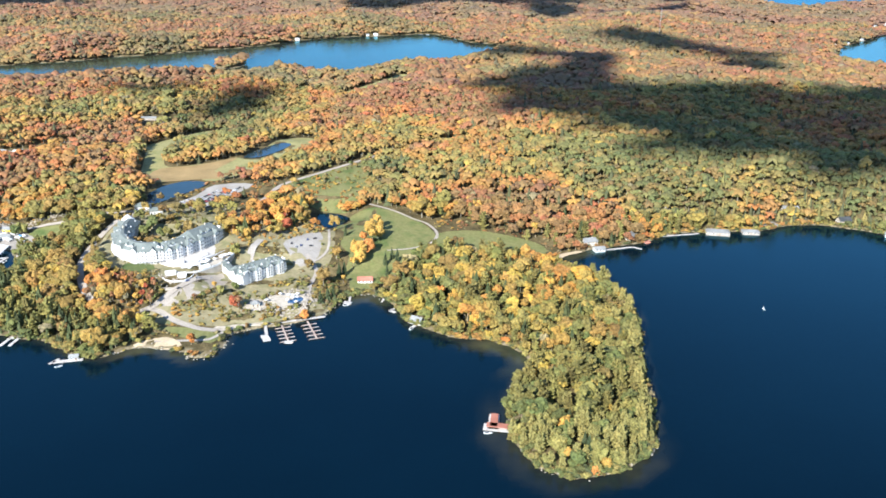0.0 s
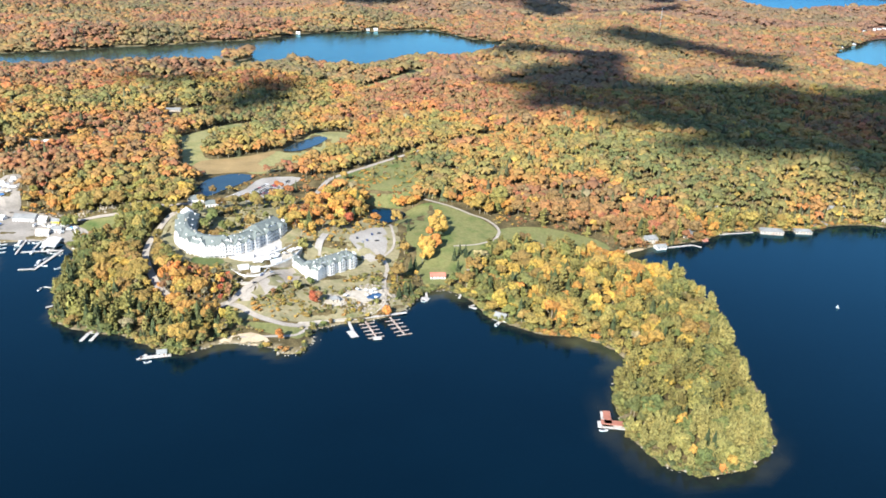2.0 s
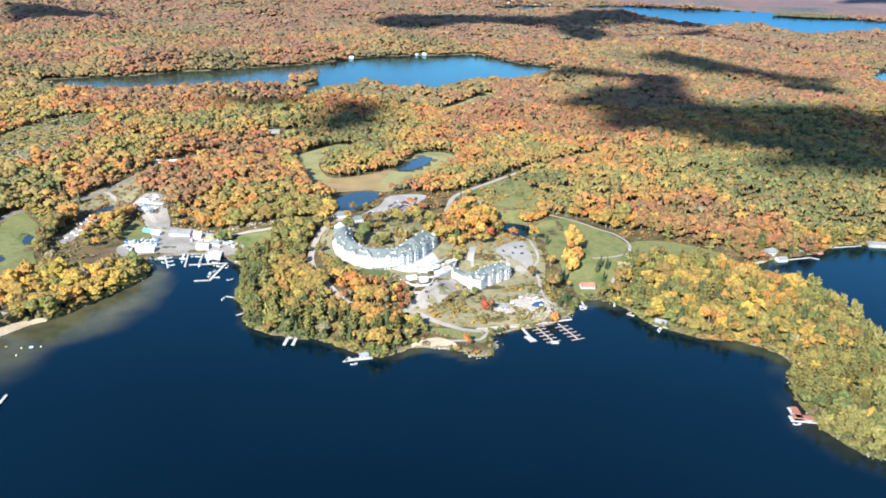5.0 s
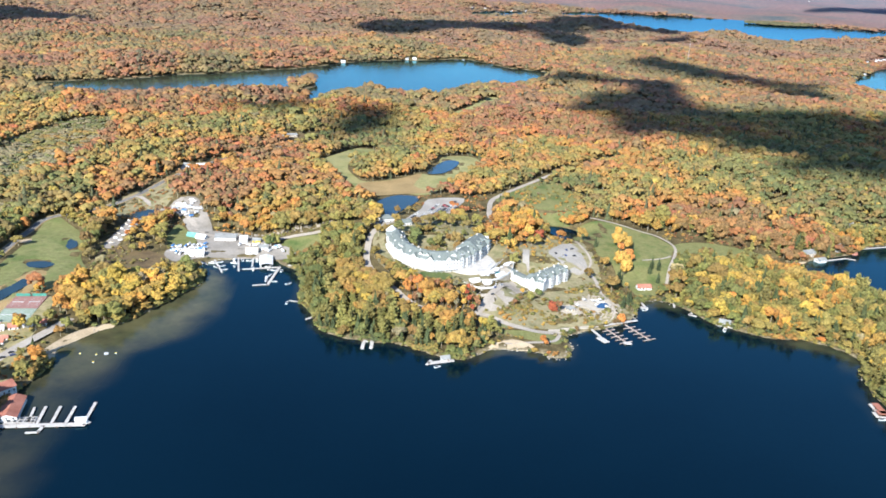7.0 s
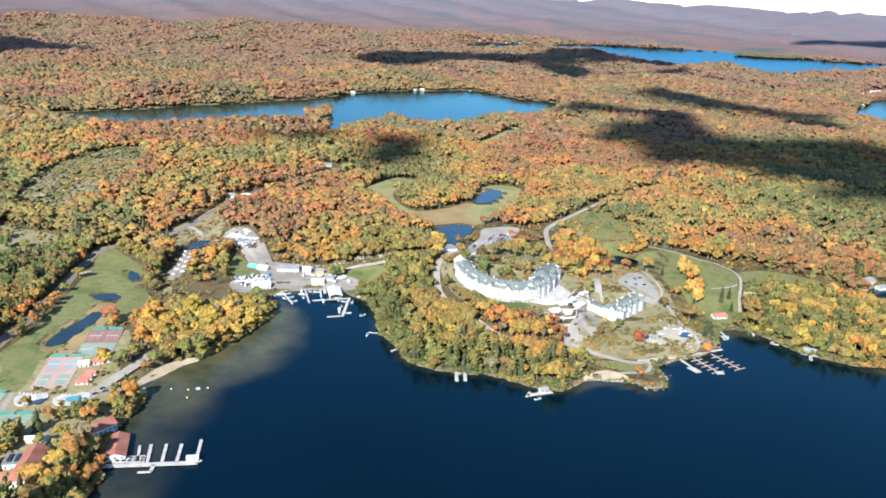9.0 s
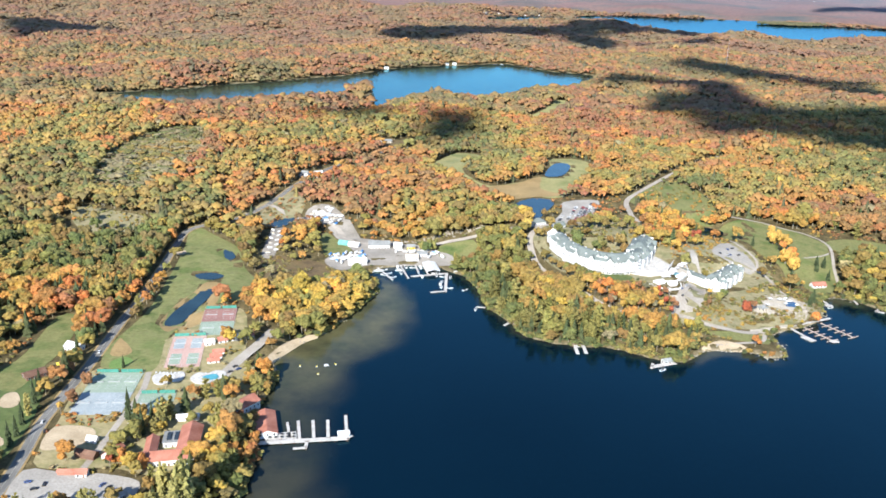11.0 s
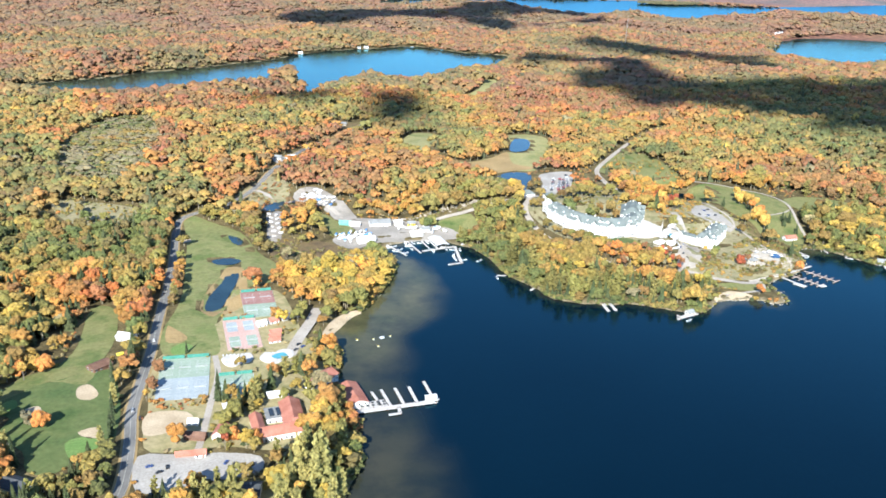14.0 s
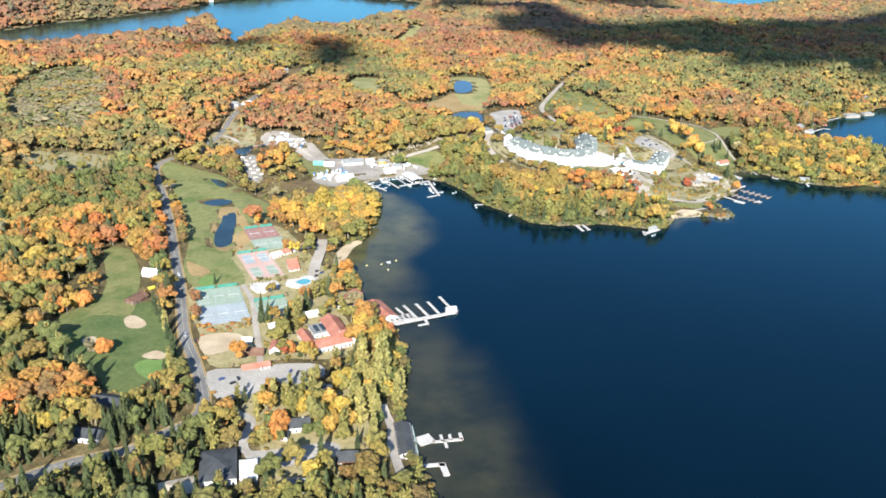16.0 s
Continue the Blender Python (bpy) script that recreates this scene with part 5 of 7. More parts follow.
def hip_roof(w, d, z, rise, over=0.35):
    bm = bmesh.new()
    a, b = w / 2 + over, d / 2 + over
    r = max(0.0, a - b)
    lo = [bm.verts.new(p) for p in ((-a, -b, z), (a, -b, z), (a, b, z), (-a, b, z))]
    up = [bm.verts.new(p) for p in ((-a, -b, z + 0.2), (a, -b, z + 0.2), (a, b, z + 0.2), (-a, b, z + 0.2))]
    t0, t1 = bm.verts.new((-r, 0, z + rise)), bm.verts.new((r + 0.01, 0, z + rise))
    bm.faces.new(lo[::-1])
    for i in range(4):
        bm.faces.new((lo[i], lo[(i + 1) % 4], up[(i + 1) % 4], up[i]))
    bm.faces.new((up[0], up[1], t1, t0))
    bm.faces.new((up[1], up[2], t1))
    bm.faces.new((up[2], up[3], t0, t1))
    bm.faces.new((up[3], up[0], t0))
    return bm


def house(x, y, rz, w, d, h, rise, wall, roof, label, name="cottage", hip=False, chimney=False, z=None, group="", category="house", floors=1, keep=0.8, windows=True):
    """A small house, its ridge along its own x: walls, roof, door, windows."""
    z = land_height(x, y) if z is None else z
    h0 = thing(name, pose(x, y, z - 0.3, 0, 0, rz), label, category, group)
    BUILT.append((x, y, max(w, d) * keep * 0.62 + 1.0))
    if hip:
        part("wall", box(-w / 2, -d / 2, -1.2, w / 2, d / 2, h), wall, h0)
        part("roof", hip_roof(w, d, h, rise), roof, h0)
    else:
        part("wall", run(bmesh.new(), [(-d / 2, -1.2), (d / 2, -1.2), (d / 2, h), (0, h + rise - 0.02), (-d / 2, h)], -w / 2, w / 2), wall, h0)
        part("roof", gable_roof(w, d, h, rise), roof, h0)
    if windows:
        step = h / floors
        for k in range(floors):
            n = max(2, int(w / 2.2))
            for i in range(n):
                u = -w / 2 + (i + 0.5) * w / n
                if k == 0 and i == n // 2:
                    shared("door", DOOR, h0, pose(u, -d / 2, 0.3))
                else:
                    shared("window", WINDOW, h0, pose(u, -d / 2, k * step + 0.7))
                shared("window", WINDOW, h0, pose(u, d / 2, k * step + 0.7, 0, 0, 180))
            for s in (-1, 1):
                for i in range(max(1, int(d / 3))):
                    v = -d / 2 + (i + 0.5) * d / max(1, int(d / 3))
                    shared("window", WINDOW, h0, pose(s * w / 2, v, k * step + 0.7, 0, 0, 90 * s))
    if chimney:
        part("chimney", box(w * 0.2 - 0.3, -0.3, h, w * 0.2 + 0.3, 0.3, h + rise + 0.8), CREAM, h0, "pale stone chimney")
    return h0


def lodge(name, line, depth, base, eave, rise, label, bays, wall=WHITE, roof=SHINGLE, floors=4, porch=True, hipped=2.0, chimneys=()):
    """A long hotel wing that follows a line: its front is on the right hand of the line's way."""
    p = curve(line, 6, False)
    t = np.gradient(p, axis=0)
    t /= np.linalg.norm(t, axis=1)[:, None]
    nrm = np.stack([-t[:, 1], t[:, 0]], 1)  # towards the back
    mid = p.mean(0)
    root = thing(name, pose(mid[0], mid[1], base), label, "hotel")
    p = p - mid
    for q in (p + nrm * depth / 2)[::3]:
        BUILT.append((q[0] + mid[0], q[1] + mid[1], depth * 0.5 + 2.2))
    for q in (p - nrm * 6)[::3]:
        BUILT.append((q[0] + mid[0], q[1] + mid[1], 7.5))
    n = len(p)

    def sweep(section, close=True):
        bm = bmesh.new()
        rings = [[bm.verts.new((*(p[i] + nrm[i] * s), z)) for s, z in section(i)] for i in range(n)]
        m = len(rings[0])
        for a, b in zip(rings, rings[1:]):
            for j in range(m):
                bm.faces.new((a[j], b[j], b[(j + 1) % m], a[(j + 1) % m]))
        bm.faces.new(rings[0])
        bm.faces.new(rings[-1][::-1])
        bmesh.ops.recalc_face_normals(bm, faces=bm.faces[:])
        return bm

    part("wall", sweep(lambda i: [(0, -3), (depth, -3), (depth, eave), (0, eave)]), wall, root)

    def roof_at(i):
        far = min(i, n - 1 - i)
        up = eave + rise * min(1.0, 0.35 + far / hipped * 0.65)
        return [(-0.5, eave - 0.1), (depth + 0.5, eave - 0.1), (depth + 0.5, eave + 0.15), (depth / 2 + 1.2, up), (depth / 2 - 1.2, up), (-0.5, eave + 0.15)]

    part("roof", sweep(roof_at), roof, root)
    dist = np.r_[0, np.cumsum(np.linalg.norm(np.diff(p, axis=0), axis=1))]

    def at(s, off=0.0):
        q = [np.interp(s, dist, p[:, k]) for k in (0, 1)]
        m = [np.interp(s, dist, nrm[:, k]) for k in (0, 1)]
        a = math.degrees(math.atan2(m[1], m[0])) - 90
        return q[0] + m[0] * off, q[1] + m[1] * off, a

    total = dist[-1]
    step = eave / floors
    count = int(total / 2.3)
    for i in range(count):
        x, y, a = at((i + 0.5) * total / count)
        for k in range(floors):
            shared("window", WINDOW, root, pose(x, y, k * step + 0.55, 0, 0, a))
        x, y, a = at((i + 0.5) * total / count, depth)
        if i % 2 == 0:
            for k in range(floors):
                shared("window", WINDOW, root, pose(x, y, k * step + 0.55, 0, 0, a + 180))
    gable = mesh_from("gable", run(bmesh.new(), [(-2.1, -3), (2.1, -3), (2.1, eave + 0.4), (0, eave + 2.6), (-2.1, eave + 0.4)], -1.3, depth / 2 - 1), wall)
    cap = mesh_from("gable_roof", run(bmesh.new(), [(-2.5, eave - 0.1), (0, eave + 2.62), (2.5, eave - 0.1), (2.5, eave + 0.12), (0, eave + 2.9), (-2.5, eave + 0.12)], -1.6, depth / 2 - 1), roof)
    for b in range(bays):
        x, y, a = at((b + 0.5) * total / bays)
        g = shared("gable", gable, root, pose(x, y, 0, 0, 0, a + 90))
        shared("gable_roof", cap, root, pose(x, y, 0, 0, 0, a + 90))
        for k in range(floors):
            for s in (-0.9, 0.9):
                shared("window", WINDOW, g, pose(-1.3, s, k * step + 0.55, 0, 0, -90))
    dormer = mesh_from("dormer", run(bmesh.new(), [(-0.7, -0.4), (0.7, -0.4), (0.7, 0.9), (0, 1.5), (-0.7, 0.9)], -0.2, 2.6), wall)
    for b in range(bays * 2):
        s = (b + 0.5) * total / (bays * 2)
        x, y, a = at(s + total / bays / 4, depth * 0.14)
        shared("dormer", dormer, root, pose(x, y, eave + rise * 0.25, 0, 0, a + 90))
    rail = 0.16
    for k in range(1, floors):  # balcony slabs and rails, floor by floor
        part("balcony", sweep(lambda i: [(-1.0, k * step + 0.1), (-0.02, k * step + 0.1), (-0.02, k * step + rail), (-0.92, k * step + rail), (-0.92, k * step + 0.62), (-1.0, k * step + 0.62)]), wall, root)
    if floors > 1:
        ridge = mesh_from("roof_gable", run(bmesh.new(), [(-1.3, -1.0), (1.3, -1.0), (1.3, 0.5), (0, 1.9), (-1.3, 0.5)], -0.3, depth * 0.34), wall)
        lid = mesh_from("roof_gable_cap", run(bmesh.new(), [(-1.6, 0.25), (0, 1.92), (1.6, 0.25), (1.6, 0.45), (0, 2.15), (-1.6, 0.45)], -0.5, depth * 0.34), roof)
        stack = mesh_from("chimney", box(-0.35, -0.35, 0, 0.35, 0.35, 2.2), wall)
        for b in range(bays):
            x, y, a = at((b + (0.25 if b % 2 else 0.8)) * total / bays, depth * 0.16)
            shared("roof_gable", ridge, root, pose(x, y, eave + rise * 0.42, 0, 0, a + 90))
            shared("roof_gable_cap", lid, root, pose(x, y, eave + rise * 0.42, 0, 0, a + 90))
            x, y, a = at((b + 0.6) * total / bays, depth * (0.62 if b % 2 else 0.42))
            shared("chimney", stack, root, pose(x, y, eave + rise * 0.55, 0, 0, a))
            x, y, a = at((b + 0.4) * total / bays, depth * 0.86)
            shared("dormer", dormer, root, pose(x, y, eave + rise * 0.25, 0, 0, a - 90))
    if porch:
        part("porch_roof", sweep(lambda i: [(-2.4, 2.1), (-0.02, 2.5), (-0.02, 2.75), (-2.5, 2.3)]), wall, root)
        col = mesh_from("column", post(0.13, -3, 2.15, 6), wall)
        for i in range(int(total / 3.2)):
            x, y, a = at((i + 0.5) * 3.2, -2.2)
            shared("column", col, root, pose(x, y, 0))
    for s in chimneys:
        x, y, a = at(s * total, depth / 2)
        part("chimney", moved(box(-0.5, -0.5, eave + rise * 0.5, 0.5, 0.5, eave + rise + 1.4), x, y, 0, a), CREAM, root, "pale stone chimney")
    return root


# ---- the lakeside hotel on its hill ----
hotel = lodge("grand_hotel", [(-233, 570), (-231, 550), (-225, 531), (-213, 517), (-200, 512), (-187, 515)], 12.0, 13.0, 8.8, 4.2,
              "long curved white hotel with grey-green roof and many gables", 7, chimneys=(0.3, 0.62))
lodge("hotel_wing", [(-187, 515), (-179, 521), (-171, 531)], 13.0, 12.5, 8.6, 4.0, "white hotel wing with gables and dormers", 3, porch=False)
lodge("hotel_end_block", [(-171, 531), (-164, 543), (-157, 556)], 16.0, 12.0, 9.6, 5.4, "tall white end block of the hotel with broad grey-green roof", 2, porch=False, chimneys=(0.7,))
turret = thing("turret", pose(-230, 572, 13), "round white turret with a domed cap at the hotel's end", "tower")
part("wall", post(4.2, -2, 10.0, 16), WHITE, turret)
part("roof", post(4.7, 10.0, 13.5, 16, 0.6), WHITE, turret, "pale domed cap")
for k in range(4):
    for j in range(7):
        a = math.radians(180 + j * 30)
        shared("window", WINDOW, turret, pose(4.2 * math.cos(a), 4.2 * math.sin(a), 0.6 + 2.2 * k, 0, 0, math.degrees(a) + 90))
lodge("hotel_annex", [(-131, 496), (-119, 507), (-106, 519)], 11.0, 6.5, 7.2, 3.4, "white four-storey annex with grey-green gabled roof", 4, porch=False)
lodge("annex_corner", [(-140, 504), (-135, 498), (-129, 494)], 8.0, 6.5, 7.0, 2.6, "white corner block of the annex with gables", 1, porch=False)
lodge("annex_gallery", [(-152, 525), (-146, 514), (-140, 504)], 4.5, 8.5, 3.6, 1.2, "low white gallery between annex and hotel", 1, floors=1, porch=False)
house(-233, 611, 10, 11, 8, 3.0, 2.8, WHITE, SHINGLE, "white pavilion with a pale teal hipped roof by the pond", "pavilion", hip=True)
house(-219, 600, 20, 9, 6, 3.0, 2.0, WHITE, SHINGLE, "small white service house with grey-green roof", "service_house")
house(-134, 610, 5, 12, 5, 2.8, 1.2, WHITE, GREY_ROOF, "low white maintenance building with pale roof", "maintenance_shed")
house(-52, 513, 4, 10, 5, 2.2, 1.8, WHITE, RED_ROOF, "small white boathouse cottage with faded red roof", "lakeside_cottage")


def platform(name, outline, top, low, mat, label, category="terrace"):
    """A raised terrace: flat top and upright sides."""
    line = curve(outline, 3)
    bm = bmesh.new()
    f = bm.faces.new([bm.verts.new((x, y, low)) for x, y in line])
    ext = bmesh.ops.extrude_face_region(bm, geom=[f])
    bmesh.ops.translate(bm, verts=[v for v in ext["geom"] if isinstance(v, bmesh.types.BMVert)], vec=(0, 0, top - low))
    bmesh.ops.recalc_face_normals(bm, faces=bm.faces[:])
    ob = part(name, bm, mat)
    CLEAR.append(curve(outline, 2))
    return tagged(ob, label, category)


platform("terrace", [(-190, 514), (-182, 518), (-172, 530), (-164, 543), (-157, 556), (-151, 552), (-150, 536), (-160, 520), (-166, 511), (-178, 507)], 13.9, 6, PALE_DECK, "broad pale stone terrace along the hotel's front")
platform("terrace", [(-178, 507), (-166, 511), (-159, 520), (-150, 534), (-143, 536), (-146, 520), (-152, 508), (-162, 498), (-172, 497)], 13.2, 5, CREAM, "pale flagstone terrace a step below the first")
platform("terrace", [(-184, 507), (-170, 500), (-161, 497), (-164, 487), (-174, 485), (-183, 493)], 12.4, 5, PALE_DECK, "lower pale deck terrace")
platform("terrace", [(-181, 491), (-173, 486), (-168, 480), (-173, 476), (-180, 481), (-184, 487)], 11.0, 4, CREAM, "stepped pale stone terrace on the slope")


laid("terrace_pool", [(-166, 506), (-158, 514), (-155, 511), (-163, 503)], POOL, "pale turquoise terrace pool", "pool", height=13.26, kind="")


def parapet(points, z, label):
    """A low white wall with piers along a terrace's edge."""
    p = curve(points, 4, False)
    root = thing("parapet", pose(p[0][0], p[0][1], z), label, "wall", "parapets of the terraces")
    pier = mesh_from("pier", box(-0.3, -0.3, -0.2, 0.3, 0.3, 1.25), WHITE)
    for i, (a, b) in enumerate(zip(p, p[1:])):
        L = math.hypot(*(b - a))
        m = pose(a[0] - p[0][0], a[1] - p[0][1], 0, 0, 0, math.degrees(math.atan2(b[1] - a[1], b[0] - a[0])))
        w = box(0, -0.15, -0.2, L, 0.15, 0.95)
        w.transform(m)
        part("coping", w, WHITE, root)
        if i % 2 == 0:
            shared("pier", pier, root, m)
    return root


parapet([(-178, 507), (-166, 511), (-160, 520), (-150, 536)], 13.9, "white parapet along the upper terrace")
parapet([(-172, 497), (-162, 498), (-152, 508), (-146, 520), (-143, 536)], 13.2, "white parapet along the flagstone terrace")
parapet([(-183, 493), (-174, 485), (-164, 487), (-161, 497)], 12.4, "white parapet along the lower terrace")
for x, y, rz, z in ((-170, 503, 35, 12.9), (-171, 484, 10, 11.4), (-152, 522, 55, 13.3)):
    steps = thing("terrace_steps", pose(x, y, z, 0, 0, rz), "flight of pale stone steps between terraces", "steps")
    for k in range(7):
        part("step", box(-2.2, -2.1 + 0.3 * k, -1.0, 2.2, -1.8 + 0.3 * k, -0.9 + 0.17 * k), CREAM, steps)


def parasol(x, y, z, mat):
    p = thing("parasol", pose(x, y, z), "white canvas parasol on a pole", "parasol", "parasols on the terraces")
    part("pole", post(0.06, 0, 2.0, 6), STEEL, p)
    part("canopy", post(1.4, 1.7, 2.3, 8, 0.1), mat, p)
    return p


first = parasol(-166, 503, 13.2, WHITE)
_r = random.Random(4)
for i in range(34):
    s = _r.random()
    copy_thing(first, pose(-170 + s * 26 + _r.uniform(-2, 2), 502 + s * 27 + _r.uniform(-1, 3), 13.2, 0, 0, _r.uniform(0, 90)))
for x, y, w, d, rz in ((-176, 495, 6, 5, 20), (-168, 492, 5, 4, 25), (-176, 512, 6, 4, 30), (-157, 506, 6, 4, 40), (-164, 526, 6, 4, 55)):
    house(x, y, rz, w, d, 1.8, 1.3, WHITE, WHITE, "white marquee on the terrace", "marquee", z=13.0, category="tent", windows=False)

for i in range(9):
    copy_thing(first, pose(-112 + _r.uniform(0, 22), 470 + _r.uniform(0, 14), 5.0, 0, 0, _r.uniform(0, 90)))

# the hotel's bathing place
platform("pool_terrace", [(-113, 476), (-106, 484), (-97, 487), (-88, 485), (-86, 475), (-93, 468), (-101, 466), (-104, 472)], 5.0, 0, CREAM, "pale stone pool terrace with boulders")
platform("sun_terrace", [(-122, 468), (-117, 477), (-112, 474), (-109, 464), (-117, 461)], 4.8, 0, CREAM, "irregular pale flagstone sun terrace")
laid("swimming_pool", [(-97, 473), (-93, 479), (-89, 480), (-88, 476), (-92, 471)], POOL_DEEP, "dark blue swimming pool with a white rim", "pool", height=5.15, kind="")
house(-116, 468, 20, 5, 4, 2.0, 1.8, CREAM, GREY_ROOF, "small stone pool house with dark roof", "pool_house", hip=True, z=4.8)
platform("promenade", [(-139, 444), (-126, 449), (-107, 453.5), (-106, 449.5), (-118, 446), (-126, 441), (-138, 440.5)], 1.7, -2, CREAM, "curved pale promenade above the shore", "promenade")


# ---- docks ----
def dock(name, decks, label, mat=WOOD, top=0.55, group=""):
    """Decks given as ends and widths, on piles."""
    (ax, ay), (bx, by), _w = decks[0]
    root = thing(name, pose(ax, ay, 0), label, "dock", group)
    pile = mesh_from("dock_post", post(0.14, -4, top + 0.35, 6), BROWN)
    for (ax2, ay2), (bx2, by2), w in decks:
        L = math.hypot(bx2 - ax2, by2 - ay2)
        a = math.degrees(math.atan2(by2 - ay2, bx2 - ax2))
        part("deck", moved(box(0, -w / 2, top - 0.25, L, w / 2, top), ax2 - ax, ay2 - ay, 0, a), mat, root)
        for s in np.arange(0.3, L, 6.0):
            for k in (-1, 1):
                q = Matrix.Rotation(radians(a), 4, "Z") @ Vector((s, k * w / 2, 0))
                shared("dock_post", pile, root, pose(ax2 - ax + q.x, ay2 - ay + q.y, 0))
    return root


def comb(ax, ay, bx, by, teeth, span, w=0.6, spine=1.0):
    d = Vector((bx - ax, by - ay)).normalized()
    n = Vector((-d.y, d.x))
    decks = [((ax, ay), (bx, by), spine)]
    L = math.hypot(bx - ax, by - ay)
    for i in range(teeth):
        c = Vector((ax, ay)) + d * L * (i + 1) / teeth
        decks.append((tuple(c - n * span / 2), tuple(c + n * span / 2), w))
    return decks


dock("pier", [((-107, 452), (-103, 437), 1.8), ((-104.5, 437), (-101, 429.5), 4.4)], "pale straight pier with a square head", PALE_DECK)
dock("finger_dock", comb(-97, 451, -89, 430, 5, 9.5), "floating dock with pinkish cross fingers", CEDAR)
dock("finger_dock", comb(-82, 456, -73, 434, 5, 9.5), "floating dock with pinkish cross fingers", CEDAR)
dock("swim_float", [((-91, 428.4), (-86, 429.0), 3.4)], "white square swim float at the end of the finger dock", PALE_DECK, 0.62)
dock("boardwalk", [((-123, 446.5), (-100, 452.5), 2.0), ((-100, 452.5), (-72, 462), 2.0)], "long wooden boardwalk along the shore", PALE_DECK, 1.0)
dock("cottage_dock", [((-60, 495), (-59.5, 484), 1.5), ((-63, 484), (-58, 482.5), 3.5)], "white cottage dock with a swim platform", PALE_DECK)
dock("cottage_dock", [((-37, 492), (-39, 485), 1.3)], "small wooden cottage dock", PALE_DECK)
dock("cottage_dock", [((-27, 478), (-33, 473), 1.5), ((-33, 473), (-29, 470), 2.0)], "small L-shaped cottage dock", PALE_DECK)
dock("cottage_dock", [((-250, 428.5), (-243.5, 429.5), 2.4), ((-249.6, 428), (-250.6, 418.5), 2.0), ((-244.6, 428.5), (-245.6, 418.8), 2.0)], "pale cottage dock with two fingers", PALE_DECK)
dock("cottage_dock", [((-293, 487), (-299, 488.5), 1.3)], "narrow pale cottage dock on piles", PALE_DECK)
dock("cottage_dock", [((-281, 464), (-286, 459), 1.5), ((-283, 462), (-276, 463), 1.5)], "small pale cottage dock on piles", PALE_DECK)
dock("cottage_dock", [((-213, 401), (-198, 405), 3.0), ((-211, 405), (-214, 399), 1.6)], "wide pale boathouse dock", PALE_DECK)
house(-203, 405.5, 15, 4.8, 3.6, 1.7, 1.2, PALE_DECK, GREY_ROOF, "grey lakeside boathouse above a dock", "boathouse", z=0.6, category="boathouse")
dock("cottage_dock", [((-20, 458), (-8, 452), 4.0), ((-16, 453), (-19, 448), 2.0)], "wide white boathouse dock", PALE_DECK)
house(-15, 457, -28, 7, 5, 2.4, 1.6, WHITE, GREY_ROOF, "white boathouse on the lake shore", "boathouse", z=0.6, category="boathouse")
dock("cottage_dock", [((35, 343), (21, 345), 5.6), ((25.5, 343), (27, 356), 5.2)], "white L-shaped dock under a red sun deck", PALE_DECK, 0.6)
dock("sun_deck", [((33, 343.4), (22.5, 345), 3.8), ((25.8, 343.5), (27, 354.5), 3.6)], "faded red L-shaped sun deck above a dock", RED_ROOF, 2.0)

# ---- eastern shore ----
house(111, 592, 15, 11, 7, 3.6, 2.0, CREAM, GREY_ROOF, "pale two-storey cottage above the shore", "lakeside_cottage", floors=2, chimney=True)
house(117, 582, 15, 8, 5.5, 2.0, 1.4, WHITE, GREY_ROOF, "white boathouse over the water", "boathouse", z=0.5, category="boathouse")
dock("cottage_dock", [((122, 583), (144, 590), 1.8), ((144, 590), (150, 586), 1.8)], "long cottage dock bent at its end", PALE_DECK)
house(145, 604, 60, 7, 6, 4.2, 2.2, CREAM, GREY_ROOF, "tall narrow cottage among trees", "lakeside_cottage", floors=2, chimney=True)
house(157, 600, 30, 4, 3, 1.8, 1.2, RED_ROOF, RED_ROOF, "small red shed at the water", "shed")
house(218, 623, -8, 18, 9, 2.4, 1.6, WOOD, GREY_ROOF, "large grey boathouse with several slips", "boathouse", z=0.4, hip=True, category="boathouse")
house(245, 625, -5, 13, 7, 2.0, 1.4, WOOD, GREY_ROOF, "low grey boathouse with green-grey roof", "boathouse", z=0.4, hip=True, category="boathouse")
house(266, 643, 5, 12, 7, 2.2, 1.5, CREAM, GREY_ROOF, "white boathouse with pale roof", "boathouse", z=0.4, hip=True, category="boathouse")
dock("cottage_dock", [((170, 614), (203, 622), 1.6)], "low pale boardwalk along the shore", PALE_DECK)
house(182, 650, 70, 8, 6, 5.0, 2.5, CREAM, GREY_ROOF, "tall pale cottage on the wooded slope", "hill_cottage", floors=2, chimney=True)
house(292, 668, 0, 13, 7, 3.6, 2.0, CREAM, GREY_ROOF, "pale cottage behind the shore trees", "hill_cottage", floors=2)
house(330, 650, 10, 10, 7, 3.0, 2.4, CREAM, DARK_ROOF, "pale boathouse cottage with dark roof", "lakeside_cottage", floors=1)
house(356, 622, -20, 9, 6, 2.2, 1.6, WHITE, GREY_ROOF, "white boathouse with pale roof", "boathouse", z=0.4, category="boathouse")

# ---- boats ----
HULLS = {"white": WHITE, "cream": CREAM, "blue": BLUE, "dark": DARK_ROOF}


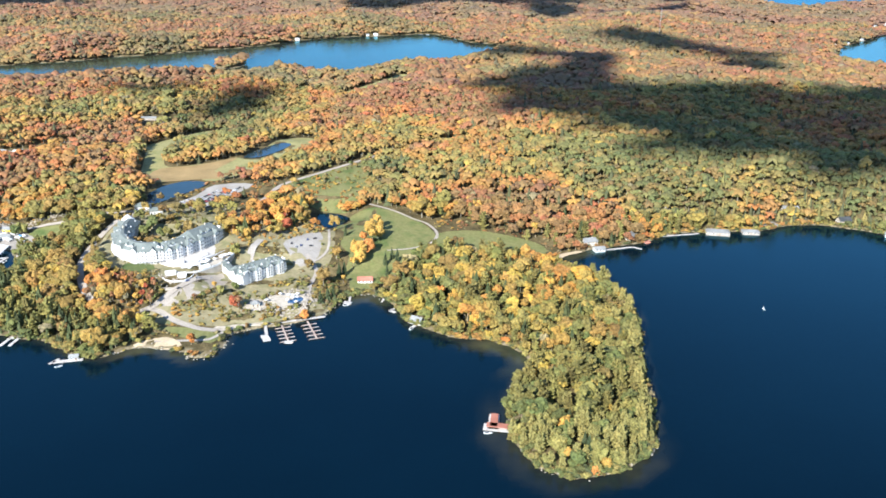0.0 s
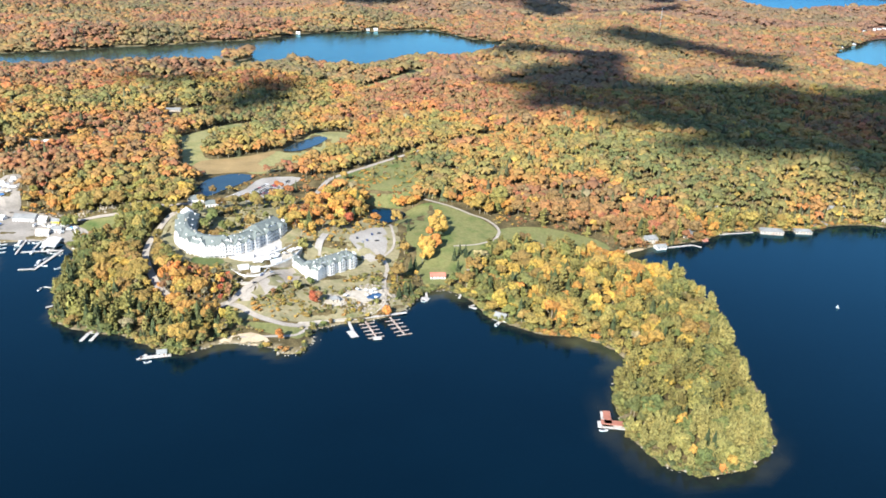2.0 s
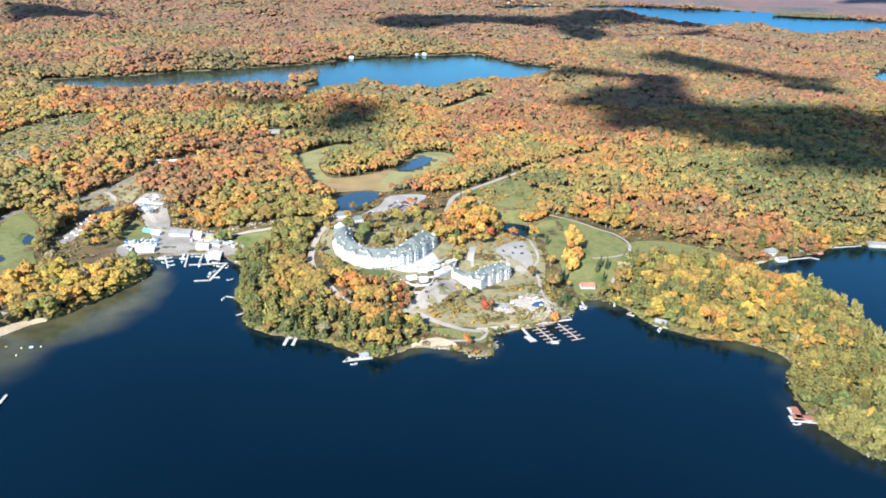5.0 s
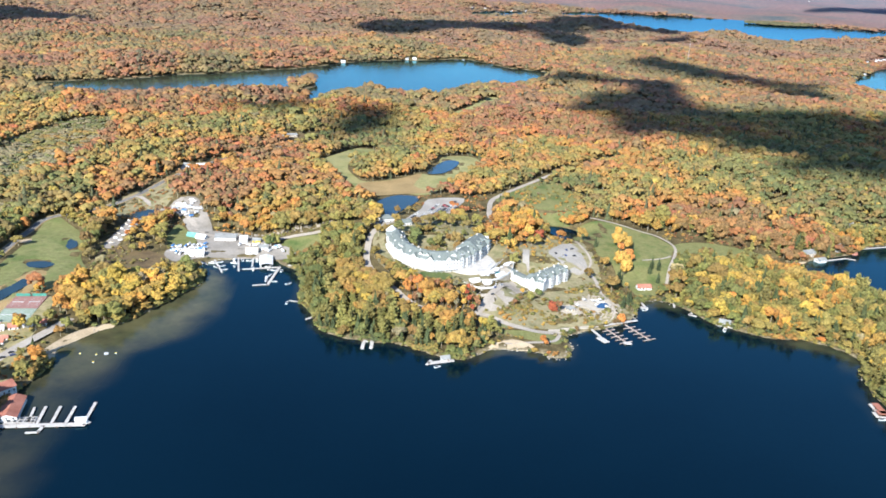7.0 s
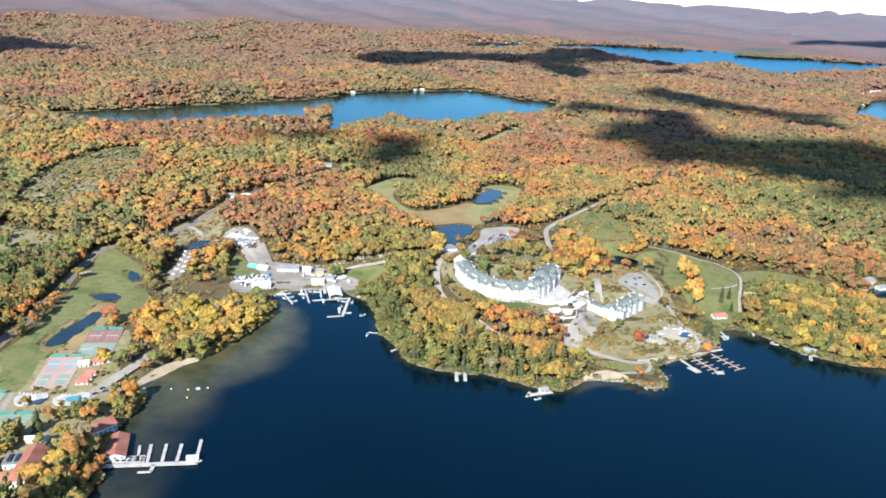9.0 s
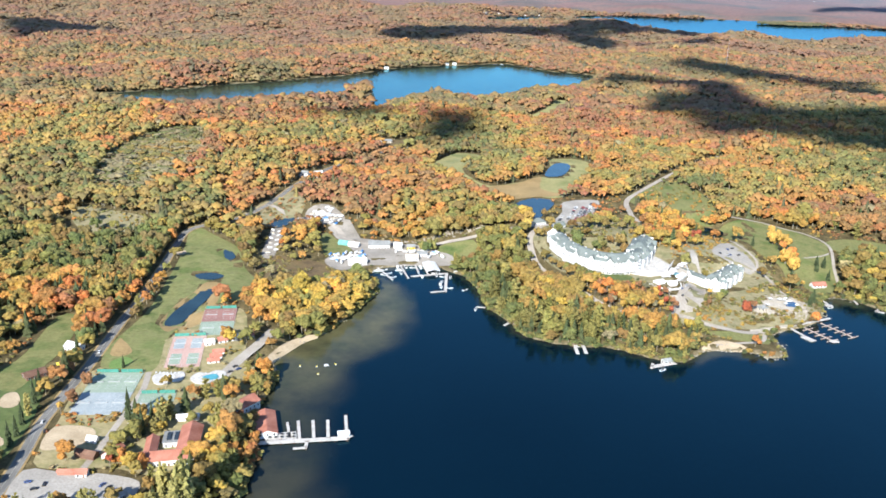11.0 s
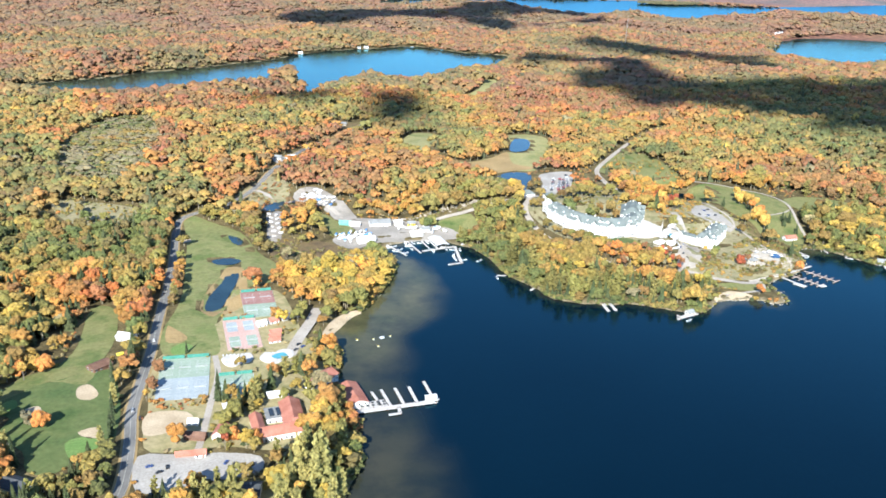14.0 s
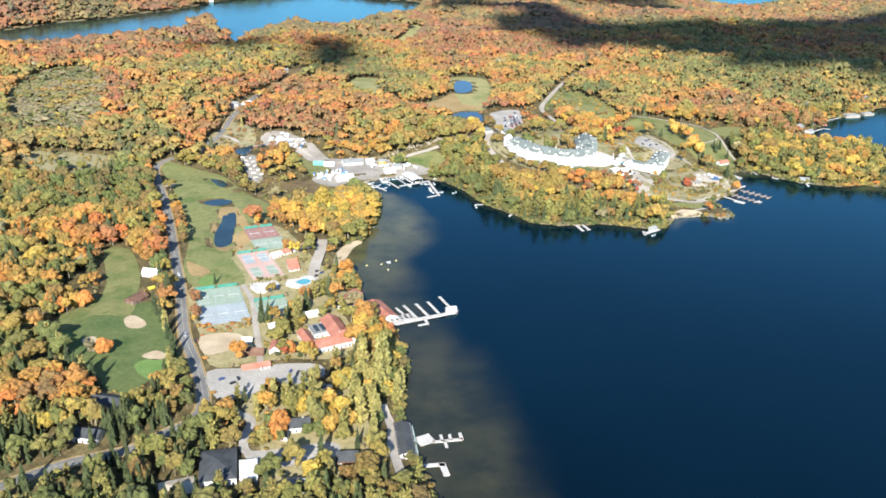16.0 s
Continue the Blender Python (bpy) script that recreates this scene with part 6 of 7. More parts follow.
def boat_hull(L, W, H):
    bm = bmesh.new()
    rings = []
    for u, w, lift in ((-0.5, 0.8, 0), (-0.2, 1.0, 0), (0.15, 0.92, 0.02), (0.38, 0.5, 0.08), (0.5, 0.04, 0.16)):
        rings.append([bm.verts.new((u * L, s * w * W / 2 * k, z * H + lift)) for s, k, z in ((-1, 1, 1), (-1, 0.7, 0.15), (1, 0.7, 0.15), (1, 1, 1))])
    for a, b in zip(rings, rings[1:]):
        for j in range(4):
            bm.faces.new((a[j], b[j], b[(j + 1) % 4], a[(j + 1) % 4]))
    bm.faces.new(rings[0])
    bm.faces.new(rings[-1][::-1])
    bmesh.ops.recalc_face_normals(bm, faces=bm.faces[:])
    return bm


def boat(x, y, rz, L, mat, label, group, z=-0.1, cover=None, name="motor_boat"):
    b = thing(name, pose(x, y, z, 0, 0, rz), label, "boat", group)
    part("hull", boat_hull(L, L * 0.38, L * 0.16), mat, b)
    if cover is None:
        part("cockpit", box(-L * 0.38, -L * 0.12, L * 0.12, L * 0.02, L * 0.12, L * 0.175), GLASS, b)
        part("windshield", run(bmesh.new(), [(-L * 0.13, L * 0.16), (L * 0.13, L * 0.16), (L * 0.1, L * 0.24), (-L * 0.1, L * 0.24)], L * 0.03, L * 0.06), GLASS, b)
        part("foredeck", box(L * 0.06, -L * 0.1, L * 0.165, L * 0.3, L * 0.1, L * 0.185), mat, b)
    else:
        part("cover", run(bmesh.new(), [(-L * 0.19, L * 0.15), (L * 0.19, L * 0.15), (L * 0.05, L * 0.34), (-L * 0.05, L * 0.34)], -L * 0.45, L * 0.3), cover, b, "taut shrink-wrap cover")
    return b


moored = boat(-61, 480, 10, 4.2, WHITE, "white open motor boat at a dock", "moored boats")
for x, y, rz in ((-208, 397, 20), (-18, 449, 60), (23, 340, 0), (-300, 485, 80)):
    copy_thing(moored, pose(x, y, -0.1, 0, 0, rz))
sail = boat(206, 484, 120, 4.4, WHITE, "small white sailing dinghy under way", "", name="sailing_boat")
part("mast", moved(post(0.05, 0.5, 5.2, 6), 0.4, 0), STEEL, sail)
bm = bmesh.new()
v = [bm.verts.new(p) for p in ((0.35, 0, 0.9), (-1.6, 0.25, 0.95), (0.38, 0, 5.0), (0.35, 0.05, 0.9), (-1.6, 0.3, 0.95), (0.38, 0.05, 5.0))]
for f in ((0, 1, 2), (5, 4, 3), (0, 3, 4, 1), (1, 4, 5, 2), (2, 5, 3, 0)):
    bm.faces.new([v[i] for i in f])
part("mainsail", bm, WHITE, sail)
sail.scale = (0.62, 0.62, 0.5)

def raft(x, y, rz, w, mat, label):
    """A small swimming raft: deck on two floats, with a ladder."""
    r = thing("swim_raft", pose(x, y, 0, 0, 0, rz), label, "raft", "floats off the beach")
    part("deck", box(-w / 2, -w / 2, 0.25, w / 2, w / 2, 0.42), mat, r)
    for k in (-0.35, 0.35):
        part("float", box(-w / 2, k * w - 0.2, -0.2, w / 2, k * w + 0.2, 0.25), WHITE, r)
    part("ladder", box(w / 2, -0.25, -0.3, w / 2 + 0.08, 0.25, 0.9), STEEL, r)
    return r


raft(-393, 411, 15, 2.2, WHITE, "white swimming raft off the beach")
for x, y in ((-407, 411), (-398, 410), (-388, 412), (-397, 401)):
    raft(x, y, 30 + x, 0.9, YELLOW, "small yellow swimming float off the beach")

# ---- marina in the bay ----
house(-357, 601, -2, 16, 9, 3.0, 2.0, WHITE, GREY_ROOF, "long marina shed with pale blue-grey roof", "marina_shed", category="shed")
house(-343, 598, -2, 6, 6, 3.0, 1.6, WHITE, WHITE, "white marina office with gabled roof", "marina_office", category="shed")
house(-333, 596, -5, 6, 4, 2.4, 1.4, YELLOW, GREY_ROOF, "small yellow marina hut", "marina_hut", category="shed")
house(-374, 566, 5, 13, 6, 2.8, 1.8, WHITE, WHITE, "white storage building by the bay", "storage_building", category="shed")
house(-383, 606, -20, 9, 5, 1.8, 1.8, TEAL, TEAL, "teal fabric boat shelter in the yard", "fabric_shelter", category="tent", windows=False)
house(-376, 602, -20, 8, 5, 2.0, 1.6, WHITE, WHITE, "white fabric boat shelter in the yard", "fabric_shelter", category="tent", windows=False)
house(-334, 575, 3, 9, 6, 2.6, 1.8, WHITE, CREAM, "white dockside store with gabled roof", "dock_store", category="shed")
house(-326, 580, 3, 7, 5, 2.6, 1.4, WHITE, GREY_ROOF, "white dockside store with gabled roof", "dock_store", category="shed")


def open_shed(x, y, rz, w, d, h, label):
    s = thing("boat_port", pose(x, y, 0, 0, 0, rz), label, "boat shed")
    part("roof", gable_roof(w, d, h, 0.9), WHITE, s)
    p = mesh_from("column", post(0.12, -3, h, 6), WHITE)
    for i in range(5):
        for k in (-1, 1):
            shared("column", p, s, pose(-w / 2 + 0.3 + i * (w - 0.6) / 4, k * (d / 2 - 0.3), 0))
    part("deck", box(-w / 2, d / 2 - 1.2, 0.2, w / 2, d / 2, 0.5), PALE_DECK, s)
    return s


open_shed(-321.5, 557, 96, 18, 9, 2.8, "white-roofed open boat port on posts")
open_shed(-374, 545.5, 38, 18, 5, 2.2, "long white-roofed boat port on posts")
dock("marina_dock", [((-362, 569), (-350, 537), 1.3)], "narrow marina dock lined with boats", PALE_DECK)
dock("marina_dock", [((-343, 567), (-339, 540), 1.3)], "narrow marina dock lined with boats", PALE_DECK)
dock("marina_dock", [((-332, 566), (-331, 552), 1.3)], "narrow marina dock lined with boats", PALE_DECK)
dock("marina_dock", [((-337, 544), (-312, 549), 2.0), ((-311, 550), (-316, 515), 2.0), ((-316, 516), (-326, 514), 1.8)], "angled outer marina dock on piles", PALE_DECK)
dock("marina_dock", [((-370, 561), (-363, 552), 1.3)], "short pale marina dock on piles", PALE_DECK)
_r = random.Random(9)
berth = boat(-356, 548, 160, 4.6, WHITE, "white motor boat moored at the marina", "boats at the marina")
cabin = boat(-318, 528, 90, 5.6, WHITE, "white cabin cruiser moored at the marina", "boats at the marina", name="cabin_cruiser")
part("cabin", box(-1.4, -0.7, 0.8, 1.0, 0.7, 1.6), WHITE, cabin)
for (ax, ay), (bx, by), n in (((-362, 569), (-350, 537), 8), ((-343, 567), (-339, 540), 7), ((-332, 566), (-331, 552), 4), ((-337, 544), (-312, 549), 4), ((-311, 550), (-316, 515), 6)):
    d = Vector((bx - ax, by - ay)).normalized()
    for i in range(n):
        s = (i // 2 + 0.7) / ((n + 1) // 2 + 0.4)
        side = 1 if i % 2 else -1
        x, y = ax + (bx - ax) * s - d.y * side * 2.9, ay + (by - ay) * s + d.x * side * 2.9
        a = math.degrees(math.atan2(d.x * side, -d.y * side)) + _r.uniform(-14, 14) + (90 if _r.random() < 0.3 else 0)
        if _r.random() < 0.15:
            continue
        copy_thing(cabin if _r.random() < 0.3 else berth, pose(x, y, -0.1, 0, 0, a))
copy_thing(cabin, pose(-303, 553, -0.1, 0, 0, 200))
copy_thing(berth, pose(-302, 518, -0.1, 0, 0, 30))


def trailer_boat(x, y, rz, mat, label):
    """A covered boat on a cradle."""
    z = land_height(x, y)
    b = boat(x, y, rz, 4.6, WHITE, label, "boats stored in the yard", z + 0.75, cover=mat, name="stored_boat")
    for u in (-1.1, 0.9):
        part("cradle", box(u - 0.1, -0.6, -0.75, u + 0.1, 0.6, 0.15), STEEL, b)
    return b


stored = [trailer_boat(-400, 660, 30, WHITE, "boat in white shrink-wrap on a cradle"), trailer_boat(-392, 576, 60, BLUE, "boat under a blue tarpaulin on a cradle"),
          trailer_boat(-388, 578, 60, CREAM, "boat under a cream cover on a cradle")]
for i in range(46):
    if i < 20:
        x, y, rz = -409 + (i % 7) * 3.8 + _r.uniform(-1.4, 1.4), 666 - (i // 7) * 7.5 - (i % 7) * 2.9 + _r.uniform(-1.5, 1.5), _r.choice((35, 20, 60))
    elif i < 38:
        j = i - 20
        x, y, rz = -393 + (j % 9) * 2.9 + _r.uniform(-1.2, 1.2), 583 - (j // 9) * 8.0 + (j % 9) * 0.3 + _r.uniform(-2, 2), _r.choice((80, 60, 10))
    else:
        x, y, rz = -345 + (i - 38) * 3.4, 588 + _r.uniform(-2, 2), _r.uniform(0, 180)
    pick = stored[0] if _r.random() < 0.45 else _r.choice(stored)
    copy_thing(pick, pose(x, y, land_height(x, y) + 0.75, 0, 0, rz + _r.uniform(-10, 10)))

# ---- cars ----
PAINT = {k: surface(f"{k}_car_paint", tuple(0.9 * c for c in v), v, 0.5, 2.0, 0.3, 0.0, 0.5) for k, v in
         {"white": (0.75, 0.75, 0.75), "silver": (0.45, 0.46, 0.48), "black": (0.025, 0.025, 0.03), "red": (0.35, 0.03, 0.03), "blue": (0.05, 0.09, 0.25)}.items()}
WHEEL = None


def car(x, y, rz, paint, label, group):
    global WHEEL
    c = thing("car", pose(x, y, land_height(x, y) + 0.3, 0, 0, rz), label, "car", group)
    part("body", run(bmesh.new(), [(-0.55, 0.18), (0.55, 0.18), (0.56, 0.5), (0.5, 0.6), (-0.5, 0.6), (-0.56, 0.5)], -1.4, 1.4), paint, c)
    bm = slab(bmesh.new(), -0.9, -0.48, 0.58, 0.6, 0.48, 0.95)
    for v in bm.verts:
        if v.co.z > 0.9:
            v.co.x *= 0.72
            v.co.y *= 0.85
    part("cabin", bm, GLASS, c)
    part("roof", box(-0.62, -0.4, 0.95, 0.42, 0.4, 0.985), paint, c)
    if WHEEL is None:
        w = post(0.2, -0.07, 0.07, 10)
        w.transform(pose(0, 0, 0, 90))
        WHEEL = mesh_from("wheel", w, TYRE)
    for u in (-0.9, 0.9):
        for s in (-0.55, 0.55):
            shared("wheel", WHEEL, c, pose(u, s, 0.2))
    return c


garage = [car(-195 + i * 2.6, 640, 80, PAINT[k], f"{k} car parked on the asphalt", "parked cars") for i, k in enumerate(PAINT)]
for row, (ax, ay, bx, by) in enumerate(((-204, 628, -188, 662), (-198, 627, -182, 662), (-192, 630, -178, 664), (-212, 624, -206, 638), (-186, 634, -172, 672))):
    n = 15 if row != 3 else 6
    for i in range(n):
        if _r.random() < 0.14:
            continue
        s = i / (n - 1)
        x, y = ax + (bx - ax) * s, ay + (by - ay) * s
        copy_thing(_r.choice(garage[:4] + [garage[2]] * 4 + [garage[1]] * 2), pose(x, y, land_height(x, y) + 0.3, 0, 0, 155 + _r.uniform(-3, 3) + (180 if _r.random() < 0.4 else 0)))
for i in range(11):
    x, y = -438.5 + 5.0 * (i % 2) + 0.5 * math.sin(i), 584 + 5.0 * i
    kept = copy_thing(stored[0 if i % 4 else 2], pose(x, y, land_height(x, y) + 0.6, 0, 0, 50 * math.sin(3 * i)))
    kept.scale = (0.8, 0.8, 0.8)
for i in range(34):
    x, y = (-408 + _r.uniform(0, 14), 652 + _r.uniform(0, 24)) if i < 12 else (-392 + _r.uniform(0, 24), 566 + _r.uniform(0, 16)) if i < 26 else (-340 + _r.uniform(0, 34), 574 + _r.uniform(0, 12))
    copy_thing(stored[0] if _r.random() < 0.7 else _r.choice(stored), pose(x, y, land_height(x, y) + 0.75, 0, 0, _r.uniform(0, 180)))
for x, y, rz in ((-163, 487, 50), (-158, 492, 50), (-152, 499, 60), (-166, 478, 40), (-104, 548, 100), (-101, 551, 100), (-98, 562, 100), (-94, 552, 20), (-108, 553, 100), (-93, 565, 20),
                 (-510, 303, 10), (-503, 301, 95), (-506, 298, 20), (-480, 299, 60), (-477, 297, 60), (-474, 295, 60), (-470, 290, 70), (-492, 289, 20), (-508, 287, 100), (-516, 342, 95),
                 (-519.6, 350, 88), (-511, 495, 95), (-514, 422, 95), (-440, 402, 40), (-438, 399, 40), (-442, 396, 40), (-507, 284, 20), (-440, 665, 120)):
    copy_thing(_r.choice((garage[2], garage[2], garage[4], garage[0], garage[1])), pose(x, y, land_height(x, y) + 0.3, 0, 0, rz))


# ---- courts ----
def court(x, y, rz, w, d, base, play, rows, cols, label, screen=True):
    """A block of tennis courts with painted play areas, lines, nets and a fence."""
    z = land_height(x, y) + 0.35
    c = thing("tennis_court", pose(x, y, z, 0, 0, rz), label, "tennis court")
    BUILT.append((x, y, max(w, d) * 0.6 + 1))
    bases = base if isinstance(base, list) else [base] * rows
    for j in range(rows):
        y0 = -d / 2 + j * d / rows
        part("surface", box(-w / 2, y0, -0.8, w / 2, y0 + d / rows, 0.0), bases[j], c)
    pw, pd = w / cols * 0.62, d / rows * 0.66
    area = {}
    line_x = mesh_from("line", box(-pw / 2, -0.04, 0, pw / 2, 0.04, 0.012), COURT_LINE)
    line_y = mesh_from("line", box(-0.04, -pd / 2, 0, 0.04, pd / 2, 0.012), COURT_LINE)
    net = mesh_from("net", box(-pw / 2 - 0.4, -0.03, 0, pw / 2 + 0.4, 0.03, 0.6), STEEL)
    for j in range(rows):
        m = play[j]
        if j not in area:
            area[j] = mesh_from("play_area", box(-pw / 2, -pd / 2, -0.05, pw / 2, pd / 2, 0.008), m)
        for i in range(cols):
            u, v = -w / 2 + (i + 0.5) * w / cols, -d / 2 + (j + 0.5) * d / rows
            shared("play_area", area[j], c, pose(u, v, 0))
            for s in (-0.5, -0.25, 0.25, 0.5):
                shared("line", line_x, c, pose(u, v + s * pd, 0.008))
            for s in (-0.5, -0.36, 0.36, 0.5):
                shared("line", line_y, c, pose(u + s * pw, v, 0.01))
            shared("net", net, c, pose(u, v, 0.01))
    pst = mesh_from("fence_post", post(0.05, -0.5, 2.0, 6), STEEL)
    for u in np.linspace(-w / 2, w / 2, 7):
        for v in (-d / 2, d / 2):
            shared("fence_post", pst, c, pose(u, v, 0))
    for v in np.linspace(-d / 2, d / 2, 9):
        for u in (-w / 2, w / 2):
            shared("fence_post", pst, c, pose(u, v, 0))
    if screen:
        for s in (-0.25, 0.25):
            part("windscreen", box(s * w - w * 0.22, d / 2 - 0.04, 0.1, s * w + w * 0.22, d / 2 + 0.04, 1.9), MESH_FENCE, c, "green windscreen cloth")
    return c


court(-498, 377, -2, 24, 42, [COURT_BLUE, COURT_GREEN], [COURT_BLUE, COURT_GREEN], 2, 3, "large block of worn green and grey-blue tennis courts")
court(-468.5, 422, 3, 18, 38, [COURT_PINK, COURT_PINK], [COURT_GREEN, COURT_BLUE], 2, 2, "faded red tennis courts with green and blue play areas")
court(-457, 461, 2, 19, 38, [COURT_GREEN, COURT_RED], [COURT_GREEN, COURT_RED], 2, 2, "tennis courts, half dark red and half green")
court(-473.5, 365, 0, 17, 20, [COURT_GREEN], [COURT_GREEN], 1, 2, "green tennis courts beside tall conifers")

# ---- lakeside inn and its grounds ----
platform("pool_deck", [(-480, 393), (-476, 397), (-471, 396), (-466, 397.5), (-464, 392), (-466, 387), (-471, 386), (-474, 383.5), (-478, 386)], 5.2, 3, PALE_DECK, "irregular white pool deck")
laid("swimming_pool", [(-475, 394), (-470, 394), (-469, 389), (-474, 388)], WHITE, "drained white swimming pool", "pool", height=5.35, kind="")
platform("pool_deck", [(-461, 390), (-458, 396), (-453, 395), (-449, 398), (-444, 396), (-444, 389), (-449, 387), (-452, 383), (-458, 385)], 5.2, 3, PALE_DECK, "white pool deck with loungers")
laid("swimming_pool", [(-455, 391), (-449, 394), (-447, 389), (-452, 387)], POOL, "turquoise swimming pool with a white rim", "pool", height=5.35, kind="")
for bx, by, br in ((-472, 391, 10), (-452, 391, 11), (-462, 381, 5), (-450, 377, 5)):
    BUILT.append((bx, by, br))
lounger = thing("sun_lounger", pose(-457, 388, 5.2), "white sun lounger on the pool deck", "lounger", "loungers round the pool")
part("seat", box(-0.9, -0.3, 0.25, 0.35, 0.3, 0.33), WHITE, lounger)
part("backrest", run(bmesh.new(), [(-0.3, 0.25), (0.3, 0.25), (0.3, 0.33), (-0.3, 0.33)], 0.35, 0.9), WHITE, lounger)
for u in (-0.7, 0.6):
    for w in (-0.25, 0.25):
        part("leg", moved(post(0.04, 0, 0.26, 6), u, w), STEEL, lounger)
for i in range(16):
    a = i * 0.39
    copy_thing(lounger, pose(-451.5 + 6.0 * math.cos(a), 390.5 + 4.2 * math.sin(a), 5.2, 0, 0, math.degrees(a)) if i < 9 else pose(-479 + (i - 9) * 1.9, 396.4 - 0.15 * (i - 9), 5.2, 0, 0, 90))
for x, y, rz, w, d, h, rise in ((-458, 316, 6, 22, 8, 3.4, 2.2), (-450.5, 328, 92, 22, 9, 3.6, 2.4), (-447, 319, 10, 8, 8, 4.2, 2.6), (-466, 324, 95, 14, 5, 3.0, 1.6)):
    house(x, y, rz, w, d, h, rise, WHITE, RED_ROOF, "white inn range with faded red shingle roof", "inn", floors=1, group="ranges of the inn")
house(-458, 331, 4, 8, 9, 3.0, 0.5, WHITE, GREY_ROOF, "flat-roofed white link of the inn with roof lights", "inn_link", hip=True)
lights = thing("roof_light", pose(-458, 331, land_height(-458, 331) + 3.3, 0, 0, 4), "pair of dark roof lights on the flat roof", "skylight")
for s in (-1.6, 1.6):
    part("pane", box(s - 0.9, -3.2, -0.4, s + 0.9, 2.6, 0.35), GLASS, lights)
house(-432, 364, 48, 15, 8, 3.2, 2.2, WHITE, RED_ROOF, "white cottage with faded red roof under the trees", "inn_cottage")
house(-437, 354, 48, 8, 6, 2.8, 1.6, WHITE, DARK_ROOF, "small white cottage with dark grey roof", "inn_cottage")
house(-455, 350, 4, 10, 3.2, 2.4, 0.9, WHITE, WHITE, "long low white roof beside the inn", "service_hut", windows=False)
house(-477, 343, 10, 6, 5, 2.2, 1.8, WHITE, WHITE, "white marquee under a pine", "marquee", category="tent", windows=False, hip=True)
house(-481.5, 322, 70, 9, 5, 2.6, 2.0, WHITE, RED_ROOF, "small white cottage with red roof", "inn_cottage")
house(-493, 333, -15, 4.5, 3, 2.0, 1.3, WHITE, WHITE, "small white hut with gabled roof", "hut", windows=False)
house(-492, 321, -20, 9, 4, 2.4, 1.4, BROWN, BROWN, "dark brown shed under trees", "shed", windows=False)
house(-496, 308.5, -4, 8, 2.2, 2.0, 0.7, RED_ROOF, RED_ROOF, "long low red-roofed shelter", "shelter", windows=False)
house(-490, 307, -4, 4.5, 3.4, 2.2, 1.3, WHITE, RED_ROOF, "small white kiosk with red roof", "kiosk")
for i in range(4):
    house(-457.5 + i * 6.8, 430.5 + i * 2.9, 18, 5.2, 4.2, 2.1, 1.5, WHITE, RED_ROOF if i % 2 else WHITE, "white beach cabin in a row", "beach_cabin", group="row of beach cabins")
for i in range(3):
    house(-452 + i * 0.6, 408 + i * 5.2, 8, 6, 2.6, 2.0, 1.1, WHITE, RED_ROOF, "small white cabin with red roof", "beach_cabin", group="row of beach cabins")
house(-528, 427, -30, 9, 6, 2.6, 1.8, WHITE, WHITE, "white house beside the road", "roadside_house")
house(-538.5, 396.5, 40, 10, 7, 2.2, 1.4, BROWN, BROWN, "low brown shed by the golf course", "shed")
house(-530, 409, 20, 3, 1.6, 1.2, 0.4, YELLOW, YELLOW, "small yellow machine shelter", "shelter", windows=False)
house(-419.5, 349, 98, 20, 9, 2.0, 1.5, WHITE, RED_ROOF, "waterfront boathouse restaurant with faded red roof", "waterfront_restaurant", z=0.9)
dock("inn_dock", [((-424, 334.5), (-381, 336.5), 3.0), ((-419, 339), (-405, 340), 6.5), ((-383, 337), (-380.5, 339.5), 4.2), ((-382, 338), (-382.5, 357), 1.5), ((-390.5, 337), (-391, 353), 1.5), ((-397, 337), (-398, 353), 1.5),
                  ((-403.5, 337), (-405, 353), 1.5), ((-408, 338), (-410, 352), 1.3), ((-400, 335), (-400.5, 329.5), 1.6), ((-400, 329.5), (-406, 329), 1.4)], "long white dock with five finger piers", PALE_DECK, 0.75)
house(-383.5, 338.3, 4, 5, 3, 2.0, 0.7, WHITE, WHITE, "small white hut at the dock's end", "dock_hut", z=0.9, windows=False)
for i in range(10):
    table = thing("dock_table", pose(-417 + (i % 5) * 2.7, 338.4 + (i // 5) * 2.4, 0.75), "dark round table on the dock terrace", "table", "tables on the dock")
    part("tabletop", post(0.85, 0.42, 0.5, 10), DARK_ROOF, table)
    part("leg", post(0.08, 0, 0.42, 6), STEEL, table)

# ---- southern cottages ----
house(-521.5, 239, -10, 13, 18, 3.4, 2.6, WHITE, DARK_ROOF, "large lodge with charcoal roof and white walls", "lodge_house", hip=True)
house(-511.5, 233, -10, 6, 11, 3.0, 0.4, WHITE, WHITE, "flat white-roofed wing of the lodge", "lodge_wing", hip=True)
house(-537, 233, 0, 12, 9, 2.2, 1.6, CREAM, CREAM, "large cream marquee beside the lodge", "marquee", category="tent", windows=False, hip=True)
house(-473.5, 276, -12, 12, 9, 3.2, 2.0, WHITE, DARK_ROOF, "cottage with charcoal roof and white walls", "cottage", chimney=True)
house(-487, 256, -10, 9, 7, 3.0, 2.0, WHITE, DARK_ROOF, "cottage with charcoal roof and white walls", "cottage", chimney=True)
house(-494, 251, 60, 4, 3.4, 2.2, 1.4, WHITE, DARK_ROOF, "small white shed with dark roof", "shed")
house(-475, 228, -15, 8, 6, 3.0, 2.2, BROWN, DARK_ROOF, "brown cottage with dark roof", "cottage")
house(-498, 219, -15, 8, 7, 3.0, 2.0, WHITE, GREY_ROOF, "white cottage with grey roof", "cottage")
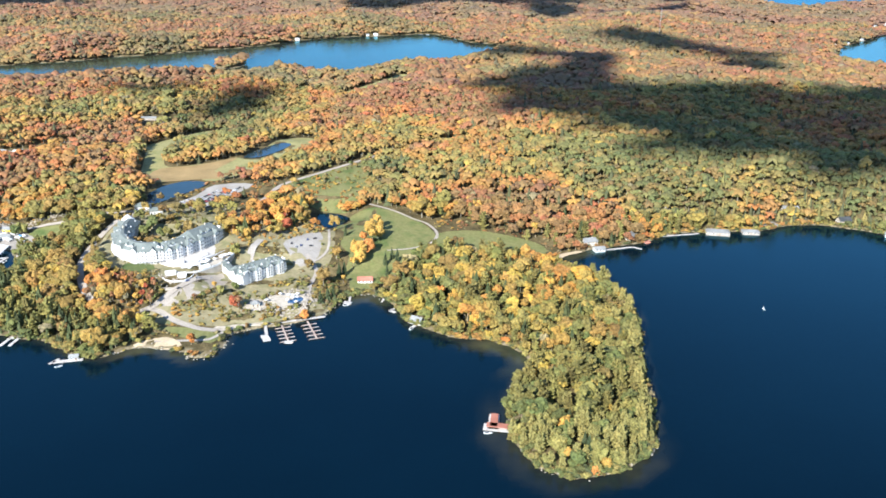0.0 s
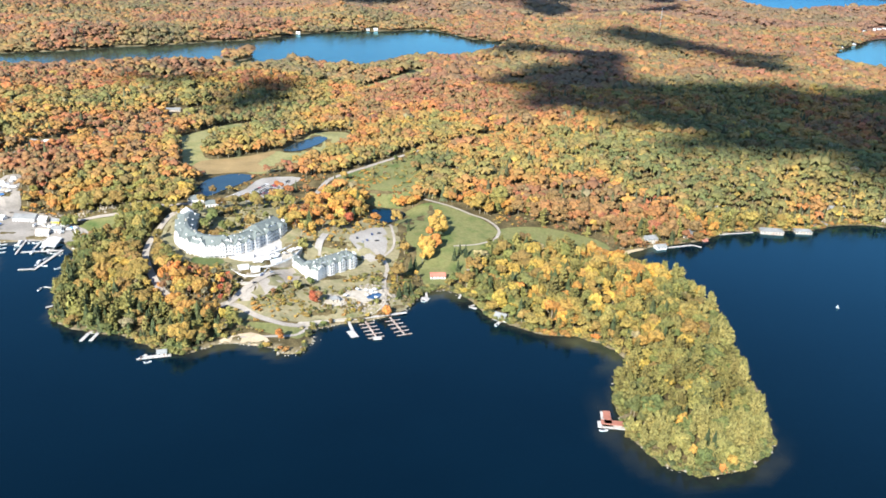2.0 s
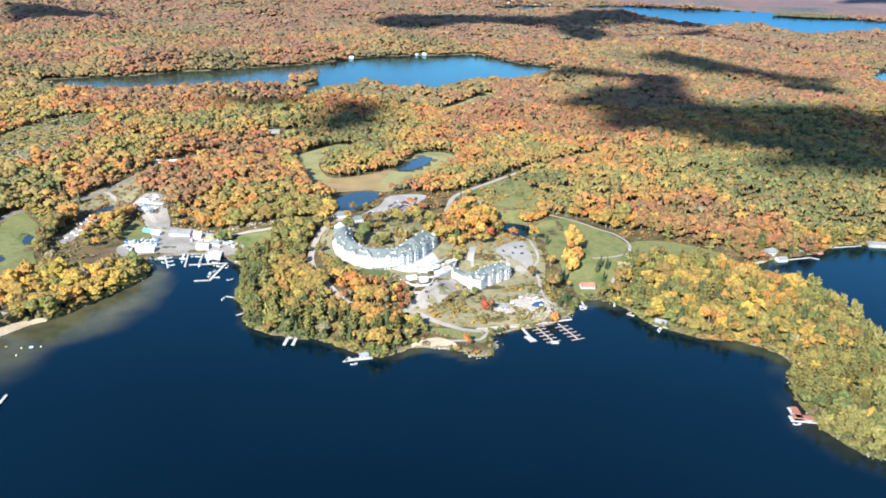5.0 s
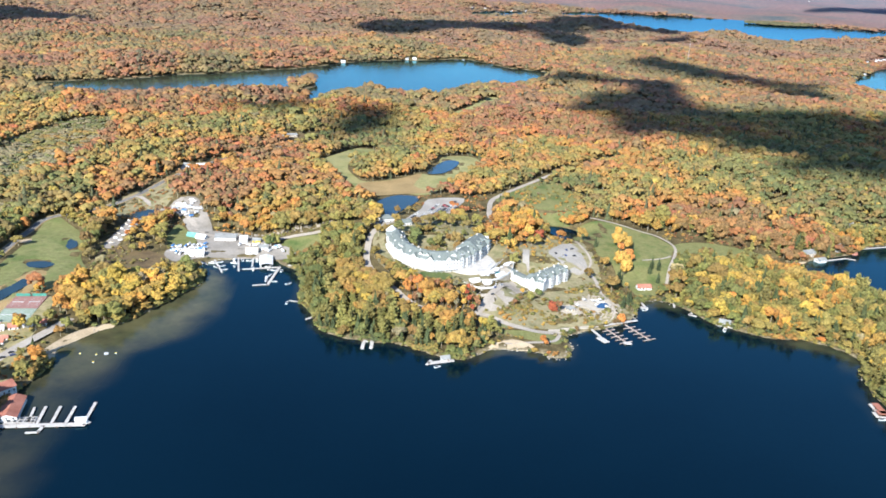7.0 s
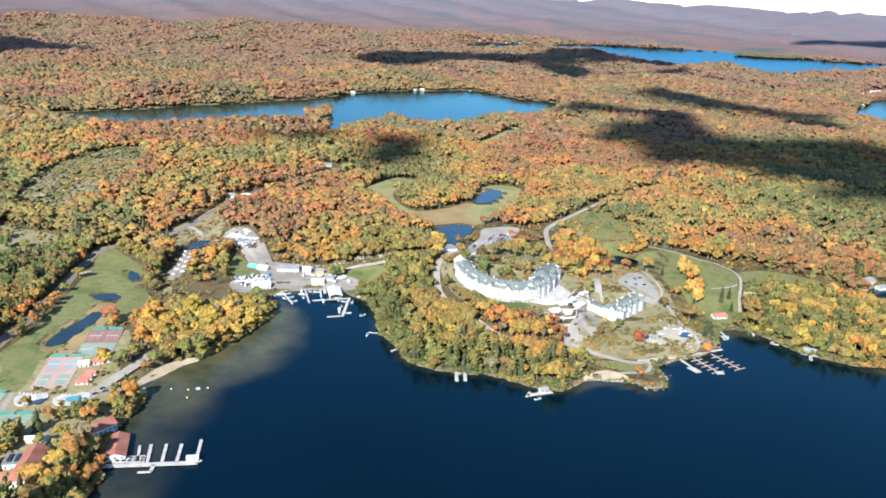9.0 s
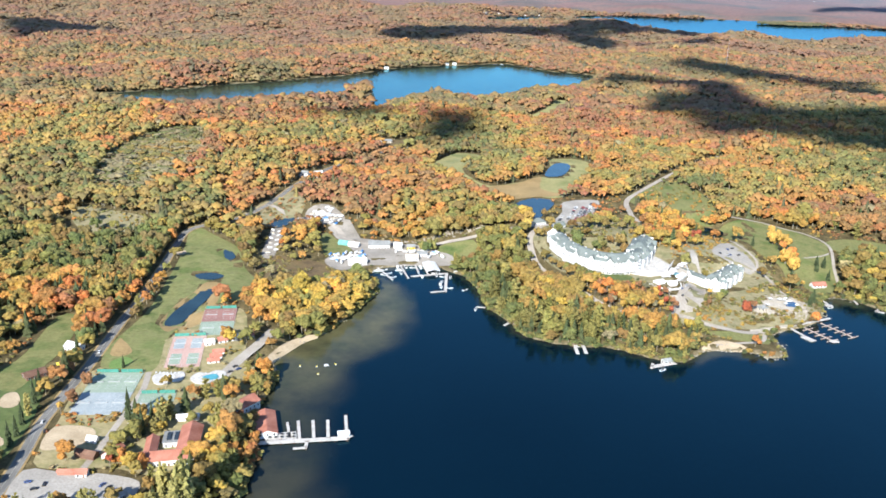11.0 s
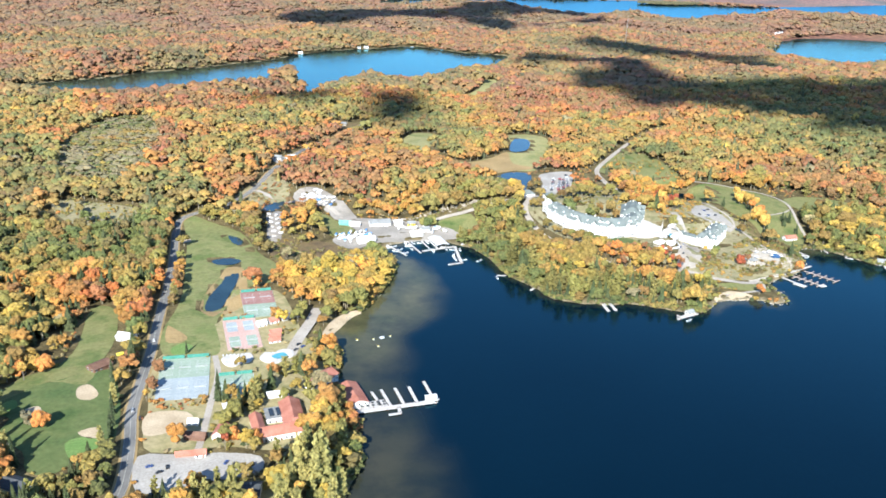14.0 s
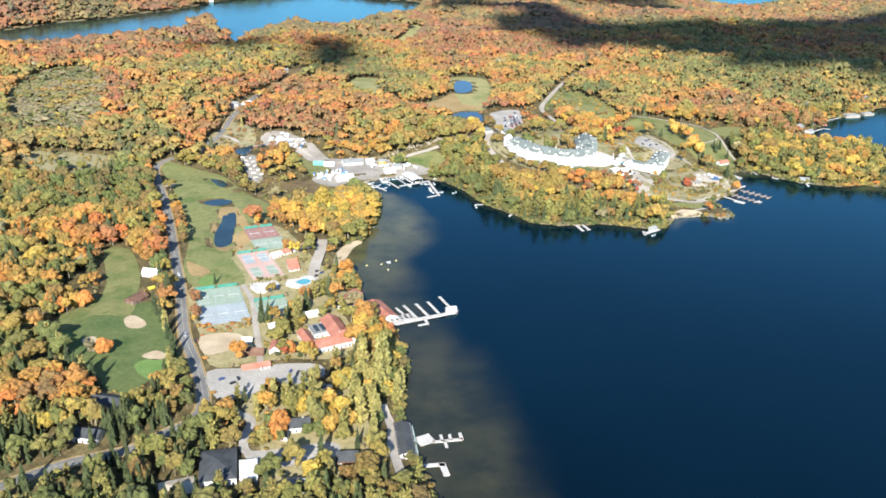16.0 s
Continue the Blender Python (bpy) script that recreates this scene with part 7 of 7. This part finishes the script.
house(-556, 298, -35, 16, 8, 3.0, 1.8, WHITE, DARK_ROOF, "long white house with dark roof under trees", "cottage")
house(-566, 279, -30, 12, 7, 3.0, 1.8, WHITE, DARK_ROOF, "white house with dark roof under trees", "cottage")
boat_house = house(-448.5, 236, 76, 21, 6.5, 3.4, 1.0, WHITE, DARK_ROOF, "two-storey boathouse with charcoal roof and turquoise balcony", "boathouse", z=0.7, category="boathouse", floors=2)
part("balcony", box(-10.5, -4.6, 1.7, 10.5, -3.25, 1.85), PALE_DECK, boat_house)
for i in range(12):
    part("baluster", box(-10.4 + i * 1.85, -4.55, 0.0, -10.2 + i * 1.85, -4.4, 2.7), TEAL, boat_house)
dock("cottage_dock", [((-443, 236), (-436, 237), 6.2), ((-437, 234), (-424.5, 231.5), 1.6), ((-433, 233), (-432, 237.5), 1.2), ((-429.5, 232.5), (-428.5, 236.5), 1.2), ((-425, 231.5), (-424, 236), 1.4), ((-432, 233), (-433, 228.5), 1.2)], "pale dock with small finger piers", PALE_DECK)
dock("cottage_dock", [((-447, 221), (-438, 219), 2.2), ((-438.8, 220), (-440, 212), 2.6)], "L-shaped pale dock on piles", PALE_DECK)

# ---- far cottages, mast, rocks ----
far_spots = [(1021, 2046), (1060, 2075), (1100, 2100), (1139, 2116), (1010, 2030), (1080, 2088), (121, 3075), (170, 3085), (215, 3095), (323, 3110), (270, 3100), (1580, 3467), (-166, 1800), (-150, 1806), (-55, 1838), (-40, 1842), (-300, 1712), (-430, 1560), (-415, 1570), (-470, 1490), (-342, 1470), (20, 1812), (-600, 1402), (726, 1605), (770, 1690), (800, 1745), (840, 1790), (900, 1850), (935, 1540), (985, 1545), (-420, 771), (-408, 774)]
for i, (x, y) in enumerate(far_spots):
    house(x, y, (i * 37) % 50 - 25, 6 + i % 3 * 2, 4.5, 2.6, 1.8, WHITE, (GREY_ROOF, WHITE, DARK_ROOF)[i % 3], "pale house beyond the woods", "far_house", windows=i > 29, keep=3.0)
house(-338, 938, 12, 16, 6, 2.6, 1.4, CREAM, GREY_ROOF, "long low shed with pale roof in a clearing", "long_shed", category="shed")
mast = thing("radio_mast", pose(437, 1757, land_height(437, 1757)), "tall thin lattice radio mast above the woods", "mast")
for k in range(3):
    a = 2.094 * k
    part("leg", moved(post(0.18, -1, 62, 6, 0.08), 0.8 * math.cos(a), 0.8 * math.sin(a)), STEEL, mast)
for k in range(12):
    part("brace", moved(post(0.9, 4 + k * 4.8, 4.5 + k * 4.8, 3), 0, 0), STEEL, mast)


def boulders(name, places, label, size, seed):
    rng = np.random.default_rng(seed)
    v, f = ball(1)
    vs, fs = [], []
    for k, (x, y) in enumerate(places):
        s = rng.uniform(0.5, 1.3, 3) * size * (1, 1, 0.7)
        z = ground(x, y)[0][0]
        vs.append(v * rng.uniform(0.75, 1.2, (len(v), 1)) * s + (x, y, max(z, -0.2) + s[2] * 0.3))
        fs.append(f + k * len(v))
    return tagged(new(name, tri_mesh(name, np.vstack(vs), np.vstack(fs), ROCK)), label, "rocks", kind="stuff")


def along(line, n, spread, seed):
    rng = np.random.default_rng(seed)
    p = curve(line, 6, False)
    return p[rng.integers(0, len(p), n)] + rng.normal(0, spread, (n, 2))


boulders("shore_rocks", along(HOTEL_SHORE[5:20], 80, 1.3, 1), "pale boulders along the hotel shore", 0.7, 2)
boulders("shore_rocks", along(PINE_SHORE, 50, 0.8, 3), "pale boulders along the pine point", 0.7, 4)
boulders("shore_rocks", along([(98, 327), (101, 333), (103, 338)], 24, 1.0, 5), "pale rock ledge at the tip of the point", 1.3, 6)
boulders("cut_rocks", along([(-352, 613), (-330, 611), (-300, 609), (-275, 612)], 130, 1.8, 7), "pale blasted rocks along the road", 1.0, 8)
boulders("garden_rocks", along([(-120, 470), (-112, 480), (-104, 488), (-92, 490), (-84, 482), (-88, 468), (-100, 462), (-112, 463)], 170, 2.6, 19), "pale stacked boulders round the bathing terrace", 1.1, 20)
boulders("garden_rocks", along([(-124, 462), (-112, 470), (-100, 466), (-88, 470), (-84, 486)], 110, 4.0, 9), "pale garden boulders round the pool", 0.8, 10)
boulders("garden_rocks", along([(-185, 495), (-172, 486), (-160, 490), (-150, 505), (-140, 498)], 90, 4.0, 11), "pale boulders on the terraced slope", 0.7, 12)
boulders("shore_rocks", along(WEST_SHORE[10:15], 40, 1.0, 13), "pale boulders along the beach", 0.6, 14)

# ---- clouds, high to the west, whose shadows lie on the woods ----
CLOUD = surface("cloud", (0.75, 0.75, 0.77), (0.9, 0.9, 0.9), 0.004, 0.02, 1.0, 0.0, 0.0)


def cloud(outline, seed, thin=0.0):
    """A flat-based cumulus of many puffs; outline: the ground that its shadow covers; thin: share of gaps."""
    rng = np.random.default_rng(seed)
    line = curve(outline, 3)
    lo, hi = line.min(0), line.max(0)
    s = float(np.clip(math.sqrt((hi - lo).prod() / 240), 14, 70))
    X, Y = np.meshgrid(np.arange(lo[0], hi[0], s), np.arange(lo[1], hi[1], s))
    X, Y = X.ravel() + rng.uniform(-0.4, 0.4, X.size) * s, Y.ravel() + rng.uniform(-0.4, 0.4, X.size) * s
    d = signed(X, Y, line)
    keep = (d > -0.1 * s) & ((rng.uniform(0, 1, X.size) > thin) | (d < s))
    v, f = ball(2)
    vs, fs = [], []
    lift = 2400.0
    for k, (x, y, e) in enumerate(zip(X[keep], Y[keep], d[keep])):
        w = s * (rng.uniform(0.4, 0.7) if e < 0.5 * s else rng.uniform(0.9, 1.1))
        c = (x - sun_way.x / -sun_way.z * lift, y - sun_way.y / -sun_way.z * lift, lift + rng.uniform(-0.2, 0.3) * s)
        vs.append(v * rng.uniform(0.8, 1.15, (len(v), 1)) * (w, w, w * 0.4) + c)
        fs.append(f + k * len(v))
    return tagged(new("cloud", tri_mesh("cloud", np.vstack(vs), np.vstack(fs), CLOUD, True)), "white flat-based fair-weather cloud", "cloud", kind="structure")


cloud([(59, 1200), (98, 1235), (130, 1305), (190, 1325), (236, 1355), (240, 1265), (254, 1210), (262, 1150), (327, 1155), (403, 1145), (491, 1165), (562, 1150), (700, 1170), (1000, 1200), (1000, 750),
       (620, 720), (444, 745), (401, 765), (351, 758), (314, 790), (255, 798), (208, 826), (185, 875), (157, 950), (119, 975), (95, 985), (94, 1070)], 1)
cloud([(83, 1510), (177, 1520), (213, 1480), (301, 1462), (267, 1305), (239, 1325), (203, 1400), (150, 1446), (90, 1455)], 2)
cloud([(313, 1740), (401, 1855), (441, 1810), (479, 1700), (517, 1606), (534, 1548), (606, 1487), (578, 1450), (516, 1445), (470, 1527), (411, 1587), (362, 1695)], 3)
cloud([(445, 1394), (494, 1445), (535, 1437), (558, 1371), (490, 1323), (447, 1339)], 4)
cloud([(-420, 1105), (-380, 1130), (-320, 1128), (-290, 1100), (-330, 1075), (-385, 1080)], 5)
cloud([(-262, 1110), (-205, 1110), (-190, 1085), (-225, 1010), (-262, 960), (-285, 985), (-262, 1050)], 11)
cloud([(-286, 2420), (-165, 2571), (14, 2623), (296, 2683), (410, 2845), (563, 2893), (655, 2741), (733, 2635), (630, 2559), (466, 2559), (236, 2409), (-23, 2317), (-181, 2284)], 6)
cloud([(245, 2411), (320, 2405), (362, 2260), (292, 2119), (225, 2186)], 7)
cloud([(416, 2277), (658, 2394), (645, 2317), (432, 2179)], 8)
cloud([(-1222, 2365), (-1150, 2404), (-1022, 2416), (-947, 2300), (-988, 2158), (-1051, 2037), (-1092, 2017)], 9)
cloud([(1480, 3300), (1800, 3420), (2050, 3380), (1900, 3280), (1600, 3250)], 10)


# ---- the woods are planted last, clear of all that is built ----
grow_woods()
grow_shrubs()
